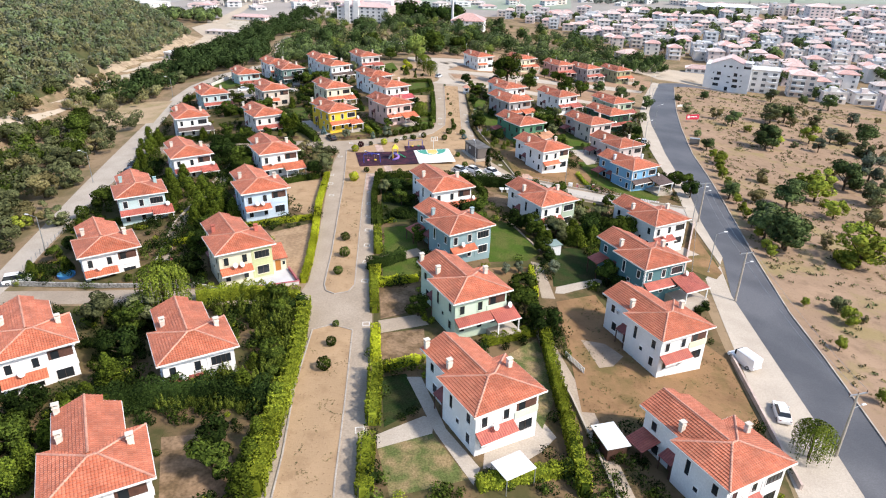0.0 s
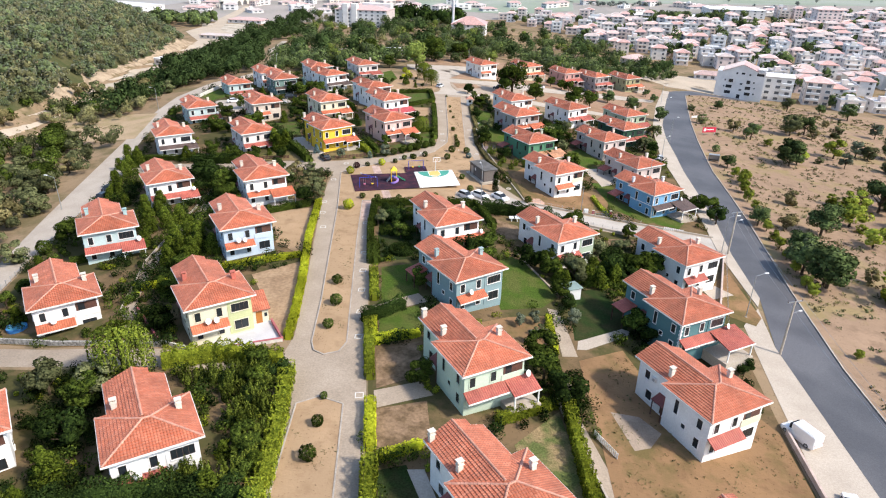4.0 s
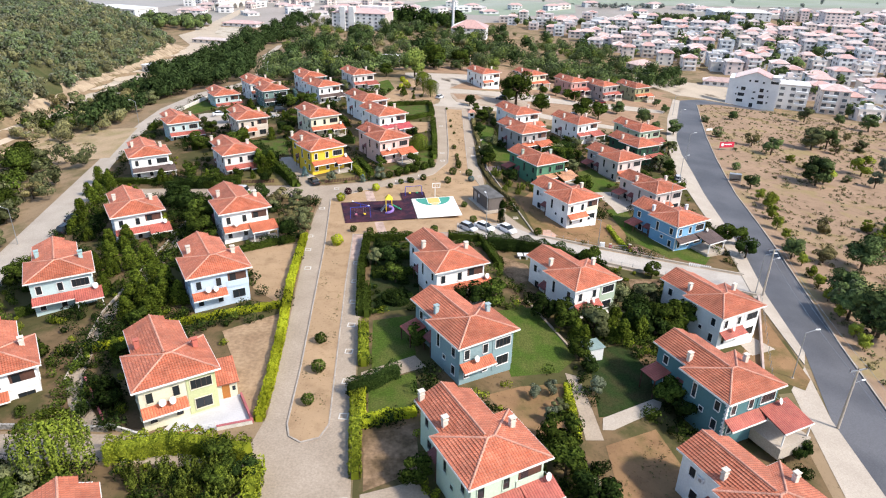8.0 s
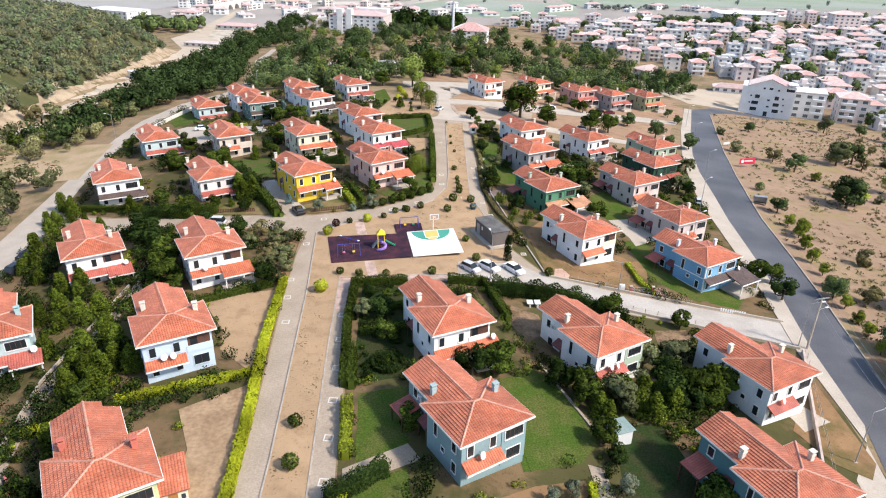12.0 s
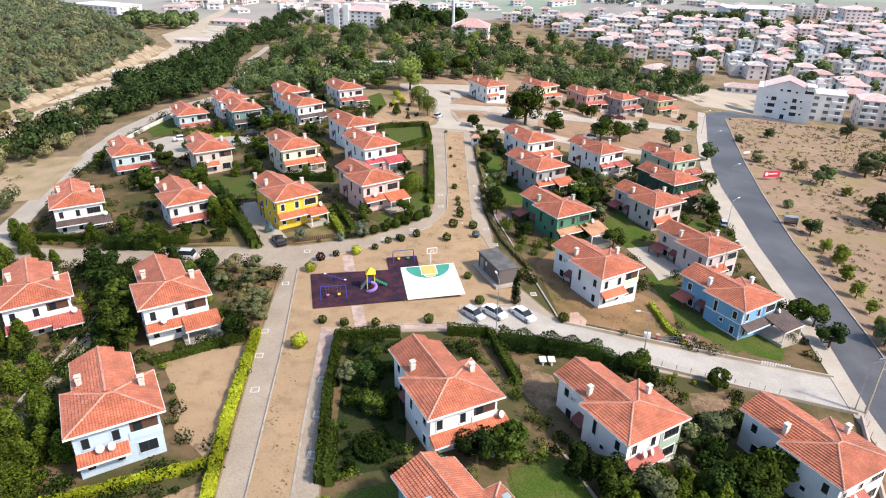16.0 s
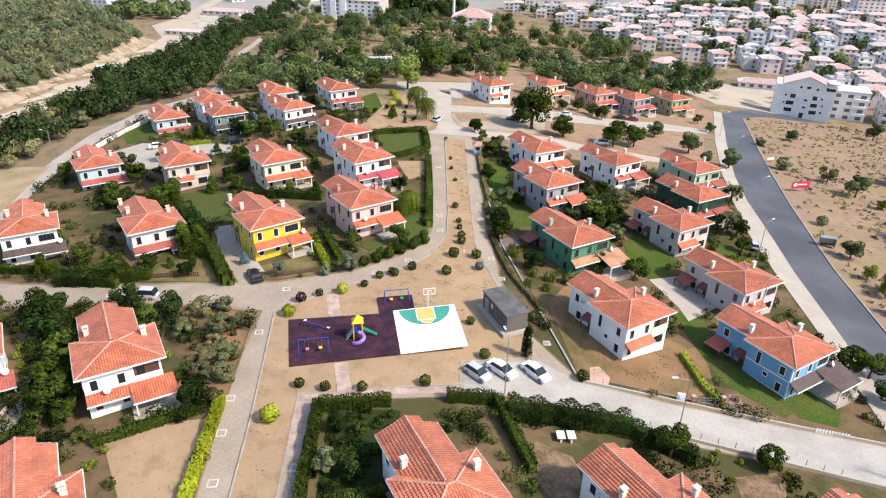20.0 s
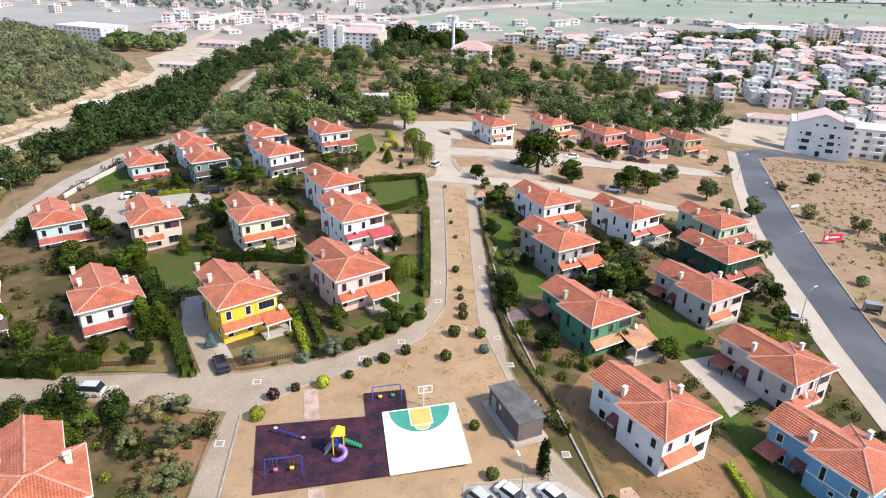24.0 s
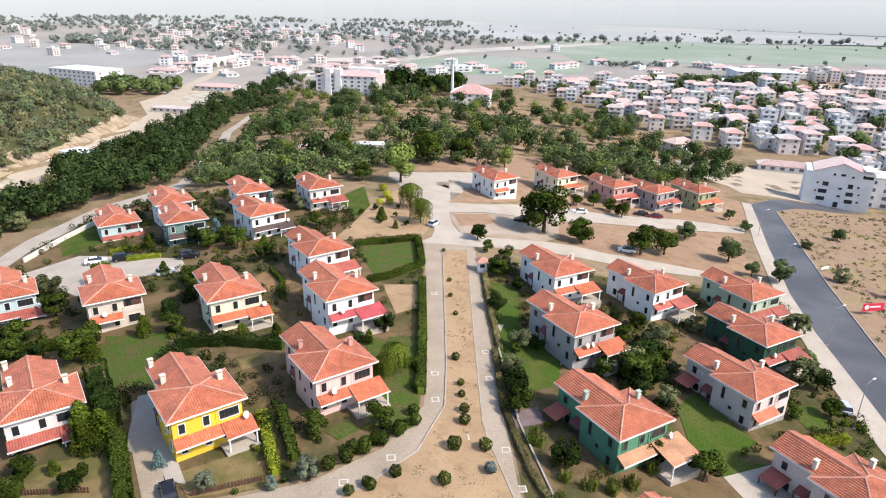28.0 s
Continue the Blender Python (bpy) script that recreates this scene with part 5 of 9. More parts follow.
    v, f = leaf_tris(np.concatenate(cs), np.concatenate(ns), size, rng)
    return leafy_mesh(kind + "_crown", v, f, np.concatenate(ns))


def trunk_mesh(kind, seed):
    rng = np.random.default_rng(seed + 50)
    bm = bmesh.new()
    top = {"conifer": 0.5, "blue": 0.6, "cypress": 0.4, "palm": 0.64, "willow": 0.6}.get(kind, 0.42)
    r = 0.035 if kind != "palm" else 0.05
    add_tube(bm, (0, 0, -0.06), (0.01, 0.01, top), r, r * 0.6, 7)
    if kind in ("broad", "round", "greytree", "willow", "scrub"):
        for k in range(6):
            a, l = k * 1.05 + rng.uniform(-0.3, 0.3), rng.uniform(0.2, 0.32)
            add_tube(bm, (0, 0, top * rng.uniform(0.55, 0.95)), (l * math.cos(a), l * math.sin(a), top + rng.uniform(0.08, 0.3)), r * 0.5, r * 0.15, 5)
    return bm


KINDS = {
    "broad": (GREEN_L, "tree", "leafy mid-green garden tree"), "round": (GREEN_L, "tree", "large round-crowned green tree"), "greytree": (GREY_L, "tree", "grey-green leafy olive tree"),
    "scrub": (OLIVE_L, "bush", "wild olive-green scrub bush"), "conifer": (CONIFER_L, "conifer", "pointed yellow-green garden conifer"), "blue": (BLUE_L, "conifer", "tall blue-green garden spruce"),
    "fresh": (WOOD_BRIGHT, "tree", "tall fresh green broadleaf tree"),
    "cypress": (DARK_L, "cypress", "slim dark green cypress tree"), "feather": (FEATHER_L, "bush", "feathery green garden bush with upright shoots"), "willow": (WILLOW_L, "willow", "weeping willow with hanging green branches"), "palm": (OLIVE_L, "palm", "palm tree with drooping fronds"),
    "lolly": (LOLLY_L, "tree", "small round-headed yellow-green roadside tree"), "lime": (LOLLY_L, "bush", "tall yellow-green wild scrub bush"), "dry": (DRY_L, "bush", "sparse half-dry brownish scrub bush"), "ball": (GREEN_L, "bush", "round clipped dark green bush"), "yball": (YELLOW_L, "bush", "round bright yellow-green bush"), "purple": (PURPLE_L, "bush", "round dark purple-leaved bush"), "blueball": (BLUE_L, "bush", "round clipped blue-green bush"),
}
CROWNS, TRUNKS = {}, {}
NPLANT = [0]
GROWN = []
BACK_LANE = [(-24.5, -17.4), (-28.4, -12.6), (-31.0, -8), (-32.7, 0), (-33.6, 8), (-32.6, 22), (-32.4, 57)]


def crowded(kind, x, y, h):
    """True where one of the kind already stands, or on the back lane."""
    if any(k == kind and math.hypot(x - a, y - b) < 0.34 * h for k, a, b in GROWN):
        return True
    for (ax, ay), (bx, by) in zip(BACK_LANE, BACK_LANE[1:]):
        t = max(0, min(1, ((x - ax) * (bx - ax) + (y - ay) * (by - ay)) / ((bx - ax) ** 2 + (by - ay) ** 2)))
        if math.hypot(x - ax - t * (bx - ax), y - ay - t * (by - ay)) < 1.7:
            return True
    GROWN.append((kind, x, y))
    return False


# plots kept open: two lawns and a kitchen garden
OPEN_PLOTS = [[(24.5, 9), (30.6, 14.5), (36.5, 0.5), (34, -5), (26, -6.6)], [(38, 3), (48, 5), (46.6, -9), (37, -16.5), (36, -4)], [(22, -11), (27, -8), (36.6, -6), (36.6, -18.5), (26, -19.5)]]


def plant(kind, x, y, h):
    """One plant of that height, standing on the land."""
    h *= {"broad": 1.12, "conifer": 1.0, "scrub": 1.1, "ball": 1.18, "yball": 1.18, "purple": 1.15, "blueball": 1.15}.get(kind, 1.0) * (1.25 if x > 97 and 0 < y < 170 else 1.0)
    if kind == "broad" and -18 < x < -8.5 and 35 < y < 57:
        kind, h = "scrub", 0.62 * h
    if h > 0.9 and any(in_poly(x, y, q) for q in OPEN_PLOTS) or crowded(kind, x, y, h):
        return None
    leaf, category, label = KINDS[kind]
    NPLANT[0] += 1
    k = NPLANT[0]
    if kind == "broad" and k % 3 == 0:
        leaf, label = DARK_L, "dense dark green garden tree"
    if kind == "broad" and k % 7 == 0:
        leaf, label = OLIVE_L, "pale olive-green garden tree"
    if kind == "scrub" and k % 3 == 0:
        leaf, label = DRY_L, "half-dry yellowish scrub bush"
    if x > 84 and leaf in (GREEN_L, DARK_L):
        leaf = WOOD_GREEN if k % 2 else FIELD_TREE
    form = {"yball": "ball", "purple": "ball", "blueball": "ball", "lolly": "round", "fresh": "round", "lime": "scrub", "dry": "scrub"}.get(kind, kind)
    key = (form, k % 3)
    if key not in CROWNS:
        CROWNS[key] = crown_mesh(form, 11 * k + 3)
        TRUNKS[key] = finish(trunk_mesh(form, k), "trunk")
    wide = h * (1.25 if kind in ("broad", "round", "scrub", "lime", "conifer") else 1.0)
    m = pose(x, y, ground_z(x, y), 0, 0, (k * 77) % 360) @ Matrix.Diagonal((wide, wide, h, 1))
    name = "shrub" if kind == "broad" and h < 3.2 else category
    t = empty(name, m)
    tagged(t, label.replace("tree", "shrub") if name == "shrub" else label, name)
    part("trunk", TRUNKS[key], TRUNK, t)
    part("crown", CROWNS[key], leaf, t)
    return t


HEDGES = {"yellow": (YELLOW_L, "low bright yellow-green clipped hedge"), "lime": (LIME_L, "thick yellow-green conifer hedge"), "green": (GREEN_L, "clipped green garden hedge"), "dark": (DARK_L, "tall dark green garden hedge"), "dry": (DRY_L, "ragged half-dry brownish hedge")}


def hedge(kind, w, h, *line):
    """A hedge along a line: a rough core, with leaf clumps all over it."""
    leaf, label = HEDGES[kind]
    pts, nrm, core_v, core_f = [], [], [], []
    for (ax, ay), (bx, by) in zip(line, line[1:]):
        length = math.hypot(bx - ax, by - ay)
        d = np.array((bx - ax, by - ay)) / length
        s = np.array((d[1], -d[0]))
        n = int(length * (2 * h + w) * 70)
        t, u = RNG.random(n) * length, RNG.random(n) * (2 * h + w)
        swell = 1 + (0.07 if kind in ("yellow", "green") else 0.13) * np.sin(t * (1.9 if kind != "lime" else 3.6) + RNG.random()) + (0.0 if kind in ("yellow", "green") else 0.06) * np.sin(t * 0.9)
        off = np.where(u < h, -w / 2, np.where(u > h + w, w / 2, u - h - w / 2)) * swell
        z = np.where(u < h, u, np.where(u > h + w, 2 * h + w - u, h)) * swell
        x, y = ax + d[0] * t + s[0] * off, ay + d[1] * t + s[1] * off
        gz = np.array([ground_z(p, q) for p, q in zip(x, y)])
        pts.append(np.stack([x, y, gz + z], 1) + RNG.normal(0, 0.05, (n, 3)))
        sd = np.where(u < h, -1.0, np.where(u > h + w, 1.0, 0.0))
        nrm.append(np.stack([s[0] * sd, s[1] * sd, np.where(sd == 0, 1.0, 0.15)], 1))
        m = max(1, int(length / 2))
        for i in range(m + 1):
            cx, cy = ax + d[0] * length * i / m, ay + d[1] * length * i / m
            g = ground_z(cx, cy)
            for o, zz in ((-0.36, -0.1), (0.36, -0.1), (0.30, 0.78), (-0.30, 0.78)):
                core_v.append((cx + s[0] * o * w, cy + s[1] * o * w, g + (zz * h if zz > 0 else zz)))
            b = len(core_v) - 4
            if i:
                for k in range(4):
                    core_f.append((b - 4 + k, b - 4 + (k + 1) % 4, b + (k + 1) % 4, b + k))
            if i in (0, m):
                core_f.append((b, b + 1, b + 2, b + 3))
    v, f = leaf_tris(np.concatenate(pts), np.concatenate(nrm), 0.125, RNG, 0.6)
    t = empty("hedge")
    tagged(t, label, "hedge")
    part("core", mesh_of("core", core_v, core_f), leaf, t)
    part("leaves", leafy_mesh("leaves", v, f, np.concatenate(nrm)), leaf, t)["kind"] = "stuff"


hedge("yellow", 1.1, 1.1, (-4.9, -17.1), (-5.1, -11), (-5.8, -0.8), (-7.7, 17.5), (-8.5, 35.6))
hedge("lime", 1.6, 2.0, (-3.3, -24.8), (-2.4, -34.6), (-2, -44.6))
hedge("lime", 1.9, 2.6, (-2.1, -45.7), (-2.2, -54.6), (-2, -62))
hedge("lime", 2.2, 2.2, (-20.1, -23), (-12.7, -21.4), (-4.5, -23.1))
hedge("dark", 2.6, 2.8, (-25, -49), (-18.4, -47.2), (-11.9, -46.3), (-3.6, -47))
hedge("lime", 1.5, 2.2, (8.6, -40.9), (9, -51.1))
hedge("lime", 1.6, 1.6, (8.6, -54), (9, -61.9))
hedge("yellow", 1.2, 1.3, (7.8, -30.8), (8.4, -39))
hedge("yellow", 1.0, 1.0, (9.6, -40.2), (14.2, -38.1))
hedge("lime", 1.3, 1.2, (23.1, -33.4), (31, -29.2))
hedge("lime", 1.3, 1.3, (20.6, -60.1), (31.5, -56.6))
hedge("lime", 1.3, 2.0, (32.3, -30.2), (32.1, -42.1), (32.1, -51.6), (31.9, -60.3))
hedge("yellow", 1.0, 1.0, (7.4, -17.3), (13.6, -15.3))
hedge("yellow", 1.0, 1.0, (6.5, -10.3), (7, -16.4))
hedge("lime", 1.2, 1.4, (5.5, 3.9), (6.4, -5.9))
hedge("green", 1.2, 1.6, (4.9, 15.3), (5.7, 6.6))
hedge("lime", 1.2, 1.2, (5.9, -10.8), (7.3, -26.1))
hedge("yellow", 1.1, 1.2, (7.2, -17.7), (10.5, -16.1))
hedge("yellow", 0.9, 1.0, (-31.5, -1.5), (-27.6, -0.2))
hedge("green", 1.0, 1.2, (-20.7, 28.2), (-10.2, 33.8))
hedge("yellow", 0.9, 1.0, (-23.1, 3.9), (-7.7, 9.6))
hedge("green", 1.1, 1.5, (3.4, 34.3), (12, 35.3))
hedge("green", 1.1, 1.5, (3.4, 34.3), (3.5, 28), (4, 23.3))
hedge("green", 1.1, 1.6, (18.8, 36.4), (25, 36.5), (27.9, 25.2))
hedge("dark", 2.0, 2.6, (26.1, 34.1), (32.9, 34), (41, 33.2))
hedge("dark", 1.6, 1.8, (41, 33.2), (47.8, 29.1))
hedge("green", 1.1, 1.4, (3.4, 34.6), (3.5, 21.8), (4.7, 7))
hedge("green", 1.0, 1.0, (-21.6, 73.8), (-14.7, 63.3))
hedge("green", 1.6, 1.6, (-39.4, 66.1), (-33.2, 64.3))
hedge("green", 1.8, 2.0, (-33.9, 66.2), (-28.6, 66.5))
hedge("lime", 1.2, 1.2, (-4.7, 80.5), (-0.4, 68.9))
hedge("green", 1.2, 1.3, (-2.3, 81.3), (1.4, 71.6))
hedge("green", 1.3, 1.3, (1.1, 145.5), (15.1, 150.6), (16.2, 134.9))
hedge("green", 1.2, 1.2, (16.2, 134.9), (9.8, 127.5), (5.5, 125))
hedge("green", 1.3, 1.4, (16.3, 126), (16.6, 102.9), (16.5, 86.4))
hedge("green", 1.0, 1.0, (-14.6, 130.3), (-11.1, 124.5), (-9.5, 116.8))
hedge("lime", 1.0, 1.0, (-54.5, 145.6), (-47.3, 148.5))
hedge("lime", 1.0, 1.0, (-48.3, 140.2), (-41.3, 141.2))
hedge("green", 1.2, 1.3, (-65.8, 74.1), (-46.5, 70.1))
hedge("green", 1.4, 1.5, (-42, 69.4), (-34.2, 68.3))
hedge("green", 1.2, 1.2, (-22.9, 75.8), (-15.9, 65))
hedge("dry", 0.8, 0.7, (28.5, 100.7), (28.2, 84.7), (30.2, 71.2), (34.3, 58.8))
for x, y, h in ((31.8, 77.4, 2.8), (33.6, 73.4, 1.9), (34.4, 70.8, 2.0), (37.2, 69.6, 2.2), (40.0, 69.4, 2.4), (42.8, 70.6, 2.2), (46.6, 74.2, 2.4), (33.0, 66.8, 1.8), (36.0, 66.0, 1.7), (31.2, 90.6, 2.2)):
    plant("feather", x, y, h)
hedge("dry", 0.9, 0.9, (29.3, 131.6), (29.1, 113.3), (29.5, 101.1))
hedge("green", 1.2, 1.3, (-48.5, 9.5), (-44.9, 12.2))
hedge("green", 1.2, 1.2, (5.8, 92.5), (16.8, 94.4))
hedge("dark", 1.6, 1.9, (5.2, -12.3), (11, -7.4))
hedge("lime", 1.0, 1.2, (33, -11.1), (32.8, -16.5))
hedge("lime", 0.8, 0.8, (54, 51.3), (54.6, 43.5), (55.8, 40))
hedge("green", 1.8, 2.1, (-21.6, 75.4), (-15.5, 63.4))
hedge("dark", 2.6, 3.4, (-31.0, 89.9), (-23.0, 76.8))
hedge("dark", 1.5, 1.8, (-22.9, 99.4), (-15.1, 100.2), (-5.6, 98.6))
hedge("green", 1.2, 1.8, (-50.5, 98.3), (-46.3, 100.4), (-38.5, 101.6))
hedge("dark", 2.0, 2.0, (-44.0, 66.4), (-38.0, 65.4), (-34.2, 65.4))
hedge("lime", 1.2, 1.2, (73.7, 83.5), (80.1, 85.6))
plant("conifer", -25.1, 74.4, 4.6)
plant("conifer", -23.4, 75.6, 5.0)
plant("conifer", -26.6, 77.0, 5.2)
plant("broad", 50.3, 98.7, 4.4)
plant("broad", 53.3, 95.6, 4.0)
plant("scrub", 53.9, 89.8, 3.2)
plant("broad", 53.0, 73.2, 4.4)
plant("willow", 12.4, 92.0, 5.2)
plant("ball", 3.6, 69.0, 1.5)
plant("ball", 5.6, 70.4, 1.6)
plant("ball", 7.6, 71.7, 1.7)
plant("ball", 9.6, 73.4, 1.5)
plant("ball", 11.7, 75.2, 1.6)
plant("ball", 13.9, 77.8, 1.7)
plant("ball", 15.6, 81.7, 1.5)
plant("ball", -0.1, -0.3, 1.5)
plant("ball", 0.6, -7.1, 1.7)
plant("ball", 0.3, -13.8, 1.4)
plant("ball", 2, -34.8, 1.3)
plant("ball", 1.8, -40.3, 1.7)
plant("ball", 2, -29.9, 0.9)
plant("yball", -1.9, 32.1, 2)
plant("yball", -4, 54.6, 1.7)
plant("yball", 3.1, 61.2, 1.6)
plant("ball", -0.4, 60.3, 1.1)
plant("ball", 6.3, 63.3, 1.1)
plant("ball", 8.5, 66.1, 1.2)
plant("ball", 10.4, 67.7, 1.1)
plant("ball", 13.7, 69.4, 1.4)
plant("ball", 0.4, 38.3, 1.2)
plant("ball", 3.7, 37.7, 1.2)
plant("ball", 8.3, 37.8, 1.2)
plant("ball", 24.2, 45.6, 1.4)
plant("ball", 20.9, 74.9, 1.7)
plant("ball", 24.9, 75.1, 1.6)
plant("ball", 19.5, 68.4, 1.5)
plant("ball", 22.7, 53.8, 1.2)
plant("ball", 16.1, 39.2, 1.4)
plant("purple", -2.9, 58.6, 1.5)
plant("blueball", 25.2, 70.9, 1.4)
plant("ball", 28.9, 53.4, 1.3)
plant("ball", 37.2, 42.7, 1.5)
plant("ball", 22.5, 80.3, 1.4)
plant("ball", 22.6, 82.9, 1.3)
plant("ball", 22.4, 86.6, 1)
plant("ball", 22.4, 89.6, 1)
plant("ball", 21.9, 96.8, 1.2)
plant("ball", 22.5, 112.4, 0.8)
plant("ball", 21.8, 120, 0.8)
plant("ball", 21.8, 127.2, 0.8)
plant("ball", 21, 143.9, 0.8)
plant("ball", 13.8, 68.9, 1.5)
plant("ball", 10.9, 67.1, 1.3)
plant("ball", 8.2, 73.6, 1.6)
plant("ball", 9.6, 74.2, 1.6)
plant("ball", 10.9, 75.3, 1.6)
plant("ball", 13.7, 77.2, 1.5)
plant("ball", 15.9, 79.5, 1.5)
plant("ball", 8.9, 65.9, 1.3)
plant("ball", 15.9, 87.8, 1.6)
plant("ball", 16, 93.1, 1.5)
plant("greytree", 3.5, 68.4, 3.6)
plant("greytree", -7.7, 66.3, 2.8)
plant("greytree", -0.4, 66.7, 1.8)
plant("blue", -0.4, 66.9, 2)
plant("blue", -14.5, 70.4, 2.6)
plant("cypress", 30.1, 46.6, 5.5)
plant("willow", -23.8, -25.8, 8.5)
plant("willow", 62, -50.3, 5.5)
plant("willow", 11, 91.2, 3.6)
plant("palm", 81.6, 101.0, 6.2)
plant("palm", 91.0, 120.8, 6.0)
plant("willow", 15.6, 163.6, 6.6)
plant("willow", 12.6, 176.0, 7.2)
plant("conifer", -26.9, -60.6, 4.5)
plant("conifer", -26.2, -58.4, 4.5)
plant("conifer", -25.5, -55.1, 4.5)
plant("conifer", -25.1, -51.5, 4.2)
plant("conifer", -24.8, -48, 4)
plant("conifer", -3.1, -62, 4.5)
plant("conifer", -3.3, -58, 4.2)
plant("conifer", -3.2, -54.6, 4)
plant("conifer", -2.7, -47.9, 3.6)
plant("conifer", -3.2, -42.3, 3.2)
for x, y, h in ((-24.9, -38.3, 4.6), (-26.2, -31.4, 4.4), (-21.8, -29.6, 3.6), (-31.6, -49.1, 4.2), (-30.3, -54.8, 4.5), (-32.3, -28.3, 4.6), (-7.8, -54.6, 3.5)):
    plant("broad", x, y, h)
for x, y, h in ((-15.2, -26.6, 3.2), (-12.6, -26.2, 3.4), (-10.2, -25.8, 3.3), (-7.8, -26.0, 3.4), (-5.6, -27.4, 3.2), (-9.4, -29.0, 3.0), (-6.4, -30.4, 3.4), (-4.6, -32.6, 3.4), (-7.4, -33.8, 3.6), (-5.2, -36.2, 3.8), (-4.6, -39.4, 3.4), (-5.4, -42.4, 3.6), (-12.0, -44.8, 3.6), (-9.8, -43.4, 3.4), (-7.4, -44.8, 3.8)):
    plant("feather", x, y, h)
for k in range(16):
    plant("feather", -28.6 + 1.56 * k, -46.9 - 0.1 * k + 0.4 * math.sin(k * 2.1), 2.0 + 0.35 * math.sin(k * 1.7))
plant("broad", -42.2, -2.8, 4)
plant("broad", -23.3, -13.9, 3.5)
plant("broad", -28.5, -10.3, 3.5)
plant("broad", -32, 3.1, 3)
plant("broad", -14.4, -12, 3.5)
plant("broad", -38.8, -3.2, 3.5)
plant("conifer", -33.8, 12.5, 4.2)
plant("conifer", -32.6, 14.9, 4.2)
plant("conifer", -37.3, 15.4, 4)
plant("conifer", -28.4, 8.8, 4.4)
plant("conifer", -25.9, 5.6, 4.4)
plant("conifer", -29.6, 5.9, 4.4)
plant("conifer", -26.2, 11.8, 4)
plant("conifer", -39, 22.1, 3.5)
plant("conifer", -43, 24.6, 3.4)
plant("conifer", -56.2, 42.8, 3.2)
plant("conifer", -55.2, 45.3, 3.2)
plant("conifer", -44.8, 38.3, 3.2)
plant("conifer", -40.8, 31.7, 3.2)
plant("conifer", -44.8, 34.2, 4)
plant("conifer", -40.3, 32.9, 4)
plant("conifer", -41.3, 26.8, 4.6)
plant("conifer", -36.5, 23.7, 4.6)
plant("conifer", -34.7, 26.1, 4.4)
plant("conifer", -30.1, 18.4, 4.8)
plant("conifer", -31.4, 14.3, 4.8)
plant("conifer", -33.4, 12.4, 4.8)
plant("conifer", -26.7, 9.2, 4.6)
plant("conifer", -23.7, 10.8, 4.2)
plant("conifer", -50.3, 60.4, 3.2)
plant("conifer", -64.3, 66.3, 3.2)
plant("broad", -39.3, 55.3, 5)
plant("broad", -33.7, 44.5, 5)
plant("broad", -29.3, 37.2, 4.6)
plant("broad", -12, 39.7, 4)
plant("broad", -17.7, 51.1, 4)
plant("broad", -11, 43.2, 4.5)
plant("broad", -10.9, 51, 4)
plant("broad", -11.6, 34.8, 3.8)
plant("broad", -13.6, 56.4, 3.5)
plant("broad", -25.6, 32.2, 3)
plant("broad", -36.5, 50.3, 5.5)
plant("broad", -30.1, 42.3, 5)
plant("broad", -32.1, 39.2, 5)
plant("broad", -27.2, 33.8, 5)
plant("broad", -16.7, 54.5, 4.5)
plant("broad", -13, 50.2, 4.5)
plant("broad", -9.7, 43.9, 4.5)
plant("broad", -13, 42.7, 4.2)
plant("broad", -17.3, 49, 4)
plant("broad", -9.2, 39.4, 4)
plant("broad", -20.8, 54.7, 3.6)
plant("broad", -9.3, 35.2, 3)
plant("broad", 16.1, 7.7, 3.6)
plant("broad", 21.4, 10.8, 4.2)
plant("broad", 25.1, 11.4, 4.6)
plant("broad", 28, 9.3, 4.2)
plant("broad", 18.9, 15, 3.4)
plant("broad", 8.2, 24.2, 3.6)
plant("broad", 9.5, 18, 3.2)
plant("broad", 5.8, 24.1, 3)
plant("conifer", 37.4, 4.7, 3.6)
plant("conifer", 41.5, 7.1, 4.2)
plant("conifer", 44.1, 8.5, 4.4)
plant("conifer", 46.2, 8.1, 4.4)
plant("conifer", 47.7, 6.8, 4.4)
plant("conifer", 51.6, 9.2, 4.6)
plant("conifer", 54.9, 10.8, 4.6)
plant("conifer", 44.4, 4.6, 4.4)
plant("broad", 45, -7.5, 4.2)
plant("broad", 46.7, -9.6, 4)
plant("broad", 48.3, -11.6, 4)
plant("broad", 38, -7.5, 4.2)
plant("broad", 31.4, -9.7, 4.2)
plant("broad", 28.9, -16.6, 4.6)
plant("broad", 30.3, -20.3, 4.6)
plant("broad", 30.1, -24.7, 4.6)
plant("broad", 27.3, -12.6, 3)
plant("broad", 48.8, 13.8, 4)
plant("broad", 52, 18.2, 4)
plant("broad", 31.3, -24, 4.6)
plant("broad", 29.9, -20.9, 4.2)
plant("broad", 33, -18.4, 4)
plant("broad", 28.9, -13.6, 3.6)
plant("broad", 13.8, -26.5, 3.2)
plant("broad", 32.3, -28.6, 4.5)
plant("broad", 13.4, -0.6, 3)
plant("broad", 41.7, 3.2, 3.5)
plant("broad", 40.9, 8.2, 3.6)
plant("broad", 60.9, -17.5, 2.6)
plant("broad", 36.7, -0.7, 3.2)
plant("broad", 40.4, 6.3, 4.6)
plant("broad", 47.4, 9, 5)
plant("broad", 51.8, 9.6, 5)
plant("broad", 55.2, 10.9, 5)
plant("broad", 33.3, 9.8, 4)
plant("broad", 36.1, 7.5, 4.2)
plant("broad", 45, 29.9, 4.2)
plant("broad", 46.2, 15.6, 4)
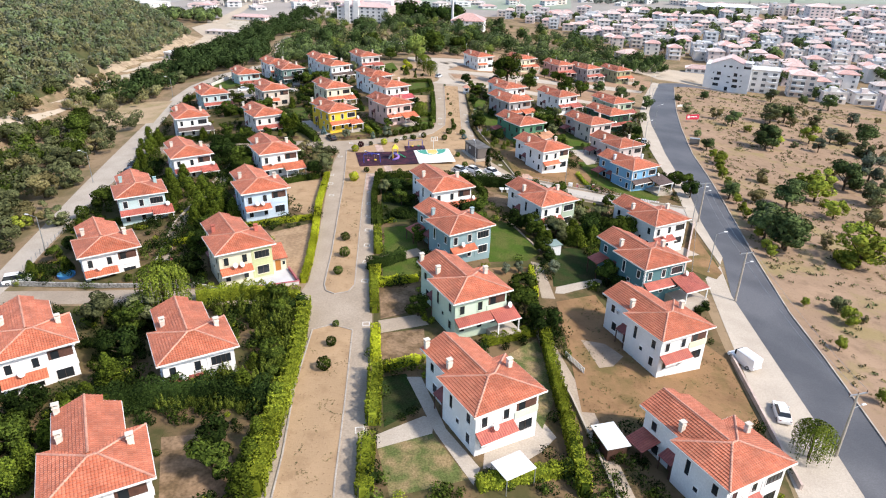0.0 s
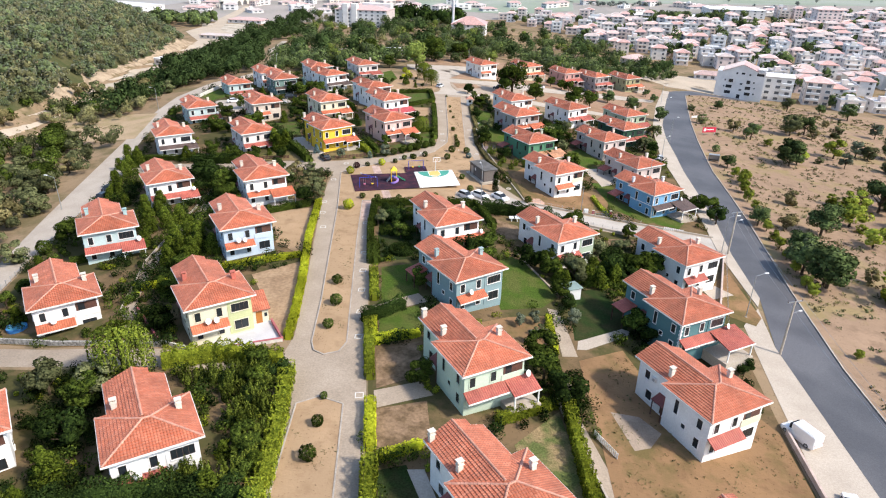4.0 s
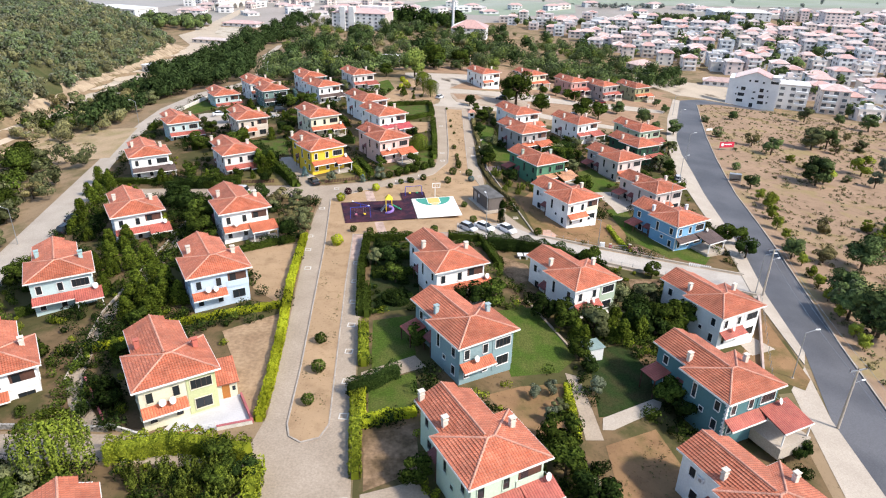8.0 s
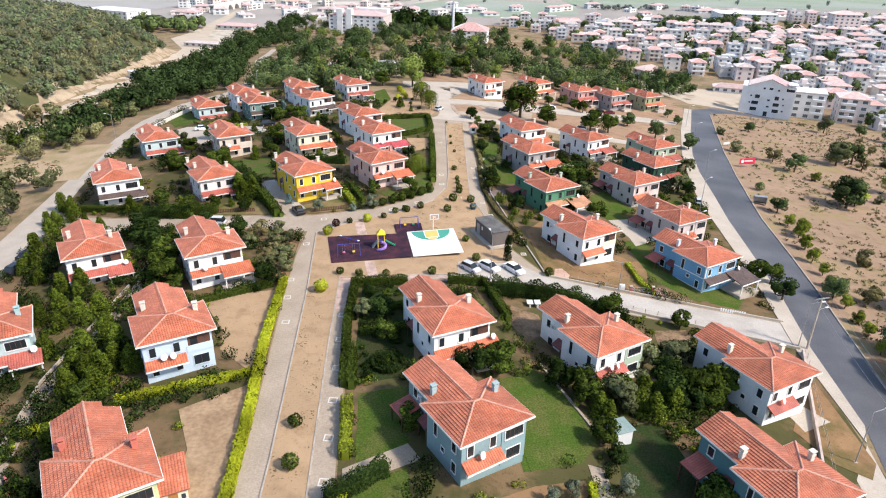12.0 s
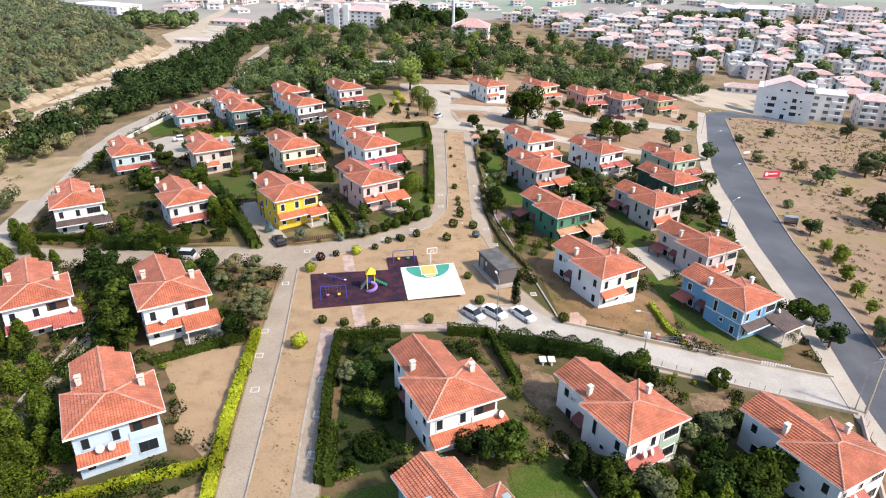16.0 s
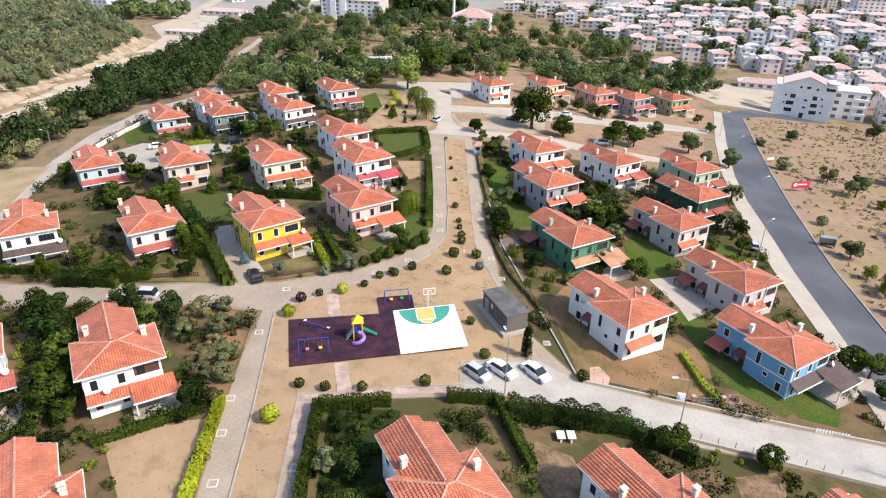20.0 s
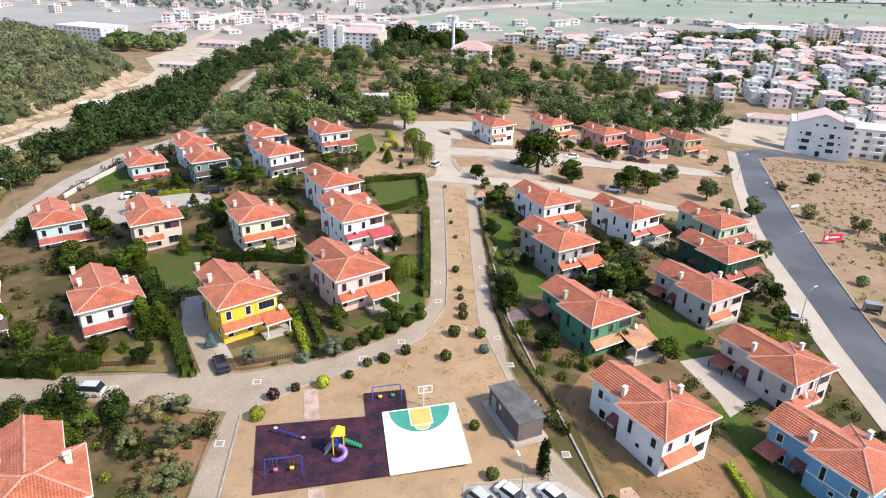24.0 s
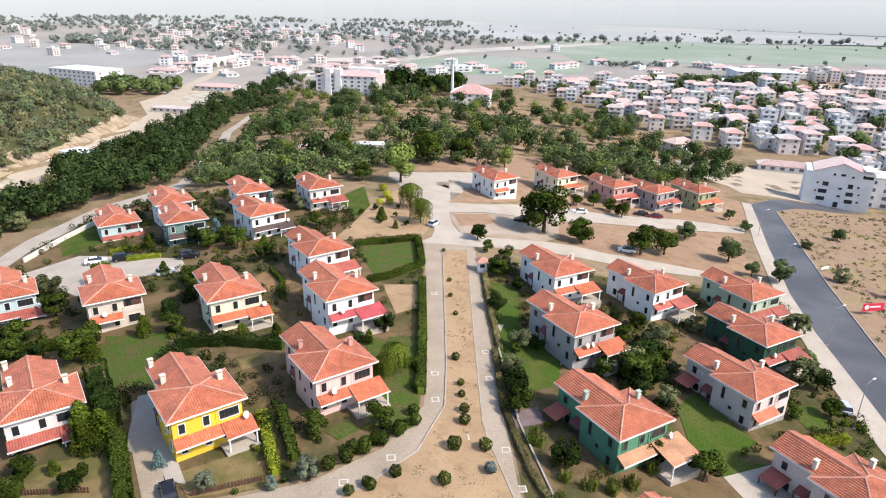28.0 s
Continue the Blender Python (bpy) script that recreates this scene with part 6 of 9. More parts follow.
plant("broad", 56.8, 29.3, 3)
plant("broad", 3.1, 77, 3)
plant("broad", 83.3, 99.6, 4)
plant("broad", 53.1, 97.4, 4.5)
plant("broad", 30.4, 83.9, 3.6)
plant("broad", 30.5, 115.9, 3.4)
plant("broad", 33.7, 136.6, 3.2)
plant("broad", 82.4, 50.1, 4.2)
plant("broad", 81.5, 43.7, 4.2)
plant("broad", 80.1, 51.5, 4)
plant("broad", 74.2, 55.8, 3)
plant("broad", 53.9, 101.1, 5.2)
plant("broad", 50.2, 95.2, 5)
plant("broad", 57.5, 107.5, 4.6)
plant("broad", 30.7, 88.3, 4)
plant("broad", 46, 96.8, 3)
plant("broad", 52.4, 74.5, 4.5)
plant("broad", 46.7, 75.8, 3.5)
plant("broad", 34.8, 72.9, 3.5)
plant("broad", -49.7, 113.7, 4.2)
plant("broad", -48.4, 128.6, 4)
plant("broad", -56.6, 124.6, 4)
plant("broad", -37.9, 96.5, 4.4)
plant("broad", -36.8, 99.8, 4.6)
plant("broad", -43.5, 95.6, 3.6)
plant("broad", -48.4, 97.9, 3.6)
plant("broad", -24.8, 104.2, 3.6)
plant("broad", -28.1, 110.7, 3.2)
plant("broad", -17.7, 105.8, 3.6)
plant("broad", -25.2, 144, 4.4)
plant("broad", -35.8, 149.2, 4)
plant("broad", -31.8, 144.8, 4.2)
plant("broad", -29, 148.1, 4)
plant("broad", -17.2, 136.6, 3.4)
plant("broad", -10, 159.3, 3.2)
plant("broad", -16.9, 173.8, 3.6)
plant("broad", -21, 179.5, 3.4)
plant("broad", 32, 132.3, 4)
plant("broad", 34, 139.2, 3.4)
plant("broad", 35.8, 102.5, 2.5)
plant("broad", 102.4, 149.1, 4)
plant("broad", 96.3, 151.1, 3.6)
plant("broad", 85, 107.2, 3)
plant("broad", 80.9, 91.4, 3)
plant("broad", 73.9, 90.4, 2.5)
plant("broad", 114.7, 223.6, 3.2)
plant("broad", 105.2, 219.9, 3.2)
plant("broad", 113.4, 202.4, 3.2)
plant("broad", 113.5, 190.8, 3.2)
plant("blue", -31.6, 150.4, 5.5)
plant("blue", -24.5, 174.4, 5)
plant("conifer", -46.3, 147.5, 3.6)
plant("conifer", -30.8, 127.1, 3.2)
plant("conifer", -12.6, 100.9, 3.4)
plant("conifer", -7.3, 101.8, 3)
plant("conifer", -34.6, 96.1, 4.5)
plant("conifer", -48.3, 70.4, 4)
plant("conifer", -49.9, 59.7, 4)
plant("conifer", -59.4, 67.6, 4)
plant("conifer", -41.5, 34.4, 4.5)
plant("conifer", -54.4, 62.5, 3.6)
plant("round", 47.6, 167.0, 13)
plant("round", 56.6, 162.0, 7.2)
plant("round", 71.0, 158.6, 8)
plant("round", 77.9, 160.8, 7)
plant("round", 89.0, 176.0, 5.5)
plant("round", 94.6, 160.5, 6.5)
plant("fresh", 8.8, 205.0, 12.5)
plant("round", 17.2, 238.5, 13)
plant("round", -3.1, 205.5, 6)
plant("round", 75.6, 192.1, 5)
plant("round", 73.5, 197.3, 4.5)
plant("round", 69.3, 201.8, 4.5)
plant("round", 63.3, 199.1, 4)
plant("broad", 5.7, 162.2, 1.6)
plant("broad", 9, 167.3, 1.4)
plant("broad", 12.1, 160.7, 1.4)
plant("broad", 9.4, 175, 1.2)
plant("broad", 6.8, 180.2, 1.2)
plant("broad", 29.4, 154.2, 4)
plant("broad", 10.3, 192.8, 1.5)
plant("broad", 0.1, 169, 1.5)
plant("broad", 3.5, 173.3, 1.6)
plant("yball", 4.1, 193.3, 2)
plant("yball", 5.7, 185.9, 2)
plant("yball", 6.9, 179, 2)
plant("yball", 4.1, 178.8, 1.6)
plant("round", -93.1, 91, 8)
plant("round", 92.3, 16.5, 8.5)
plant("round", 93, 27.3, 7)
plant("round", 92.8, 46.2, 5)
plant("scrub", -117.4, 107.7, 6)
plant("scrub", -106.8, 79.3, 6)
plant("scrub", -88.6, 64.1, 6)
plant("scrub", -85.7, 45.1, 6)
plant("scrub", -79.5, 52.3, 6)
plant("scrub", -74.5, 21, 6)
plant("scrub", -72.3, 30.6, 6)
plant("scrub", -69.1, 37.4, 5)
plant("scrub", -64.7, 2.4, 6)
plant("scrub", -65.3, 13.2, 5)
plant("scrub", -60.1, 12.3, 4)
plant("scrub", -74.5, 51.2, 5)
plant("scrub", -77.2, 66.4, 4)
plant("scrub", -136.4, 127.4, 6)
plant("scrub", -89.7, 93.4, 5)
plant("scrub", -122.1, 166, 6)
plant("scrub", -118.3, 172.7, 6)
plant("scrub", -105.6, 166.6, 6)
plant("scrub", -99.1, 172.8, 6)
plant("scrub", -90.4, 170.6, 5)
plant("scrub", -95.2, 160.6, 5)
plant("scrub", -103.6, 155.7, 5)


# dense garden growth between the houses
def clear_of_houses(x, y, pad=1.2):
    for hx, hy, turn in HOUSE_SPOTS:
        dx, dy = x - hx, y - hy
        c, s = math.cos(radians(turn)), math.sin(radians(turn))
        u, v = c * dx + s * dy, -s * dx + c * dy
        if -pad < u < FW + pad and -pad - 1.5 < v < RY1 + pad:
            return False
    return True


def thicket(kinds, n, x0, y0, x1, y1, lo, hi, seed):
    """Plants strewn over a stretch of garden, clear of the houses."""
    rng = random.Random(seed)
    made = 0
    for _ in range(n * 6):
        x, y = rng.uniform(x0, x1), rng.uniform(y0, y1)
        h, k = rng.uniform(lo, hi), rng.choice(kinds)
        if made < n and clear_of_houses(x, y, 0.3 + 0.3 * h):
            plant(k, x, y, h)
            made += 1


thicket(("broad", "conifer"), 22, -30, -16, -23.5, 58, 2.2, 4.0, 1)
thicket(("broad", "broad", "conifer"), 16, -46, -60, -5, -26, 2.6, 5.0, 2)
thicket(("broad", "scrub"), 6, -14, 38, -9.5, 55, 1.4, 2.2, 3)
thicket(("broad", "conifer"), 8, -53, -12, -46, 56, 2.2, 3.6, 4)
thicket(("broad", "conifer"), 10, -8, -24, -3.6, -44, 2.2, 3.4, 5)
plant("round", 142.1, 190.6, 4.2)
plant("broad", 30.0, 243.0, 9.0)
plant("fresh", 46.0, 246.0, 8.0)
plant("round", 78.0, 246.0, 7.5)
plant("broad", -14.0, 238.0, 9.0)
plant("fresh", -34.0, 240.0, 8.5)
plant("round", 129.2, 102.4, 7.5)
plant("broad", 131.0, 133.8, 4.5)
plant("scrub", 129.3, 144.6, 3.6)
plant("broad", 152.9, 147.7, 6)
plant("broad", 160.7, 151.8, 5.5)
plant("lime", 152.9, 117.8, 5.5)
plant("greytree", 163.6, 122.6, 5)
plant("scrub", 166.8, 120.4, 4)
plant("round", 177.7, 124.1, 7)
plant("scrub", 166.0, 104.4, 4.5)
plant("broad", 181.1, 204.6, 6)
plant("round", 198.1, 206.6, 5)
plant("broad", 205.1, 195.8, 7)
plant("ball", 108.8, 110.8, 1.8)
plant("broad", 105.1, 93.0, 3.2)
plant("dry", 109.7, 63.8, 3.6)
plant("round", 106.9, 43.6, 6.5)
plant("scrub", 99.5, 45.4, 3)
plant("broad", 92.3, 15.4, 8)
plant("broad", 90.0, 20.6, 7)
plant("lime", 118.4, 51.2, 6)
plant("lime", 126.9, 63.2, 5)
plant("broad", 134.3, 64.2, 6.5)
plant("dry", 134.5, 71.8, 4)
plant("greytree", 147.0, 73.1, 8)
plant("scrub", 134.7, 51.6, 5)
plant("lime", 116.4, 38.5, 4.5)
plant("lime", 105.6, 10.2, 8)
plant("dry", 103.3, 18.9, 3)
plant("scrub", 123.9, 33.6, 4)
plant("scrub", 120.1, 153.2, 3)
plant("lime", 133.5, 125.7, 2.5)
plant("scrub", 160.1, 144.7, 3)
plant("scrub", 174.3, 152.6, 3.5)
plant("greytree", 193.5, 158.0, 5)
plant("round", -90.3, 85.1, 8)
plant("round", -78.8, 57.4, 7)
plant("conifer", -65.4, 74.8, 4.5)
plant("conifer", -61.4, 71.1, 4.5)
plant("conifer", -58.5, 57.3, 5)
plant("conifer", -58.4, 51.2, 4.6)
plant("conifer", -59.0, 60.8, 5)
plant("conifer", -56.8, 45.5, 3)
plant("conifer", -50.9, 38.5, 3)
plant("conifer", -39.8, 31.8, 4)
plant("conifer", -27.0, 14.7, 5)
plant("conifer", -31.0, 10.5, 4.2)
plant("conifer", -50.4, 80.2, 4.5)
plant("round", -53.2, 19.6, 5.5)
plant("ball", -56.3, 15.5, 2.5)
plant("round", -70.5, 121.9, 3.5)
plant("greytree", -32.1, 32.2, 4)
plant("broad", -33.2, 47.3, 5)
plant("lime", -66.1, 10.8, 4)
plant("broad", -42.4, 72.6, 3.6)
for x, y, h in ((79.7, -37.5, 2.6), (81.6, -23.8, 2.5), (83.3, -9.6, 2.0), (86.8, 10.7, 3.0), (87.6, 14.6, 3.0), (89.2, 21.5, 2.9), (90.2, 27.3, 3.0), (91.4, 32.8, 3.1), (92.2, 37.3, 2.9), (93.3, 42.8, 3.1),
                (94.3, 47.4, 2.6), (95.2, 51.4, 3.0), (96.9, 56.8, 2.8), (98.0, 63.0, 2.9), (100.1, 69.9, 3.1), (102.2, 76.6, 3.2), (104.2, 79.0, 3.4), (103.4, 84, 2.8)):
    plant("lolly", x, y, h)
thicket(("broad", "conifer"), 6, 44, 6, 55, 22, 2.6, 4.2, 7)
thicket(("broad", "broad", "scrub"), 14, 29, 85, 62, 150, 1.8, 3.6, 8)
thicket(("broad", "conifer"), 22, -62, 78, 14, 190, 2.0, 4.0, 9)
thicket(("broad",), 5, 6, 15, 13, 33, 1.4, 2.4, 10)
thicket(("broad", "scrub"), 10, 52, 88, 88, 140, 1.8, 3.2, 11)
thicket(("broad", "conifer"), 9, -48, 66, -22, 72, 1.8, 3.2, 12)
thicket(("scrub", "dry", "lime"), 12, 84, -60, 130, 10, 1.5, 4.0, 14)
thicket(("scrub", "dry", "lime", "greytree"), 34, 112, 15, 205, 120, 1.5, 4.5, 15)
thicket(("scrub", "dry"), 16, 125, 120, 215, 190, 1.2, 3.0, 16)

OPEN_PLOTS.clear()
for x, y, h in ((38.3, 3.8, 3.2), (42.6, 6.1, 3.8), (46.1, 8.3, 3.6), (49.1, 9.4, 4.4), (53.4, 11.4, 4.4)):
    plant("conifer", x, y, h)
for x, y, h in ((37.4, -8.8, 2.8), (31.0, -9.8, 2.4), (30.1, -15.5, 2.6), (28.6, -10.9, 2.2)):
    plant("greytree", x, y, h)
plant("broad", 37.6, -3.9, 2.4)
plant("scrub", 31.4, -13.4, 1.9)
hedge("yellow", 0.7, 1.1, (33.4, -8.2), (33.2, -13), (32.9, -18.1))


# ---- shrubs that fill the gardens ----
def garden_fill(name, n, x0, y0, x1, y1, lo, hi, leaf, label, seed, patch=0.06, thr=0.0):
    """Close-grown shrubs over the unpaved parts of the gardens, in patches, clear of houses, lawns and paths."""
    r, q = random.Random(seed), np.random.default_rng(seed)
    plots = [p for k, p in SURFACES if k == "garden"]
    bare = [p for k, p in SURFACES if k not in ("garden", "field")]
    cs, ns, sz, made = [], [], [], 0
    for _ in range(n * 25):
        if made >= n:
            break
        x, y, h = r.uniform(x0, x1), r.uniform(y0, y1), r.uniform(lo, hi)
        if noise.noise(Vector((x * patch, y * patch, seed * 7.3))) < thr or not clear_of_houses(x, y, 0.35 * h):
            continue
        if not any(in_poly(x, y, p) for p in plots) or any(in_poly(x, y, p) for p in bare):
            continue
        made += 1
        g, w = ground_z(x, y), h * r.uniform(0.45, 0.7)
        for k in range(2):
            p, d = blob(q, 72, (x + q.normal(0, 0.25) * w, y + q.normal(0, 0.25) * w, g + 0.45 * h), w * q.uniform(0.7, 1.0), 0.5 * h / w, 0.3)
            cs.append(p)
            ns.append(d)
            sz.append(np.full(len(p), 0.07 + 0.042 * h))
    c = np.concatenate(cs)
    v, f = leaf_tris(c, np.concatenate(ns), 1.0, q, 0.6)
    c = np.repeat(c, 3, axis=0)
    me = leafy_mesh(name, c + (v - c) * np.repeat(np.concatenate(sz), 3)[:, None], f, np.concatenate(ns))
    me.materials.append(leaf)
    tagged(new(name, me), label, "shrubs", "", "stuff")


for k, (x0, y0, x1, y1, n) in enumerate(((-54, -80, -2, -22, 380), (-60, -20, -6, 60, 460), (6, -70, 60, 34, 330), (28, 38, 100, 140, 200), (-75, 64, 17, 200, 420))):
    garden_fill("garden_shrubs", n, x0, y0, x1, y1, 0.9, 2.4, DARK_L, "dense dark green garden shrubs between villas", 40 + k, 0.07, -0.02)
    garden_fill("garden_shrubs", n * 2 // 3, x0, y0, x1, y1, 0.7, 2.0, GREEN_L, "mid-green garden shrubs and low bushes", 60 + k, 0.08, -0.05)
    garden_fill("garden_shrubs", n // 4, x0, y0, x1, y1, 0.5, 1.3, LIME_L, "yellow-green shrubs scattered through gardens", 80 + k, 0.1, 0.05)
garden_fill("garden_shrubs", 110, -34, -46, -20.5, -24, 1.0, 2.2, DARK_L, "dense dark green shrubs beside a white villa", 103, 0.2, -0.25)
BEDS = [(5.8, 8), (13.4, 10.2), (13.0, 34), (4.8, 34.2)]
SURFACES[:] = [(k, p) for k, p in SURFACES if p[0] != (5.6, 7.6)] + [("garden", BEDS)]
garden_fill("garden_shrubs", 46, 4.5, 8, 13.5, 34, 0.6, 1.4, DARK_L, "dense dark green shrubs in clipped beds", 101, 0.2, -0.1)
garden_fill("garden_shrubs", 26, 4.5, 8, 13.5, 34, 0.5, 1.1, GREEN_L, "low green shrubs in clipped beds", 102, 0.3, 0.0)


# ---- playground ----
def frame_at(x, y, turn=0.0, lift=0.0):
    return pose(x, y, ground_z(x, y) + lift, 0, 0, turn)


def flat(name, poly, z, h, material, parent):
    bm = bmesh.new()
    f = bm.faces.new([bm.verts.new((x, y, z)) for x, y in poly])
    r = bmesh.ops.extrude_face_region(bm, geom=[f])
    bmesh.ops.translate(bm, vec=(0, 0, h), verts=[v for v in r["geom"] if isinstance(v, bmesh.types.BMVert)])
    bmesh.ops.recalc_face_normals(bm, faces=bm.faces[:])
    return part(name, bm, material, parent)


def loft(bm, rings):
    vs = [[bm.verts.new(p) for p in r] for r in rings]
    for a, b in zip(vs, vs[1:]):
        for k in range(len(a)):
            bm.faces.new((a[k], a[(k + 1) % len(a)], b[(k + 1) % len(b)], b[k]))
    bm.faces.new(vs[0])
    bm.faces.new(vs[-1][::-1])
    bmesh.ops.recalc_face_normals(bm, faces=bm.faces[:])
    return bm


mat_thing = tagged(empty("play_mat"), "dark purple-brown rubber mat of the playground", "play mat")
flat("main_sheet", [(-1.6, 42.1), (-3.8, 53.2), (9.3, 55.0), (11.1, 55.6), (12.6, 45.0)], 0.06, 0.07, RUBBER, mat_thing)
flat("side_sheet", [(9.4, 55.02), (8.6, 59.6), (13.9, 60.5), (14.4, 56.4), (11.1, 55.62)], 0.06, 0.066, RUBBER, mat_thing)
court = tagged(empty("basketball_court"), "white painted half court with green and yellow zones", "court")
C0 = Vector((11.2, 55.8))
CU, CV = (Vector((20.4, 57.8)) - C0), (Vector((12.8, 45.0)) - C0)


def cp(u, v):
    p = C0 + CU * u + CV * v
    return (p.x, p.y)


flat("slab", [cp(0, 0), cp(1, 0), cp(1, 1), cp(0, 1)], 0.05, 0.09, COURT, court)
flat("zone", [cp(0.09 + 0.41 * (1 - math.cos(a)), 0.02 + 0.40 * math.sin(a)) for a in [math.pi * k / 24 for k in range(25)]], 0.13, 0.014, COURT_GREEN, court)["label"] = "green three-point zone"
flat("key_line", [cp(0.35, 0.02), cp(0.65, 0.02), cp(0.65, 0.31), cp(0.35, 0.31)], 0.14, 0.008, COURT, court)
flat("key", [cp(0.365, 0.025), cp(0.635, 0.025), cp(0.635, 0.295), cp(0.365, 0.295)], 0.142, 0.010, COURT_YELLOW, court)["label"] = "yellow key area"
flat("circle_line", [cp(0.5 + 0.11 * math.cos(a), 0.31 - 0.09 * math.sin(-a)) for a in [math.pi * k / 16 for k in range(17)]], 0.14, 0.0075, COURT, court)
flat("circle", [cp(0.5 + 0.092 * math.cos(a), 0.315 - 0.075 * math.sin(-a)) for a in [math.pi * k / 16 for k in range(17)]], 0.142, 0.0085, COURT_YELLOW, court)
hoop = tagged(empty("basketball_hoop", frame_at(16.4, 57.6, 12, 0.1)), "white steel basketball hoop with a framed board", "hoop")
part("pole", tube_bm((0, 0, 0), (0, 0, 2.9), 0.08), FRAME_WHITE, hoop)
part("arm", tube_bm((0, 0, 2.85), (0, -1.0, 3.3), 0.05), FRAME_WHITE, hoop)
bm = bmesh.new()
for a in ((-0.9, -1.06, 2.85, 0.9, -0.98, 2.95), (-0.9, -1.06, 3.85, 0.9, -0.98, 3.95), (-0.9, -1.06, 2.95, -0.8, -0.98, 3.85), (0.8, -1.06, 2.95, 0.9, -0.98, 3.85), (-0.3, -1.05, 3.05, -0.25, -0.99, 3.5), (0.25, -1.05, 3.05, 0.3, -0.99, 3.5), (-0.3, -1.05, 3.5, 0.3, -0.99, 3.55)):
    add_box(bm, *a)
part("board_frame", bm, FRAME_WHITE, hoop)
bm = bmesh.new()
for k in range(16):
    a, b = 2 * math.pi * k / 16, 2 * math.pi * (k + 1) / 16
    add_tube(bm, (0.23 * math.cos(a), -1.35 + 0.23 * math.sin(a), 3.05), (0.23 * math.cos(b), -1.35 + 0.23 * math.sin(b), 3.05), 0.015, n=5)
part("ring", bm, ORANGE, hoop)


def swing(x, y, turn, w, seats):
    s = tagged(empty("swing", frame_at(x, y, turn, 0.15)), "blue steel swing frame with two hanging seats", "swing", "playground swings")
    part("beam", tube_bm((-w / 2, 0, 2.2), (w / 2, 0, 2.2), 0.06), PLAYBLUE, s)
    for sx in (-1, 1):
        for sy in (-0.7, 0.7):
            part("leg", tube_bm((sx * w / 2, 0, 2.2), (sx * (w / 2 + 0.1), sy, 0), 0.05), PLAYBLUE, s)
    for k, c in enumerate(seats):
        cx = (k - 0.5) * w * 0.45
        seat = part("seat", box_bm(cx - 0.25, -0.2, 0.5, cx + 0.25, 0.2, 0.8, bevel=0.08), c, s)
        for dx in (-0.22, 0.22):
            part("chain", tube_bm((cx + dx, 0, 0.7), (cx + dx, 0, 2.2), 0.012, n=5), METAL, seat)


swing(1.1, 45.4, 10, 3.9, (mat("pink_plastic", (0.6, 0.2, 0.3)), PLAYYELLOW))
swing(11.6, 58.6, 12, 3.6, (PLAYYELLOW, PLAYGREEN))
seesaw = tagged(empty("seesaw", frame_at(0.6, 51.2, -18, 0.15)), "blue seesaw with white end seats", "seesaw")
part("beam", tube_bm((-1.9, 0, 0.85), (1.9, 0, 0.35), 0.07), PLAYBLUE, seesaw)
part("stand", tube_bm((0, 0, 0), (0, 0, 0.6), 0.1), PLAYBLUE, seesaw)
for sx, z in ((-1.8, 0.95), (1.8, 0.45)):
    part("seat", box_bm(sx - 0.2, -0.18, z - 0.05, sx + 0.2, 0.18, z + 0.06, bevel=0.03), FRAME_WHITE, seesaw)
tower = tagged(empty("play_tower", frame_at(6.7, 48.9, 8, 0.14)), "yellow play tower with a purple spiral slide", "play tower")
for sx in (-0.6, 0.6):
    for sy in (-0.6, 0.6):
        part("post", box_bm(sx - 0.07, sy - 0.07, 0, sx + 0.07, sy + 0.07, 2.9), PLAYYELLOW, tower)
part("deck", box_bm(-0.65, -0.65, 1.35, 0.65, 0.65, 1.45), PLAYBLUE, tower)
for sx in (-0.62, 0.62):
    part("panel", box_bm(sx - 0.03, -0.6, 1.5, sx + 0.03, 0.6, 2.2), PLAYYELLOW, tower)
bm = bmesh.new()
bmesh.ops.create_cone(bm, cap_ends=True, segments=4, radius1=1.15, radius2=0.12, depth=0.9, matrix=pose(0, 0, 3.3, 0, 0, 45))
part("tower_roof", bm, PLAYYELLOW, tower)
bm = bmesh.new()
pts = [Vector((0.1 + 0.75 * math.cos(a) - 0.1, -1.3 + 0.65 * math.sin(a), 1.4 - 1.2 * k / 14)) for k, a in enumerate([math.pi / 2 - 4.4 * k / 14 for k in range(15)])]
rings = []
for k, p in enumerate(pts):
    d = (pts[min(k + 1, len(pts) - 1)] - pts[max(k - 1, 0)]).normalized()
    side = d.cross(Vector((0, 0, 1))).normalized()
    up = side.cross(d)
    rings.append([p + (side * math.cos(a) + up * math.sin(a)) * 0.28 for a in [2 * math.pi * j / 10 for j in range(10)]])
loft(bm, rings)
part("spiral_slide", bm, PLAYPURPLE, tower)
bm = bmesh.new()
for k in range(6):
    add_box(bm, 0.7 + 0.32 * k, 0.0, 1.25 - 0.2 * k, 1.05 + 0.32 * k, 0.6, 1.32 - 0.2 * k)
    add_box(bm, 0.7 + 0.32 * k, -0.05, 1.25 - 0.2 * k, 1.05 + 0.32 * k, 0.02, 1.5 - 0.2 * k)
part("side_slide", bm, PLAYGREEN, tower)
bm = bmesh.new()
for k in range(6):
    add_box(bm, -1.6 + 0.17 * k, -0.4, 0.15 + 0.22 * k, -1.4 + 0.17 * k, 0.4, 0.22 + 0.22 * k)
for sy in (-0.42, 0.42):
    add_tube(bm, (-1.75, sy, 0.1), (-0.6, sy, 1.5), 0.05, n=6)
part("steps", bm, METAL, tower)
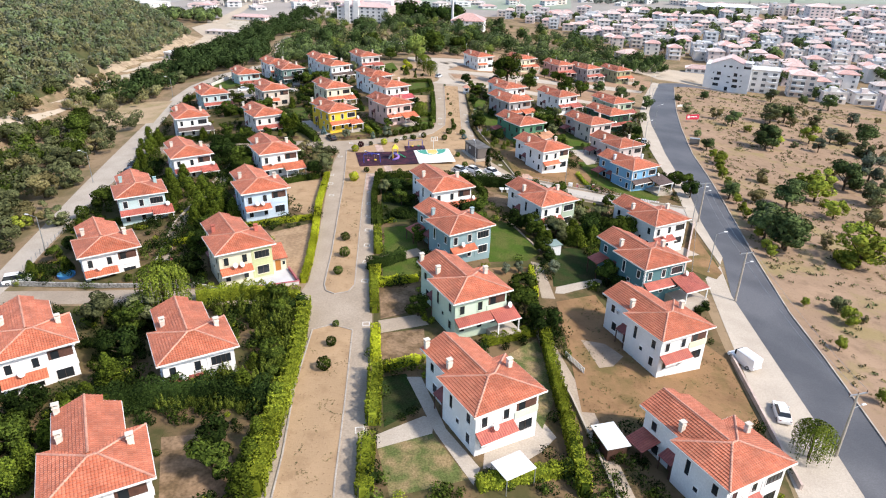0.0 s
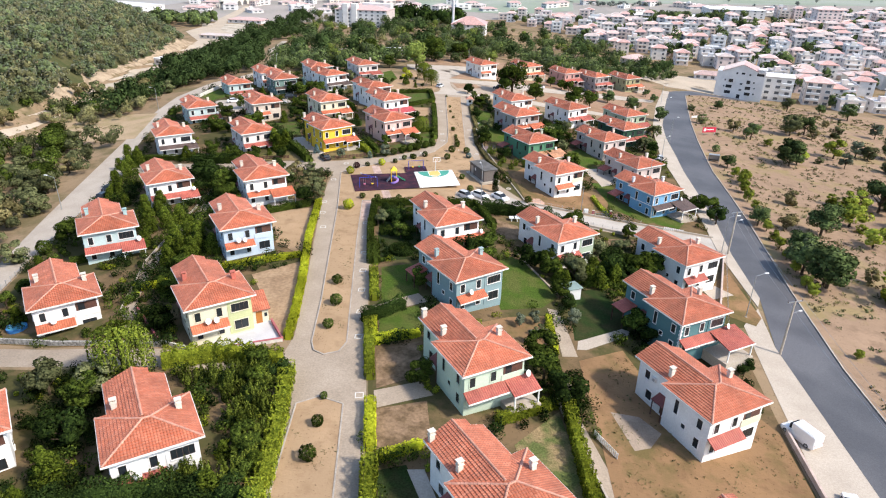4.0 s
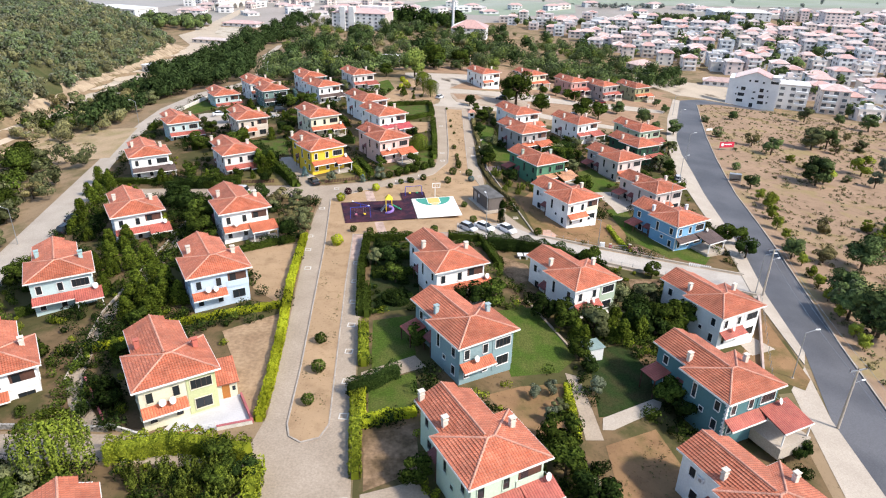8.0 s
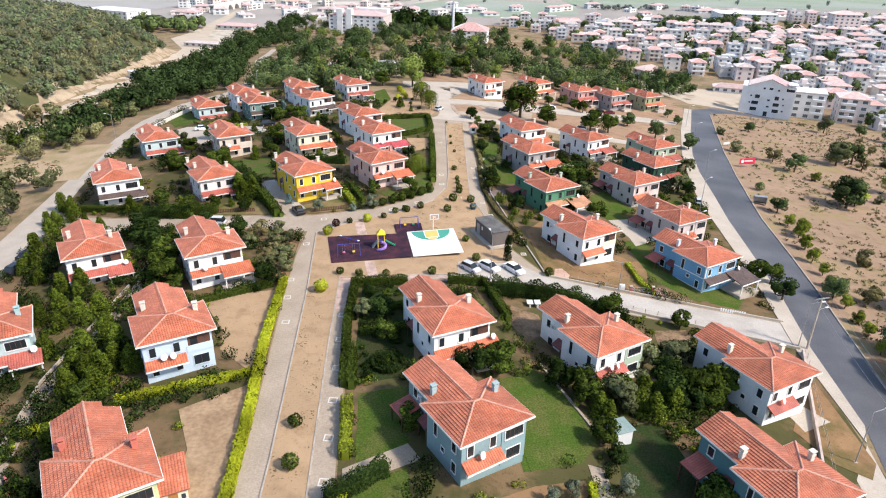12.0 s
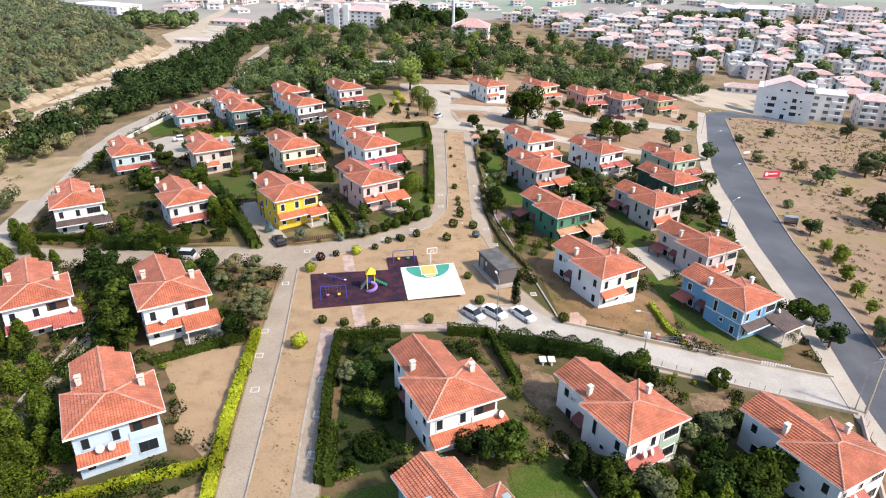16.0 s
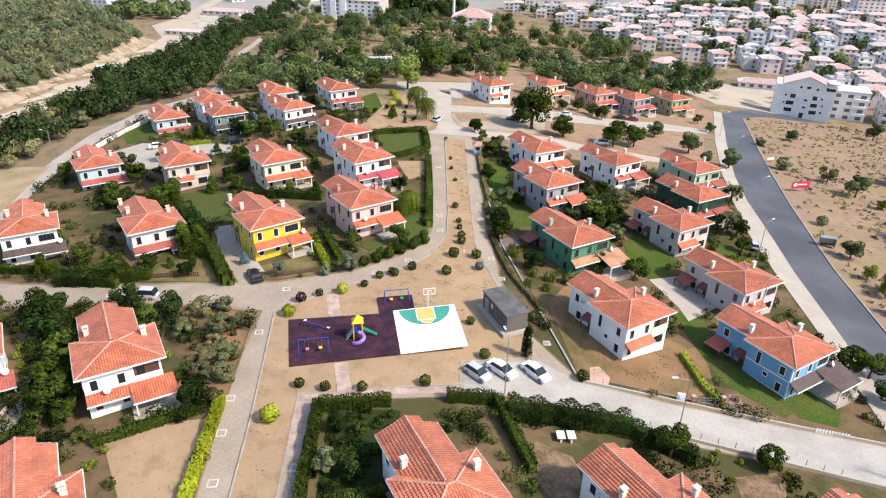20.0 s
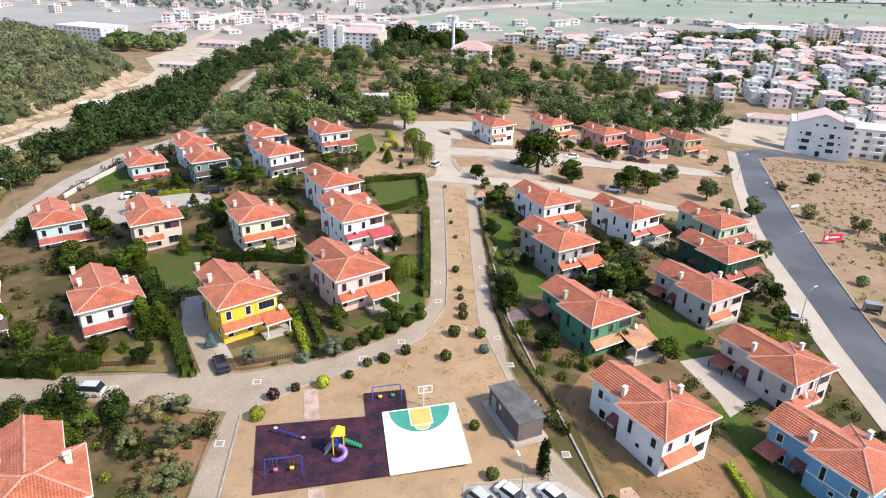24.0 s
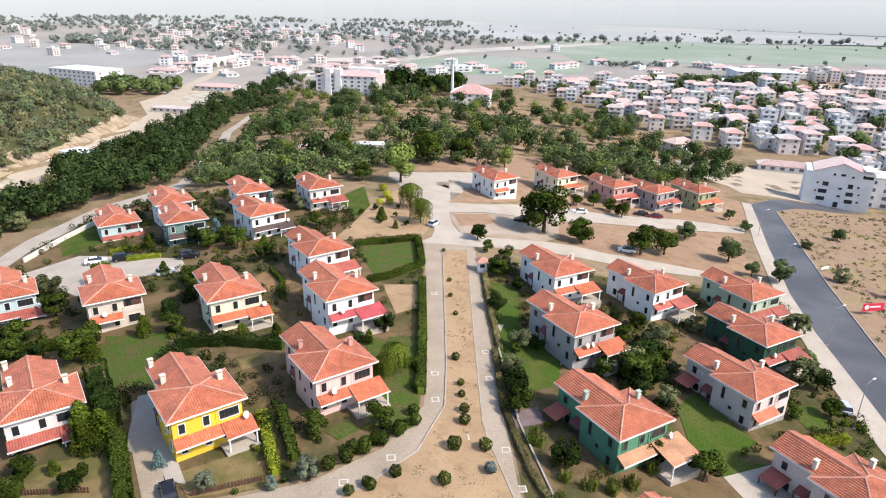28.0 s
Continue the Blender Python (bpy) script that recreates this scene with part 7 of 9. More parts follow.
for k, poly in enumerate(([(1.7, 54.4), (3.6, 54.6), (2.4, 60.6), (0.6, 60.4)], [(4.1, 43.0), (5.8, 43.3), (7.1, 37.2), (5.3, 37.0)])):
    drape("path", poly, 0.14, REDPAVE, label="narrow pinkish paved path across the sand", category="path")
drape("path", [(0.6, 36.8), (20.4, 39.2), (20.4, 37.9), (3.3, 36.2), (3.6, 26), (1.0, 26)][::-1], 0.06, REDPAVE, label="pinkish block paving", category="path")

# ---- utility hut ----
hut = tagged(empty("utility_hut", frame_at(24.6, 58.6, -68, 0.1)), "dark grey panelled utility hut on a concrete base", "hut")
part("base", box_bm(-0.6, -0.5, -0.3, 8.4, 4.2, 0.28, bevel=0.03), CONCRETE, hut)
part("body", box_bm(0.3, 0.2, 0.2, 7.9, 3.6, 3.0), HUT, hut)
for k in range(9):
    part("seam", box_bm(0.3 + 0.84 * k, 0.17, 0.3, 0.36 + 0.84 * k, 0.2, 2.95), HUT_ROOF, hut)
part("roof", box_bm(0.1, 0.0, 3.0, 8.1, 3.8, 3.16, bevel=0.03), HUT_ROOF, hut)
part("door", box_bm(1.0, 0.14, 0.3, 2.2, 0.2, 2.4), METAL, hut)
part("notice", box_bm(3.0, 0.15, 1.7, 3.5, 0.19, 2.4), FRAME_WHITE, hut)


# ---- cars ----


def car_body(l, w, hood):
    rings = []
    for x, z0, z1, k in ((-0.5, 0.42, 0.72, 0.86), (-0.48, 0.30, 0.92, 0.95), (-0.30, 0.22, 0.97, 1.0), (0.12, 0.22, 0.95, 1.0), (0.30, 0.22, hood, 0.99), (0.46, 0.26, hood - 0.12, 0.93), (0.5, 0.38, hood - 0.28, 0.80)):
        y = w / 2 * k
        rings.append([(x * l, -y, z0), (x * l, y, z0), (x * l, y * 1.0, (z0 + z1) / 2), (x * l, y * 0.93, z1), (x * l, -y * 0.93, z1), (x * l, -y, (z0 + z1) / 2)])
    return loft(bmesh.new(), rings)


def car_cabin(l, w, tail, h):
    rings = []
    for x, z, k in ((tail, 0.9, 0.88), (tail + 0.09, h - 0.08, 0.72), (0.02, h, 0.74), (0.10, h - 0.06, 0.73), (0.27, 0.9, 0.86)):
        y = w / 2 * k
        rings.append([(x * l, -w / 2 * 0.92, 0.88), (x * l, w / 2 * 0.92, 0.88), (x * l, y, z), (x * l, -y, z)])
    return loft(bmesh.new(), rings)


def car(x, y, turn, colour, label, kind="hatch", group=""):
    l, w, tail, h = {"hatch": (3.9, 1.7, -0.47, 1.48), "sedan": (4.5, 1.78, -0.36, 1.45), "suv": (4.4, 1.85, -0.48, 1.70), "van": (5.0, 1.95, -0.49, 2.1)}[kind]
    c = tagged(empty("car", frame_at(x, y, turn, 0.05)), label, "car", group)
    part("body", shared("car_body_" + kind, lambda: car_body(l, w, 0.86 if kind != "suv" else 0.98)), colour, c)
    part("glazing", shared("car_glass_" + kind, lambda: car_cabin(l, w, tail, h) if kind != "van" else box_bm(-0.485 * l, -w * 0.47, 0.8, 0.19 * l, w * 0.47, 2.06, bevel=0.09)), GLASS if kind != "van" else colour, c, "dark glazing" if kind != "van" else "white windowless body")
    if kind == "van":
        part("windscreen", shared("van_screen", lambda: box_bm(0.155 * l, -w * 0.40, 1.0, 0.27 * l, w * 0.40, 1.75, bevel=0.05)), GLASS, c)
    part("roof", shared("car_roof_" + kind, lambda: box_bm((tail + 0.10) * l, -w * 0.34, h - 0.07, 0.08 * l, w * 0.34, h + 0.015, bevel=0.02)), colour, c)
    for sx in (-0.31, 0.32):
        for sy in (-1, 1):
            wh = part("wheel", shared("wheel", lambda: tube_bm((0, -0.1, 0), (0, 0.1, 0), 0.31, n=18)), TYRE, c, at=pose(sx * l, sy * (w / 2 - 0.09), 0.31))
            part("rim", shared("rim", lambda: tube_bm((0, -0.11, 0), (0, 0.11, 0), 0.19, n=12)), METAL, wh)
    for sy in (-1, 1):
        part("headlight", shared("headlight_" + kind, lambda: box_bm(-0.12, -0.17, -0.07, 0.05, 0.17, 0.07, bevel=0.02)), FRAME_WHITE, c, at=pose(0.475 * l, sy * w * 0.31, 0.64))
        part("tail_light", shared("tail_" + kind, lambda: box_bm(-0.05, -0.12, -0.12, 0.06, 0.12, 0.12, bevel=0.02)), CARRED, c, at=pose(-0.485 * l, sy * w * 0.36, 0.74))
        part("mirror", shared("mirror", lambda: box_bm(-0.07, -0.1, -0.07, 0.07, 0.1, 0.07, bevel=0.02)), colour, c, at=pose(0.17 * l, sy * (w / 2 + 0.05), 0.98))
    return c


PARK = "cars parked by the playground"
car(23.0, 41.6, -48, CARSILVER, "silver hatchback parked on pale paving", "hatch", PARK)
car(26.3, 42.7, -47, CARWHITE, "white saloon parked on pale paving", "sedan", PARK)
car(30.9, 42.8, -54, CARWHITE, "white saloon with dark glass parked on paving", "sedan", PARK)
car(-11.6, 65.6, 118, CARBLACK, "black car parked beside a wooden fence", "sedan")
car(-27.4, 60.2, 178, CARSILVER, "silver estate car parked in the street", "suv")
car(62.6, -30.5, 112, CARWHITE, "white van parked on the concrete strip", "van")
car(62.4, -42.5, 75, CARWHITE, "white car half hidden by a willow", "sedan")
car(-53.6, -12.8, 20, CARWHITE, "white car parked at the road corner", "suv")
car(84.6, 94.0, 75, CARSILVER, "pale silver car parked beside the road", "hatch")
car(67.7, 159.5, 165, CARWHITE, "white car parked on dry ground", "suv")
car(42.9, 174.0, 175, CARBLACK, "dark pickup parked by a big tree", "suv")
car(62.6, 191.0, 172, CARWHITE, "white car parked in the far street", "sedan")
car(87.2, 195.8, 170, CARRED, "dark red car parked in the far street", "sedan")
car(83.0, 197.0, 172, CARBLACK, "dark car under a carport", "sedan")
car(-55.1, 140.2, 20, CARWHITE, "white car parked in the concrete court", "sedan")
car(-49.4, 140.8, 24, CARBLACK, "black car parked in the concrete court", "suv")
car(-36.2, 130.6, 40, CARSILVER, "silver car parked in the concrete court", "hatch")
car(-34.5, 139.6, 15, CARBLACK, "dark car parked beside a hedge", "suv")
car(-58.0, 44.0, 78, CARBLACK, "black car parked along the estate road", "suv")
car(-59.4, 50.0, 78, CARBLACK, "black car parked along the estate road", "sedan")
car(18.9, 162.2, 60, CARSILVER, "silver car parked under a willow", "hatch")


# ---- poles, lamps, signs ----
def street_lamp(x, y, h, turn, reach=1.6):
    s = tagged(empty("street_lamp", frame_at(x, y, turn)), "slim grey steel street lamp with one arm", "street lamp", "street lamps")
    part("pole", tube_bm((0, 0, -0.2), (0, 0, h), 0.09, 0.055), METAL, s)
    part("arm", tube_bm((0, 0, h - 0.05), (reach, 0, h + 0.35), 0.04), METAL, s)
    part("lamp_head", box_bm(reach - 0.1, -0.14, h + 0.28, reach + 0.65, 0.14, h + 0.44, bevel=0.05), FRAME_WHITE, s, "pale lamp head")
    part("foot", box_bm(-0.2, -0.2, -0.2, 0.2, 0.2, 0.12), CONCRETE, s)


for x, y, h, turn in ((47.2, 33.6, 8.6, 180), (26.2, 38.2, 8.6, 100), (95.4, 117, 8, 20), (83.2, 89, 8, 30), (71.6, 64, 8, 20), (-54.6, -2, 7.5, 170), (-81, 137, 7.5, 170), (-65.2, 39, 7.5, 170), (105.4, 153.5, 8, 20), (76.4, 27.8, 8, 0), (69.4, 0.5, 8, 10), (33, 216, 8, 90), (-27, 206, 7.5, 90), (-53, 204, 7.5, 90), (78, 222, 8, 90), (115, 186, 8, 20)):
    street_lamp(x, y, h, turn)


def power_pole(x, y, h, turn):
    s = tagged(empty("power_pole", frame_at(x, y, turn)), "weathered concrete power pole with a cross arm", "power pole", "power poles")
    part("pole", tube_bm((0, 0, -0.3), (0, 0, h), 0.2, 0.13), CONCRETE, s)
    part("cross_arm", box_bm(-1.4, -0.07, h - 0.2, 1.4, 0.07, h - 0.04), METAL, s)
    for k in (-1.3, 0, 1.3):
        part("insulator", tube_bm((k, 0, h - 0.05), (k, 0, h + 0.25), 0.07, 0.05), WOOD, s)
    part("lamp_arm", tube_bm((0, 0, h - 2.2), (1.3, 0, h - 1.9), 0.04), METAL, s)
    part("lamp_head", box_bm(1.2, -0.14, h - 1.97, 1.8, 0.14, h - 1.83, bevel=0.04), FRAME_WHITE, s, "pale lamp head")


POLES = [(66.0, -49.5, 9.6, 15), (70.0, -10.5, 9.6, 15), (77.4, 27.0, 9.6, 15)]
for p in POLES:
    power_pole(*p)
for (ax, ay, h, _), (bx, by, _, _) in zip(POLES, POLES[1:]):
    for off in (-1.3, 0.0, 1.3):
        bm, rings = bmesh.new(), []
        for k in range(13):
            t = k / 12
            c = Vector((ax + (bx - ax) * t + off, ay + (by - ay) * t, ground_z(ax, ay) * (1 - t) + ground_z(bx, by) * t + h + 0.2 - 3.2 * t * (1 - t)))
            rings.append([bm.verts.new(c + Vector(d)) for d in ((0.02, 0, 0), (0, 0, 0.02), (-0.02, 0, 0), (0, 0, -0.02))])
        for p, q in zip(rings, rings[1:]):
            for k in range(4):
                bm.faces.new((p[k], p[(k + 1) % 4], q[(k + 1) % 4], q[k]))
        bm.faces.new(rings[0])
        bm.faces.new(rings[-1][::-1])
        tagged(part("power_cable", bm, METAL), "thin grey power cable between poles", "cable", "power cables")
sign = tagged(empty("billboard", frame_at(115.4, 133.8, 8)), "red billboard with white marks on two posts", "billboard")
part("panel", box_bm(-2.6, -0.06, 1.1, 2.6, 0.06, 3.0, bevel=0.02), SIGNRED, sign)
for sx in (-2.3, 2.3):
    part("post", box_bm(sx - 0.06, 0.06, -0.3, sx + 0.06, 0.18, 3.0), METAL, sign)
part("bar", box_bm(-0.9, -0.075, 1.95, 1.7, -0.06, 2.35), FRAME_WHITE, sign)
bm = bmesh.new()
bmesh.ops.create_cone(bm, cap_ends=True, segments=24, radius1=0.55, radius2=0.55, depth=0.03, matrix=pose(-1.65, -0.075, 2.1, 90, 0, 0))
part("disc", bm, FRAME_WHITE, sign)
stop = tagged(empty("bus_shelter", frame_at(103.0, 98.4, -18)), "small grey bus shelter with a curved roof", "bus shelter")
part("back", box_bm(-1.5, 0.7, 0.1, 1.5, 0.78, 2.2), METAL, stop)
for sx in (-1.5, 1.5):
    part("side", box_bm(sx - 0.04, -0.5, 0.1, sx + 0.04, 0.75, 2.2), METAL, stop)
part("roof", box_bm(-1.6, -0.6, 2.2, 1.6, 0.85, 2.32, bevel=0.05), METAL, stop)
part("bench", box_bm(-1.3, 0.3, 0.4, 1.3, 0.7, 0.5), WOOD, stop)
for k, (x, y, t) in enumerate(((138, 152, 20), (150, 140, 20))):
    d = tagged(empty("information_board", frame_at(x - 18, y + 8, t)), "small white board on two short posts", "board")
    part("panel", box_bm(-1.4, -0.04, 0.7, 1.4, 0.04, 1.5), FRAME_WHITE, d)
    for sx in (-1.1, 1.1):
        part("post", box_bm(sx - 0.04, 0.04, -0.2, sx + 0.04, 0.1, 1.5), METAL, d)

# ---- drain covers: pale square frames in the paving ----
DRAIN = finish(box_bm(-0.42, -0.42, -0.04, 0.42, 0.42, 0.0), "drain_plate")


def drain_rim():
    bm = bmesh.new()
    for a in ((-0.55, -0.55, -0.05, 0.55, -0.42, 0.012), (-0.55, 0.42, -0.05, 0.55, 0.55, 0.012), (-0.55, -0.42, -0.05, -0.42, 0.42, 0.012), (0.42, -0.42, -0.05, 0.55, 0.42, 0.012)):
        add_box(bm, *a)
    return bm


RIM = finish(drain_rim(), "drain_rim")
PALE = mat("pale_cement", (0.66, 0.63, 0.58), 0.9, 0.1, 6)


def drain(x, y, turn=5.0):
    d = tagged(empty("drain_cover", frame_at(x, y, turn, 0.055)), "square drain cover with a pale cement rim", "drain cover", "drain covers")
    part("rim", RIM, PALE, d)
    part("plate", DRAIN, PAVERS, d)


for k in range(7):
    drain(4.9 - 0.062 * 6.8 * k, -16 + 6.8 * k, -4)
for x, y in ((-0.9, -48.5), (-1.5, -42.3), (7.6, -51.9), (6.3, -29.2), (-5.8, 22.6), (-7.0, 30), (-7.6, 36), (-7.4, 50.2), (28.8, 68.4), (28.9, 61), (31, 60), (18.6, 92.3), (18.6, 85.5), (18.7, 121), (27.6, 75.4), (22.4, 77.3), (7.7, 68), (13, 72.6), (-33.2, 61.6), (-24.5, 61.2), (-5.9, 62.2), (33.6, 50.6), (27.0, 100), (26.9, 92)):
    drain(x, y)

# ---- small structures and yard things ----
shed = tagged(empty("garden_shed", frame_at(36.4, -52.5, 14)), "small white-roofed garden shed", "shed")
part("body", box_bm(-1.2, -1.8, -0.2, 1.2, 1.8, 2.0), WOOD, shed)
part("roof", box_bm(-1.5, -2.1, 2.0, 1.5, 2.1, 2.12, bevel=0.02), FRAME_WHITE, shed)
shed = tagged(empty("garden_shed", frame_at(38.8, 0.4, 20)), "small shed with a green-grey sheet roof", "shed")
part("body", box_bm(-1.1, -1.1, -0.2, 1.1, 1.1, 2.0), FRAME_WHITE, shed)
part("roof", box_bm(-1.3, -1.3, 2.0, 1.3, 1.3, 2.14, bevel=0.02), mat("greenish_sheet", (0.25, 0.33, 0.30), 0.5, 0.1), shed)
awn = tagged(empty("white_awning", frame_at(24.4, -58.8, 29)), "white fabric awning on thin posts", "awning")
part("canopy", box_bm(-1.9, -1.5, 2.25, 1.9, 1.5, 2.33, bevel=0.02), FRAME_WHITE, awn)
for sx in (-1.8, 1.8):
    for sy in (-1.4, 1.4):
        part("post", box_bm(sx - 0.04, sy - 0.04, -0.1, sx + 0.04, sy + 0.04, 2.26), METAL, awn)
pool = tagged(empty("paddling_pool", frame_at(-46.0, -11.6, 20)), "round blue inflatable paddling pool", "pool")
part("rim", tube_bm((0, 0, 0), (0, 0, 0.5), 1.4, n=24), mat("pool_blue", (0.05, 0.22, 0.5), 0.4, 0.06), pool)
part("water", tube_bm((0, 0, 0.4), (0, 0, 0.52), 1.2, n=24), mat("pool_water", (0.10, 0.35, 0.5), 0.1, 0.05), pool)
table = tagged(empty("stone_table", frame_at(32.7, 31.0, 0)), "white garden table with two tops", "table")
for sx in (-0.62, 0.62):
    part("top", box_bm(sx - 0.5, -0.7, 0.72, sx + 0.5, 0.7, 0.8, bevel=0.02), FRAME_WHITE, table)
    for sy in (-0.5, 0.5):
        part("leg", box_bm(sx - 0.12, sy - 0.12, 0, sx + 0.12, sy + 0.12, 0.72), FRAME_WHITE, table)
booth = tagged(empty("gate_booth", frame_at(28.9, 134.6, 5)), "small white booth with a red tiled roof", "booth")
part("body", box_bm(-0.9, -0.9, -0.2, 0.9, 0.9, 2.3), WHITE, booth)
bm = bmesh.new()
bmesh.ops.create_cone(bm, cap_ends=True, segments=4, radius1=1.9, radius2=0.1, depth=0.9, matrix=pose(0, 0, 2.75, 0, 0, 45))
part("roof", bm, CAP, booth)
part("window", box_bm(-0.5, -0.93, 1.1, 0.5, -0.89, 1.9), GLASS, booth)


def picket(name, a, b, h, gap, material, label, rail=True, half=None):
    f = tagged(empty(name), label, "fence")
    length = math.dist(a, b)
    n = int(length / gap)
    turn = math.degrees(math.atan2(b[1] - a[1], b[0] - a[0]))
    for k in range(n + 1):
        x, y = a[0] + (b[0] - a[0]) * k / n, a[1] + (b[1] - a[1]) * k / n
        part("slat", shared(f"slat_{h}_{gap}", lambda: box_bm(-(half or gap * 0.3), -0.03, -0.1, half or gap * 0.3, 0.03, h)), material, f, at=frame_at(x, y, turn))
    if rail:
        for zz in (0.25, 0.75):
            bm = bmesh.new()
            m = max(1, int(length / 4))
            for k in range(m):
                p = [(a[0] + (b[0] - a[0]) * t, a[1] + (b[1] - a[1]) * t) for t in (k / m, (k + 1) / m)]
                add_tube(bm, (*p[0], ground_z(*p[0]) + zz * h), (*p[1], ground_z(*p[1]) + zz * h), 0.014 if half else 0.03, n=4)
            part("rail", bm, material, f)


picket("garden_fence", (34.8, -34.2), (36.6, -37.8), 0.9, 0.3, FRAME_WHITE, "low white picket fence beside a bare yard")
picket("wooden_fence", (-41, 66.2), (-21, 66.4), 0.9, 0.35, WOOD, "low brown wooden picket fence")
picket("wooden_fence", (-9, 65.6), (-1.5, 68.2), 0.9, 0.35, WOOD, "low brown wooden picket fence")
picket("wire_fence", (64.5, -3.5), (76.6, 26), 1.2, 2.2, METAL, "grey post and rail fence beside the road", half=0.04)
picket("wire_fence", (44, 34.6), (66, 29.4), 1.1, 2.0, METAL, "grey post and rail fence along the street", half=0.04)
picket("wire_fence", (37.4, 42.6), (62, 38), 1.1, 2.4, METAL, "grey post and rail fence along the street", half=0.04)
picket("metal_fence", (-55.4, -8), (-60.5, 56), 1.1, 1.6, METAL, "dark post and rail fence along the road", half=0.04)
picket("white_fence", (67, 36.9), (71, 36.3), 0.7, 0.4, FRAME_WHITE, "low white picket fence")


def low_wall(a, b, w, h, material, label):
    n = max(1, round(math.dist(a, b) / 2))
    bm = bmesh.new()
    rows = []
    d = (Vector(b) - Vector(a)).normalized()
    s = Vector((d.y, -d.x)) * (w / 2)
    for k in range(n + 1):
        c = Vector(a).lerp(Vector(b), k / n)
        g = ground_z(c.x, c.y)
        rows.append([bm.verts.new((c.x + s.x * e, c.y + s.y * e, g + z)) for e, z in ((-1, -0.3), (1, -0.3), (1, h), (-1, h))])
    for p, q in zip(rows, rows[1:]):
        for k in range(4):
            bm.faces.new((p[k], p[(k + 1) % 4], q[(k + 1) % 4], q[k]))
    bm.faces.new(rows[0])
    bm.faces.new(rows[-1][::-1])
    bmesh.ops.recalc_face_normals(bm, faces=bm.faces[:])
    me = finish(bm, "garden_wall")
    me.materials.append(material)
    tagged(new("garden_wall", me), label, "wall", "low garden walls")


PINKWALL = mat("pinkish_wall", (0.58, 0.46, 0.40), 0.9, 0.12, 3)
REDWALL = mat("red_wall_cap", (0.42, 0.12, 0.13), 0.8, 0.1)
for a, b, w, h, m_, lab in (
        ((63.2, -3), (75.8, 25.5), 0.3, 0.9, PINKWALL, "pinkish retaining wall beside the road"),
        ((58, -56), (61, -30), 0.3, 0.8, PINKWALL, "pinkish retaining wall beside the parking strip"),
        ((37.2, 42.3), (77.5, 35.2), 0.25, 0.4, CONCRETE, "low pale wall along the street"),
        ((27, 37.9), (43, 34.3), 0.25, 0.4, CONCRETE, "low pale wall along the street"),
        ((43, 34.3), (76, 26.6), 0.3, 0.5, CONCRETE, "low grey wall along the street"),
        ((-22.6, -17.6), (-15.9, -20.3), 0.25, 0.6, PALE, "low terrace wall of a cream villa"),
        ((-15.9, -20.3), (-10.9, -18.9), 0.25, 0.55, PALE, "low terrace wall of a cream villa"),
        ((-9.4, -18.5), (-5.6, -17.3), 0.25, 0.55, PALE, "low terrace wall of a cream villa"),
        ((-5.6, -17.3), (-8.2, -12.3), 0.25, 0.62, REDWALL, "red low wall beside a terrace"),
        ((-22.6, -17.6), (-29.4, -8.2), 0.25, 0.6, REDWALL, "red low wall along a back lane"),
        ((-38, -16.8), (-22, -18.4), 0.3, 0.7, STONE, "rubble stone garden wall"),
        ((-55, -13.6), (-38, -16.8), 0.3, 0.8, STONE, "rubble stone garden wall"),
        ((31.2, -28), (33.8, -44), 0.25, 0.45, CONCRETE, "low concrete wall beside a lane"),
        ((33.8, -44), (36, -64), 0.25, 0.45, CONCRETE, "low concrete wall beside a lane"),
        ((31.2, 14.6), (36.4, 0.5), 0.35, 0.25, PAVERS, "low concrete garden wall"),
        ((29.2, 136), (29.0, 106), 0.25, 0.5, PALE, "low pale wall along a lawn"),
        ((29.0, 106), (30, 82), 0.25, 0.5, STONE, "low dry wall along the lane"),
        ((30, 82), (36.5, 44), 0.25, 0.25, KERB, "low dry wall along the lane"),
        ((-32.0, -8.4), (-34.9, 9), 0.25, 0.4, CONCRETE, "low wall of a back lane"),
        ((-34.9, 9), (-33.6, 57), 0.25, 0.4, CONCRETE, "low wall of a back lane"),
        ((-73.2, 144), (-72.0, 158), 0.3, 1.2, PALE, "pale retaining wall of the estate road"),
        ((-72.0, 158), (-69.0, 176), 0.3, 1.2, PALE, "pale retaining wall of the estate road")):
    low_wall(a, b, w, h, m_, lab)
gate = tagged(empty("garden_gate", frame_at(53.7, 40.5, -2)), "low metal gate between two dark red pillars", "gate")
for sx in (-1.95, 1.95):
    part("pillar", box_bm(sx - 0.24, -0.24, -0.4, sx + 0.24, 0.24, 1.25, bevel=0.02), REDWALL, gate)
    part("cap", box_bm(sx - 0.3, -0.3, 1.25, sx + 0.3, 0.3, 1.35, bevel=0.02), CONCRETE, gate)
for zz in (0.15, 0.6, 1.0):
    part("rail", box_bm(-1.7, -0.02, zz, 1.7, 0.02, zz + 0.05), METAL, gate)
for k in range(12):
    part("bar", shared("gate_bar", lambda: box_bm(-0.012, -0.012, 0.1, 0.012, 0.012, 1.05)), METAL, gate, at=pose(-1.65 + 0.3 * k, 0, 0))
cab = tagged(empty("meter_cabinet", frame_at(50.1, 40.7, -8)), "white meter cabinet beside a gate", "cabinet")
part("body", box_bm(-0.5, -0.25, -0.2, 0.5, 0.25, 1.1, bevel=0.02), FRAME_WHITE, cab)
part("door", box_bm(-0.42, -0.265, 0.1, 0.42, -0.25, 1.0), WHITE, cab)
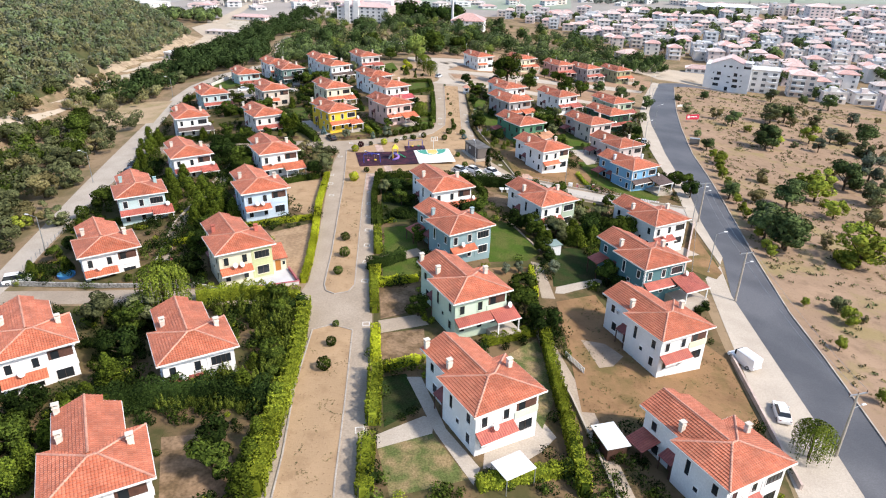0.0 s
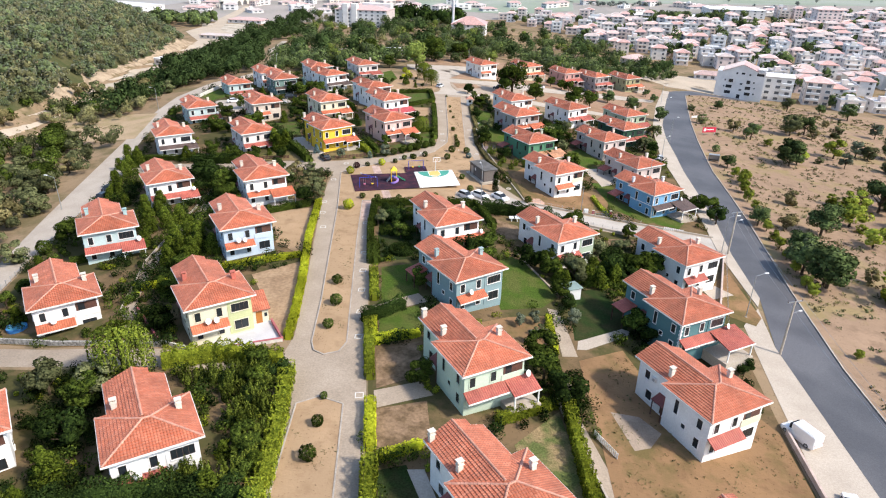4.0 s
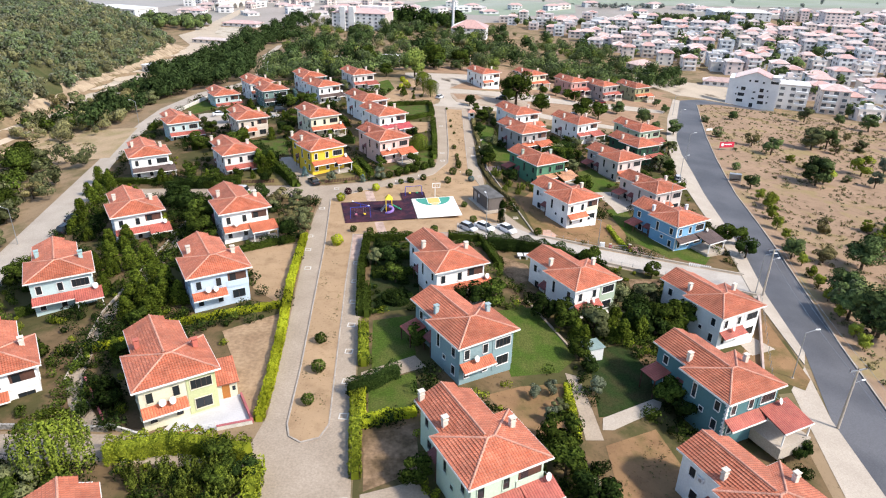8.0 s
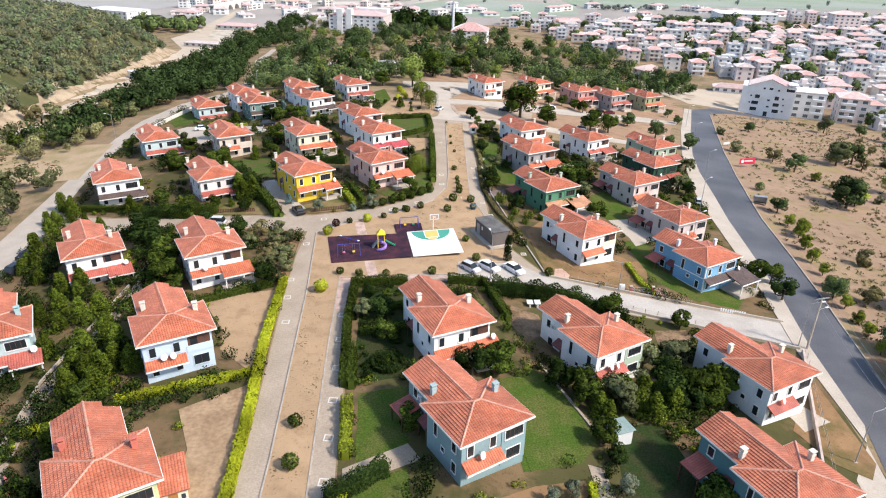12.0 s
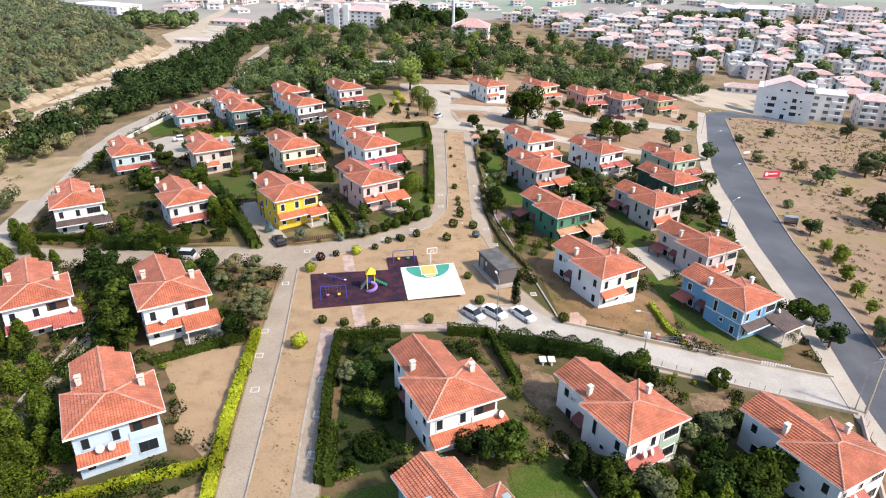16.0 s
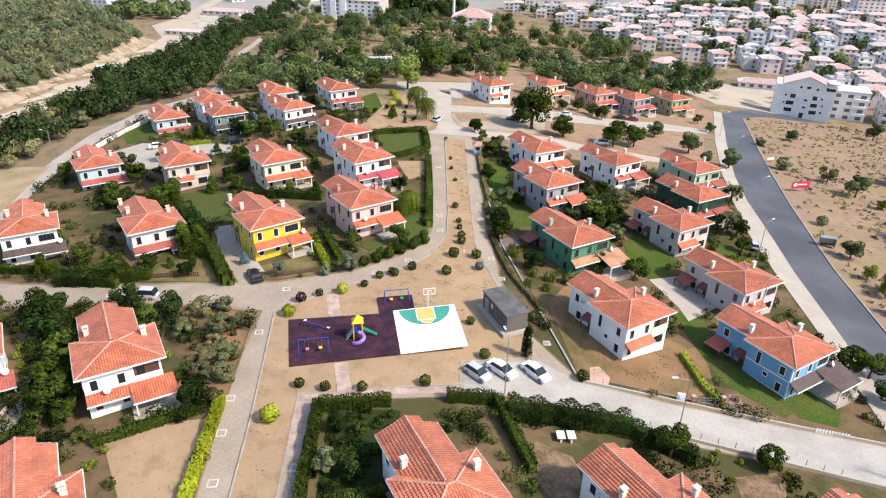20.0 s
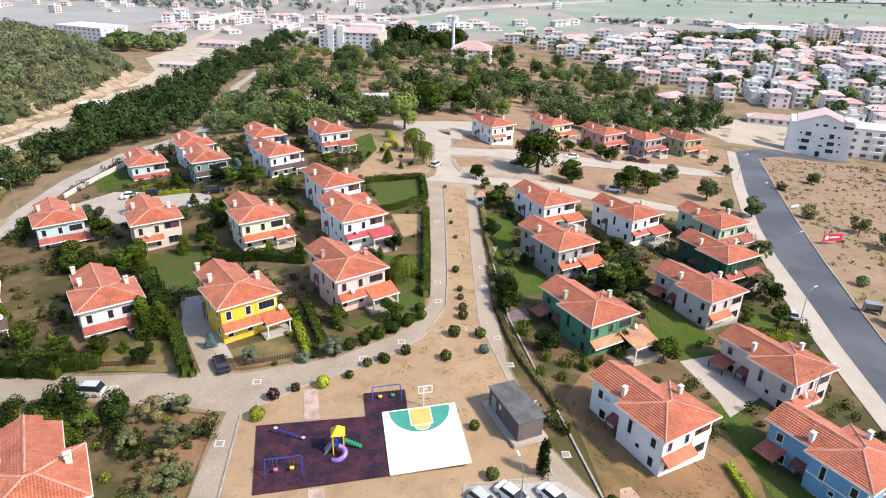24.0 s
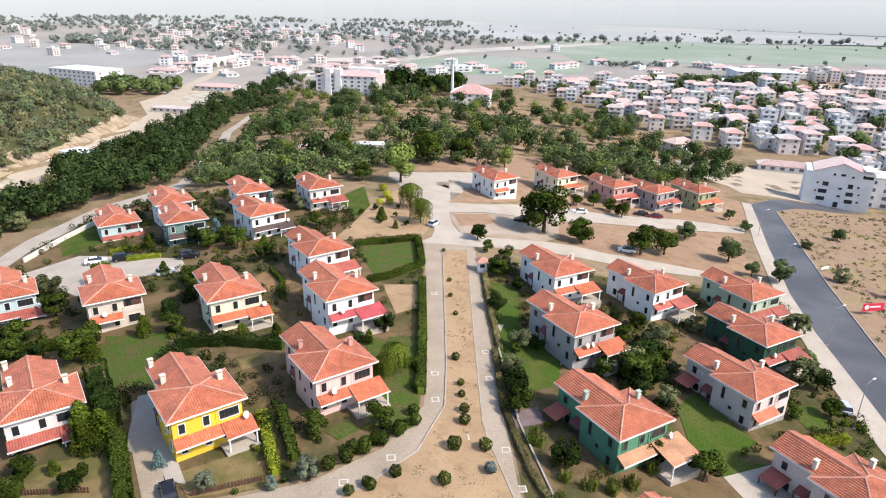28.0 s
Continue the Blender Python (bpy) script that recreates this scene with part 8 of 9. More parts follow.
drape("drive", [(55.0, 39.6), (55.2, 41), (57.2, 42.8), (59.3, 43.4), (58.7, 39.3)], 0.07, mat("brick_red_pavers", (0.30, 0.19, 0.16), 0.9, 0.15, 3), label="dull red paved drive", category="drive")
drape("drive", [(38.2, 42.6), (38.9, 45.7), (40.3, 46.2), (41.3, 43.9), (40.6, 42.0)], 0.09, mat("salmon_pavers", (0.52, 0.34, 0.26), 0.9, 0.12, 3), label="salmon paved corner beside the street", category="drive")
for line in ([(33.2, -24), (32.4, -30), (35.2, -46), (37.2, -66)], BACK_LANE):
    drape("lane", band(line, -1.0, 1.0), 0.035, PAVERS, label="narrow paved back lane", category="lane")

# dark red copings on the terrace walls, a small gate and the annex of the cream villa
for a, b in (((-15.9, -20.3), (-10.9, -18.9)), ((-9.4, -18.5), (-5.6, -17.3))):
    c = Vector(a).lerp(Vector(b), 0.5)
    tagged(part("coping", box_bm(-math.dist(a, b) / 2, -0.17, 0.56, math.dist(a, b) / 2, 0.17, 0.63, bevel=0.01), REDWALL, at=frame_at(c.x, c.y, math.degrees(math.atan2(b[1] - a[1], b[0] - a[0])))), "dark red coping on a low terrace wall", "coping", "", "structure")
gate = tagged(empty("garden_gate", frame_at(-10.15, -18.7, 16)), "white wrought iron gate in a terrace wall", "gate")
for sx in (-0.7, 0.7):
    part("post", box_bm(sx - 0.06, -0.06, -0.1, sx + 0.06, 0.06, 1.2, bevel=0.01), FRAME_WHITE, gate)
for k in range(7):
    part("bar", shared("gate_bar", lambda: box_bm(-0.02, -0.02, 0.1, 0.02, 0.02, 1.1)), FRAME_WHITE, gate, at=pose(-0.54 + 0.18 * k, 0, 0))
for z in (0.12, 1.05):
    part("rail", box_bm(-0.64, -0.025, z, 0.64, 0.025, z + 0.05), FRAME_WHITE, gate)
annex = tagged(empty("annex", frame_at(-10.9, -13.1, 24)), "small cream annex with a tiled roof and orange door", "annex")
part("body", box_bm(0, 0, -0.5, 2.5, 4.4, 2.35), paint("cream", PAINTS["cream"]), annex)
part("roof", add_roof_plane(bmesh.new(), [(-0.1, -0.4, 2.35), (2.8, -0.4, 2.35), (2.8, 4.6, 3.0), (-0.1, 4.6, 3.0)], 0.33, 0.04, 0.1), TILE, annex)
part("door", box_bm(0.7, -0.05, 0.05, 1.6, 0.02, 2.0, bevel=0.01), mat("orange_door", (0.42, 0.16, 0.03), 0.5, 0.1), annex)
part("window", box_bm(1.9, -0.04, 1.0, 2.3, 0.02, 1.6), GLASS, annex)

# ---- round beds of the clipped garden ----
for r_, h_ in ((2.1, 0.7), (1.15, 0.8)):
    hedge("dark", 0.7, h_, *[(10.0 + r_ * math.cos(a), 12.4 + r_ * math.sin(a)) for a in [math.pi * k / 6 for k in range(12)]])
plant("ball", 10.0, 12.4, 0.9)
hedge("green", 1.0, 1.0, (5.6, 19.6), (13.0, 21.8))
hedge("green", 1.0, 1.0, (5.0, 26.2), (12.6, 27.6))


# ---- the town on the plain, the woods and the far fields ----
TOWNWALLS = [paint("town_" + n, c) for n, c in (("white", (0.70, 0.69, 0.68)), ("cream", (0.64, 0.60, 0.55)), ("pinkish", (0.68, 0.57, 0.54)), ("grey", (0.60, 0.61, 0.62)), ("peach", (0.68, 0.59, 0.53)))]
# roof colour paled towards pink, with haze painted in
TOWNROOF = mat("town_roof", (0.53, 0.31, 0.26), 0.8, 0.2, 3, 0.3, rnd=0.2)
TOWNROOF_OLD = mat("old_town_roof", (0.47, 0.36, 0.32), 0.85, 0.2, 3, 0.3)
TOWNROOF_RED = mat("new_town_roof", (0.50, 0.22, 0.17), 0.8, 0.2, 3, 0.3)
TERRACE = mat("town_terrace", (0.53, 0.49, 0.46), 0.9, 0.12, 2)
TERRACE_GREY = mat("town_terrace_grey", (0.45, 0.45, 0.46), 0.9, 0.12, 2)


def block_roof(w, d, h, rise):
    """A hipped roof with its overhang, over a block of that size."""
    bm, o = bmesh.new(), 0.6
    r = min(w, d) / 2 * 0.9
    a = [bm.verts.new(p) for p in ((-w / 2 - o, -d / 2 - o, h), (w / 2 + o, -d / 2 - o, h), (w / 2 + o, d / 2 + o, h), (-w / 2 - o, d / 2 + o, h))]
    b = [bm.verts.new((v.co.x, v.co.y, h - 0.25)) for v in a]
    if w >= d:
        p, q = bm.verts.new((-w / 2 + r, 0, h + rise)), bm.verts.new((w / 2 - r, 0, h + rise))
        tops = ((a[0], a[1], q, p), (a[1], a[2], q), (a[2], a[3], p, q), (a[3], a[0], p))
    else:
        p, q = bm.verts.new((0, -d / 2 + r, h + rise)), bm.verts.new((0, d / 2 - r, h + rise))
        tops = ((a[0], a[1], p), (a[1], a[2], q, p), (a[2], a[3], q), (a[3], a[0], p, q))
    for t in tops:
        bm.faces.new(t)
    bm.faces.new(b[::-1])
    for k in range(4):
        bm.faces.new((b[k], b[(k + 1) % 4], a[(k + 1) % 4], a[k]))
    return bm


def flat_roof(w, d, h):
    """A roof terrace behind a low parapet."""
    bm, o = bmesh.new(), 0.15
    add_box(bm, -w / 2, -d / 2, h - 0.2, w / 2, d / 2, h + 0.1)
    for a in ((-w / 2 - o, -d / 2 - o, w / 2 + o, -d / 2 + o), (-w / 2 - o, d / 2 - o, w / 2 + o, d / 2 + o), (-w / 2 - o, -d / 2 + o, -w / 2 + o, d / 2 - o), (w / 2 - o, -d / 2 + o, w / 2 + o, d / 2 - o)):
        add_box(bm, a[0], a[1], h - 0.2, a[2], a[3], h + 0.8)
    return bm


def town_house(x, y, turn, w, d, floors, k, parts=True):
    h = floors * 2.9
    t = tagged(empty("town_house", pose(x, y, ground_z(x, y), 0, 0, turn)), ("white", "cream", "pinkish", "grey", "peach")[k % 5] + f" town house of {('two', 'three', 'four', 'five')[floors - 2]} storeys " + ("with a flat roof terrace" if k % 4 == 3 else "with a reddish roof"), "house", "houses of the town")
    part("wall", shared(f"town_wall_{w}_{d}_{floors}", lambda: box_bm(-w / 2, -d / 2, -3, w / 2, d / 2, h)), TOWNWALLS[k % 5], t)
    part("roof", shared(f"town_roof_{w}_{d}_{floors}_{k % 4 == 3}", lambda: flat_roof(w, d, h) if k % 4 == 3 else block_roof(w, d, h, 1.9)), TERRACE if k % 4 == 3 else (TOWNROOF, TOWNROOF_OLD, TOWNROOF_RED)[k % 3], t)
    if k % 4 == 3:
        part("stair_head", shared(f"stair_head_{floors}", lambda: box_bm(-1.6, -1.4, h, 1.6, 1.6, h + 2.4)), TOWNWALLS[(k + 2) % 5], t)
    for f in range(floors):
        for s in (-0.27, 0.27):
            part("window", shared("town_window", lambda: box_bm(-0.7, -0.06, 0, 0.7, 0.02, 1.4)), TOWNGLASS, t, at=pose(s * w, -d / 2, f * 2.9 + 1.0))
        part("window", shared("town_window", lambda: box_bm(-0.7, -0.06, 0, 0.7, 0.02, 1.4)), TOWNGLASS, t, at=pose(-w / 2, 0, f * 2.9 + 1.0, 0, 0, -90))
        if f and k % 2:
            part("balcony", shared(f"town_balcony_{w}", lambda: box_bm(-w * 0.42, -1.1, 0, w * 0.42, 0, 0.95, bevel=0.03)), TOWNWALLS[(k + 1) % 5], t, at=pose(0, -d / 2, f * 2.9 - 0.05))


def big_block(name, x, y, turn, w, d, floors, cols, wall, roof, label, category="building", rise=2.6, sides=2, gable=False, base=-3.0):
    h = floors * 3.1
    t = tagged(empty(name, pose(x, y, ground_z(x, y), 0, 0, turn)), label, category)
    part("wall", box_bm(-w / 2, -d / 2, base, w / 2, d / 2, h), wall, t)
    if gable:
        bm = bmesh.new()
        vs = [bm.verts.new(p) for p in ((-w / 2, -d / 2, h), (w / 2, -d / 2, h), (0, -d / 2, h + rise), (-w / 2, d / 2, h), (w / 2, d / 2, h), (0, d / 2, h + rise))]
        for f in ((0, 1, 2), (5, 4, 3), (0, 2, 5, 3), (1, 4, 5, 2), (0, 3, 4, 1)):
            bm.faces.new([vs[k] for k in f])
        part("gable", bm, wall, t)
        for sx in (-1, 1):
            bm = bmesh.new()
            add_roof_plane(bm, [(sx * (w / 2 + 0.7), -d / 2 - 0.5, h - 0.15), (sx * (w / 2 + 0.7), d / 2 + 0.5, h - 0.15), (0, d / 2 + 0.5, h + rise + 0.1), (0, -d / 2 - 0.5, h + rise + 0.1)], 0.5, 0.03, 0.15)
            part("roof", bm, roof, t)
    else:
        part("roof", block_roof(w, d, h, rise) if rise else box_bm(-w / 2 - 0.3, -d / 2 - 0.3, h, w / 2 + 0.3, d / 2 + 0.3, h + 0.7), roof, t)
    ww = min(2.2, w / cols * 0.5)
    for f in range(floors):
        for c in range(cols):
            part("window", shared(f"big_window_{ww:.2f}", lambda: window_frame(ww, 1.5)), FRAME_WHITE, t, at=pose((c + 0.5) / cols * w - w / 2, -d / 2, f * 3.1 + 1.0))
            part("pane", shared(f"big_pane_{ww:.2f}", lambda: box_bm(-ww / 2, -0.03, 0, ww / 2, 0.01, 1.5)), TOWNGLASS, t, at=pose((c + 0.5) / cols * w - w / 2, -d / 2, f * 3.1 + 1.0))
        for c in range(sides):
            part("window", shared("side_pane", lambda: box_bm(-0.8, -0.05, 0, 0.8, 0.02, 1.4)), TOWNGLASS, t, at=pose(w / 2, (c + 0.5) / sides * d - d / 2, f * 3.1 + 1.0, 0, 0, 90))
            part("window", SHARED["side_pane"], TOWNGLASS, t, at=pose(-w / 2, (c + 0.5) / sides * d - d / 2, f * 3.1 + 1.0, 0, 0, -90))
    return t


def gable_flats():
    """The white block of flats by the field: a gabled front with paired windows, a roof terrace cut into one side."""
    w, d, h, rise = 23.4, 15.0, 14.6, 4.0
    t = tagged(empty("apartment_block", pose(181.9, 258.5, -24.2, 0, 0, -26.7)), "white four-storey apartment block with a low gabled red roof", "building")
    part("wall", box_bm(-w / 2, -d / 2, -4, w / 2, d / 2, h), TOWNWALLS[0], t)
    for y0 in (-d / 2, d / 2 - 0.3):
        bm = bmesh.new()
        f = bm.faces.new([bm.verts.new(p) for p in ((-w / 2 + 2.6, y0, h), (w / 2 - 1.2, y0, h), (0.4, y0, h + rise))])
        r = bmesh.ops.extrude_face_region(bm, geom=[f])
        bmesh.ops.translate(bm, vec=(0, 0.3, 0), verts=[v for v in r["geom"] if isinstance(v, bmesh.types.BMVert)])
        part("gable", bm, TOWNWALLS[0], t)
    for x0, x1 in ((-w / 2 + 2.4, 0.4), (w / 2 - 3.6, 0.4)):
        z0 = h + rise * (1 - abs(x0 - 0.4) / (w / 2 - 1.6))
        bm = bmesh.new()
        add_roof_plane(bm, [(x0, -d / 2 - 0.4, max(h, z0) + 0.1), (x0, d / 2 + 0.4, max(h, z0) + 0.1), (x1, d / 2 + 0.4, h + rise + 0.1), (x1, -d / 2 - 0.4, h + rise + 0.1)], 0.5, 0.03, 0.15)
        part("roof", bm, TOWNROOF_RED, t)
    part("parapet", box_bm(w / 2 - 3.4, -d / 2 - 0.1, h, w / 2 + 0.1, d / 2, h + 1.0, bevel=0.05), TOWNWALLS[0], t)
    part("awning", box_bm(w / 2 - 3.6, -d / 2 - 0.9, h + 1.9, w / 2 + 0.6, -1, h + 2.1), TERRACE, t)
    for u, z, ww, hh in ((-5.2, 3.2, 3.0, 1.6), (-5.0, 6.2, 3.0, 1.6), (-4.4, 9.2, 2.1, 1.7), (4.6, 3.0, 2.8, 1.6), (4.4, 6.0, 2.6, 1.6), (4.2, 9.0, 1.8, 1.8), (0.5, 1.0, 1.7, 2.2), (0.9, 5.2, 1.3, 0.8), (0.9, 8.3, 1.3, 0.8), (1.0, 13.6, 1.7, 1.0), (-7.2, 9.8, 0.8, 0.8), (6.9, 9.4, 0.8, 0.8), (7.6, 3.6, 0.9, 0.8), (-2.0, 13.6, 0.9, 0.9), (4.4, 13.2, 0.9, 0.9), (7.6, 6.6, 0.7, 0.7), (-7.4, 6.6, 0.7, 0.7), (9.4, 13.4, 3.6, 1.5)):
        win = part("window", shared(f"flat_window_{ww}_{hh}", lambda: window_frame(ww, hh)), FRAME_WHITE, t, at=pose(u, -d / 2, z))
        part("pane", shared(f"flat_pane_{ww}_{hh}", lambda: box_bm(-ww / 2, -0.03, 0, ww / 2, 0.01, hh)), GLASS, win)
    for f in range(4):
        for v in (-4.5, 0.5, 5.0):
            win = part("window", shared("flat_side", lambda: window_frame(1.6, 1.5)), FRAME_WHITE, t, at=pose(w / 2, v, f * 3.1 + 1.6, 0, 0, 90))
            part("pane", shared("flat_side_pane", lambda: box_bm(-0.8, -0.03, 0, 0.8, 0.01, 1.5)), GLASS, win)


gable_flats()
near = big_block("apartment_block", 204.6, 262.5, -24, 15, 14, 4, 3, TOWNWALLS[0], TERRACE, "white apartment block with stacked balconies", rise=0, base=-6)
for f in range(1, 4):
    part("balcony", box_bm(1.6, -8.4, f * 3.1 - 0.1, 6.8, -7.0, f * 3.1 + 0.95, bevel=0.05), TOWNWALLS[0], near)
near = big_block("apartment_block", 222, 254, -22, 13, 13, 4, 3, TOWNWALLS[4], TOWNROOF, "peach apartment block with a red roof", rise=2.4, base=-6)
for f in range(1, 4):
    part("balcony", box_bm(-5.6, -7.9, f * 3.1 - 0.1, 0.6, -6.5, f * 3.1 + 0.95, bevel=0.05), TOWNWALLS[0], near)
big_block("school_building", -277, 592, -25, 56, 28, 4, 10, TOWNWALLS[0], TERRACE, "long white school building with rows of windows", rise=0, sides=3)
tall = big_block("apartment_block", -46, 556, -13.5, 50, 26, 5, 9, TOWNWALLS[0], TOWNROOF_RED, "long white apartment block with a red roof and two stair towers", rise=3.0, sides=3)
for u in (-14.5, -6.0):
    part("stair_tower", box_bm(u - 2.6, -14.2, -3, u + 2.6, -8, 20.5, bevel=0.1), TOWNWALLS[0], tall)
part("end_wall", box_bm(25.0, -12.8, -3, 25.3, 12.8, 15.2), TOWNROOF_OLD, tall, "reddish end wall")
part("roof_terrace", box_bm(-4, 4, 15.5, 24, 12.6, 20), TOWNWALLS[0], tall, "white setback storey")
# mosque simplified to a hipped block; the slender tower below is its minaret
big_block("mosque", 50, 508, -10, 29, 25, 3, 5, TOWNWALLS[0], TOWNROOF_RED, "large white mosque with a broad red hipped roof", rise=5.5)
big_block("warehouse", 246, 664, 4, 46, 22, 2, 6, TOWNWALLS[0], mat("white_sheet_roof", (0.80, 0.80, 0.80), 0.5, 0.05), "long white warehouse with a sheet roof", rise=1.6)
big_block("warehouse", 372, 716, -8, 62, 40, 3, 8, TOWNWALLS[3], MATS["white_sheet_roof"], "big grey hall with a white roof", rise=2.0)
big_block("warehouse", 300, 652, -6, 34, 14, 2, 6, TOWNWALLS[0], MATS["white_sheet_roof"], "low white hall beside the town", rise=1.4)
big_block("office_block", 428, 618, -10, 24, 20, 6, 5, TOWNWALLS[2], TOWNROOF, "six-storey pinkish block with a red roof", rise=3.0)
big_block("bungalow", 196, 322, -20, 26, 9, 1, 6, TOWNWALLS[0], TOWNROOF, "long low white house with a red roof", rise=2.0)
big_block("house_in_wood", 152, 352, 25, 15, 11, 2, 3, TOWNWALLS[0], TOWNROOF, "white house with a red roof among trees", rise=2.4)
big_block("cabin", -6, 254, 6, 13, 6, 1, 4, TOWNWALLS[0], TERRACE, "low white cabin with a flat pale roof", rise=0)
big_block("cabin", -27, 252, 10, 8, 5, 1, 2, TOWNWALLS[3], TOWNROOF, "small grey cabin in the wood", rise=1.2)
big_block("long_shed", -152, 458, -14, 36, 9, 1, 7, TOWNWALLS[1], TOWNROOF_OLD, "long low shed with a pale roof beside a dusty lot", rise=1.2)
big_block("factory", -160, 572, -12, 34, 16, 1, 6, TOWNWALLS[0], TOWNROOF_RED, "low reddish factory hall", rise=2.0)
big_block("valley_shed", -128, 282, -30, 20, 9, 1, 4, TOWNWALLS[3], MATS["white_sheet_roof"], "low shed with a pale sheet roof by the valley road", rise=0)
tower2 = tagged(empty("slender_tower", pose(36, 530, ground_z(36, 530))), "slender grey stone tower with a pointed top", "tower")
part("shaft", tube_bm((0, 0, -2), (0, 0, 27), 1.2, 1.0, n=12), TOWNWALLS[3], tower2)
part("spire", tube_bm((0, 0, 27), (0, 0, 33), 1.2, 0.05, n=12), METAL, tower2)
bridge = tagged(empty("arched_bridge", pose(-211, 738, ground_z(-211, 738), 0, 0, 78)), "old pale stone bridge with round arches", "bridge")
part("deck", box_bm(-44, -3.2, 7.0, 44, 3.2, 8.6, bevel=0.2), PALE, bridge)
for k in range(6):
    bm, c = bmesh.new(), -37.5 + 15 * k
    rim = [(c - 7.5, -1)] + [(c - 5.4 * math.cos(math.pi * j / 10), 0.6 + 5.0 * math.sin(math.pi * j / 10)) for j in range(11)] + [(c + 7.5, -1)]
    for (ua, za), (ub, zb) in zip(rim, rim[1:]):
        for side in (-2.9, 2.9):
            bm.faces.new([bm.verts.new(p) for p in ((ua, side, za), (ub, side, zb), (ub, side, 7.0), (ua, side, 7.0))] if abs(ua - ub) > 1e-6 else [bm.verts.new(p) for p in ((ua, side, za), (ub, side, zb), (ub + 0.01, side, 7.0))])
        bm.faces.new([bm.verts.new(p) for p in ((ua, -2.9, za), (ub, -2.9, zb), (ub, 2.9, zb), (ua, 2.9, za))])
    part("arch", bm, PALE, bridge)

TOWN = [(85, 650), (128, 560), (150, 470), (163, 412), (190, 375), (224, 345), (226, 300), (214, 266), (228, 224), (262, 198), (360, 250), (470, 380), (640, 560), (660, 780), (430, 720), (240, 652)]
rng = random.Random(21)
spots = []
for j in range(38):
    for i in range(37):
        x = 80 + 16.5 * i + rng.uniform(-2.5, 2.5) + 4 * (j % 2)
        y = 215 + 17.5 * j + rng.uniform(-2.5, 2.5) - 0.12 * (x - 110) + (4 if j % 3 == 0 else 0)
        if in_poly(x, y, TOWN) and rng.random() < 0.80 and not (225 < x < 425 and 630 < y < 745) and math.hypot(x - 196, y - 328) > 22 and math.hypot(x - 206, y - 262) > 20:
            spots.append((x, y, rng.choice((-12, -12, -8, 78, -16)), rng.choice((9, 10.5, 12)), rng.choice((9, 11)), rng.choice((2, 2, 3, 3, 4)), rng.randrange(60)))
spots.sort(key=lambda s: math.hypot(s[0] - 17, s[1]))
for s in spots[:64]:
    town_house(*s)


def joined_town(name, todo, label):
    """The houses further off, joined: walls, roofs and window rows in one mesh with their own materials."""
    vs, fs, ms = [], [], []

    def quad(pts, m):
        b = len(vs)
        vs.extend(pts)
        fs.append(tuple(range(b, b + len(pts))))
        ms.append(m)

    for x, y, turn, w, d, floors, k in todo:
        m4 = pose(x, y, ground_z(x, y), 0, 0, turn)
        h = floors * 2.9

        def at(a, b, c):
            return tuple(m4 @ Vector((a, b, c)))

        c4 = [(-w / 2, -d / 2), (w / 2, -d / 2), (w / 2, d / 2), (-w / 2, d / 2)]
        for e in range(4):
            (ax, ay), (bx, by) = c4[e], c4[(e + 1) % 4]
            quad([at(ax, ay, -3), at(bx, by, -3), at(bx, by, h), at(ax, ay, h)], k % 5)
            nx, ny = (by - ay) / math.hypot(bx - ax, by - ay) * 0.06, -(bx - ax) / math.hypot(bx - ax, by - ay) * 0.06
            for f in range(floors):
                for u in (0.2, 0.58):
                    p = [(ax + (bx - ax) * q + nx, ay + (by - ay) * q + ny) for q in (u, u + 0.2)]
                    quad([at(*p[0], f * 2.9 + 1), at(*p[1], f * 2.9 + 1), at(*p[1], f * 2.9 + 2.4), at(*p[0], f * 2.9 + 2.4)], 6)
        o = 0.5 if k % 4 != 3 else 0.15
        q4 = [(-w / 2 - o, -d / 2 - o), (w / 2 + o, -d / 2 - o), (w / 2 + o, d / 2 + o), (-w / 2 - o, d / 2 + o)]
        if k % 4 == 3:
            quad([at(*p, h + 0.1) for p in q4], 9 if k % 8 == 3 else 8)
            for e in range(4):
                quad([at(*q4[e], h), at(*q4[(e + 1) % 4], h), at(*q4[(e + 1) % 4], h + 0.8), at(*q4[e], h + 0.8)], k % 5)
            if k % 3:
                r4 = [(-1.8, -1.5), (1.8, -1.5), (1.8, 1.5), (-1.8, 1.5)]
                for e in range(4):
                    quad([at(*r4[e], h), at(*r4[(e + 1) % 4], h), at(*r4[(e + 1) % 4], h + 2.4), at(*r4[e], h + 2.4)], (k + 1) % 5)
                quad([at(*p, h + 2.4) for p in r4], 8)
        else:
            roof, a_ = (5, 7, 10)[k % 3], w / 2 * 0.45
            top, end = at(-a_, 0, h + 2.0), at(a_, 0, h + 2.0)
            c_ = [at(*p, h) for p in q4]
            for f_ in ([c_[0], c_[1], end, top], [c_[1], c_[2], end], [c_[2], c_[3], top, end], [c_[3], c_[0], top]):
                quad(f_, roof)
        quad([at(*p, h - 0.1) for p in q4[::-1]], k % 5)
        if k % 2 and floors > 1:
            for f in range(1, floors):
                b4 = [(-w * 0.4, -d / 2 - 1.1), (w * 0.4, -d / 2 - 1.1), (w * 0.4, -d / 2), (-w * 0.4, -d / 2)]
                for e in (0, 1, 3):
                    quad([at(*b4[e], f * 2.9), at(*b4[(e + 1) % 4], f * 2.9), at(*b4[(e + 1) % 4], f * 2.9 + 0.9), at(*b4[e], f * 2.9 + 0.9)], (k + 2) % 5)
                quad([at(*p, f * 2.9) for p in b4], (k + 2) % 5)
    me = mesh_of(name, vs, fs)
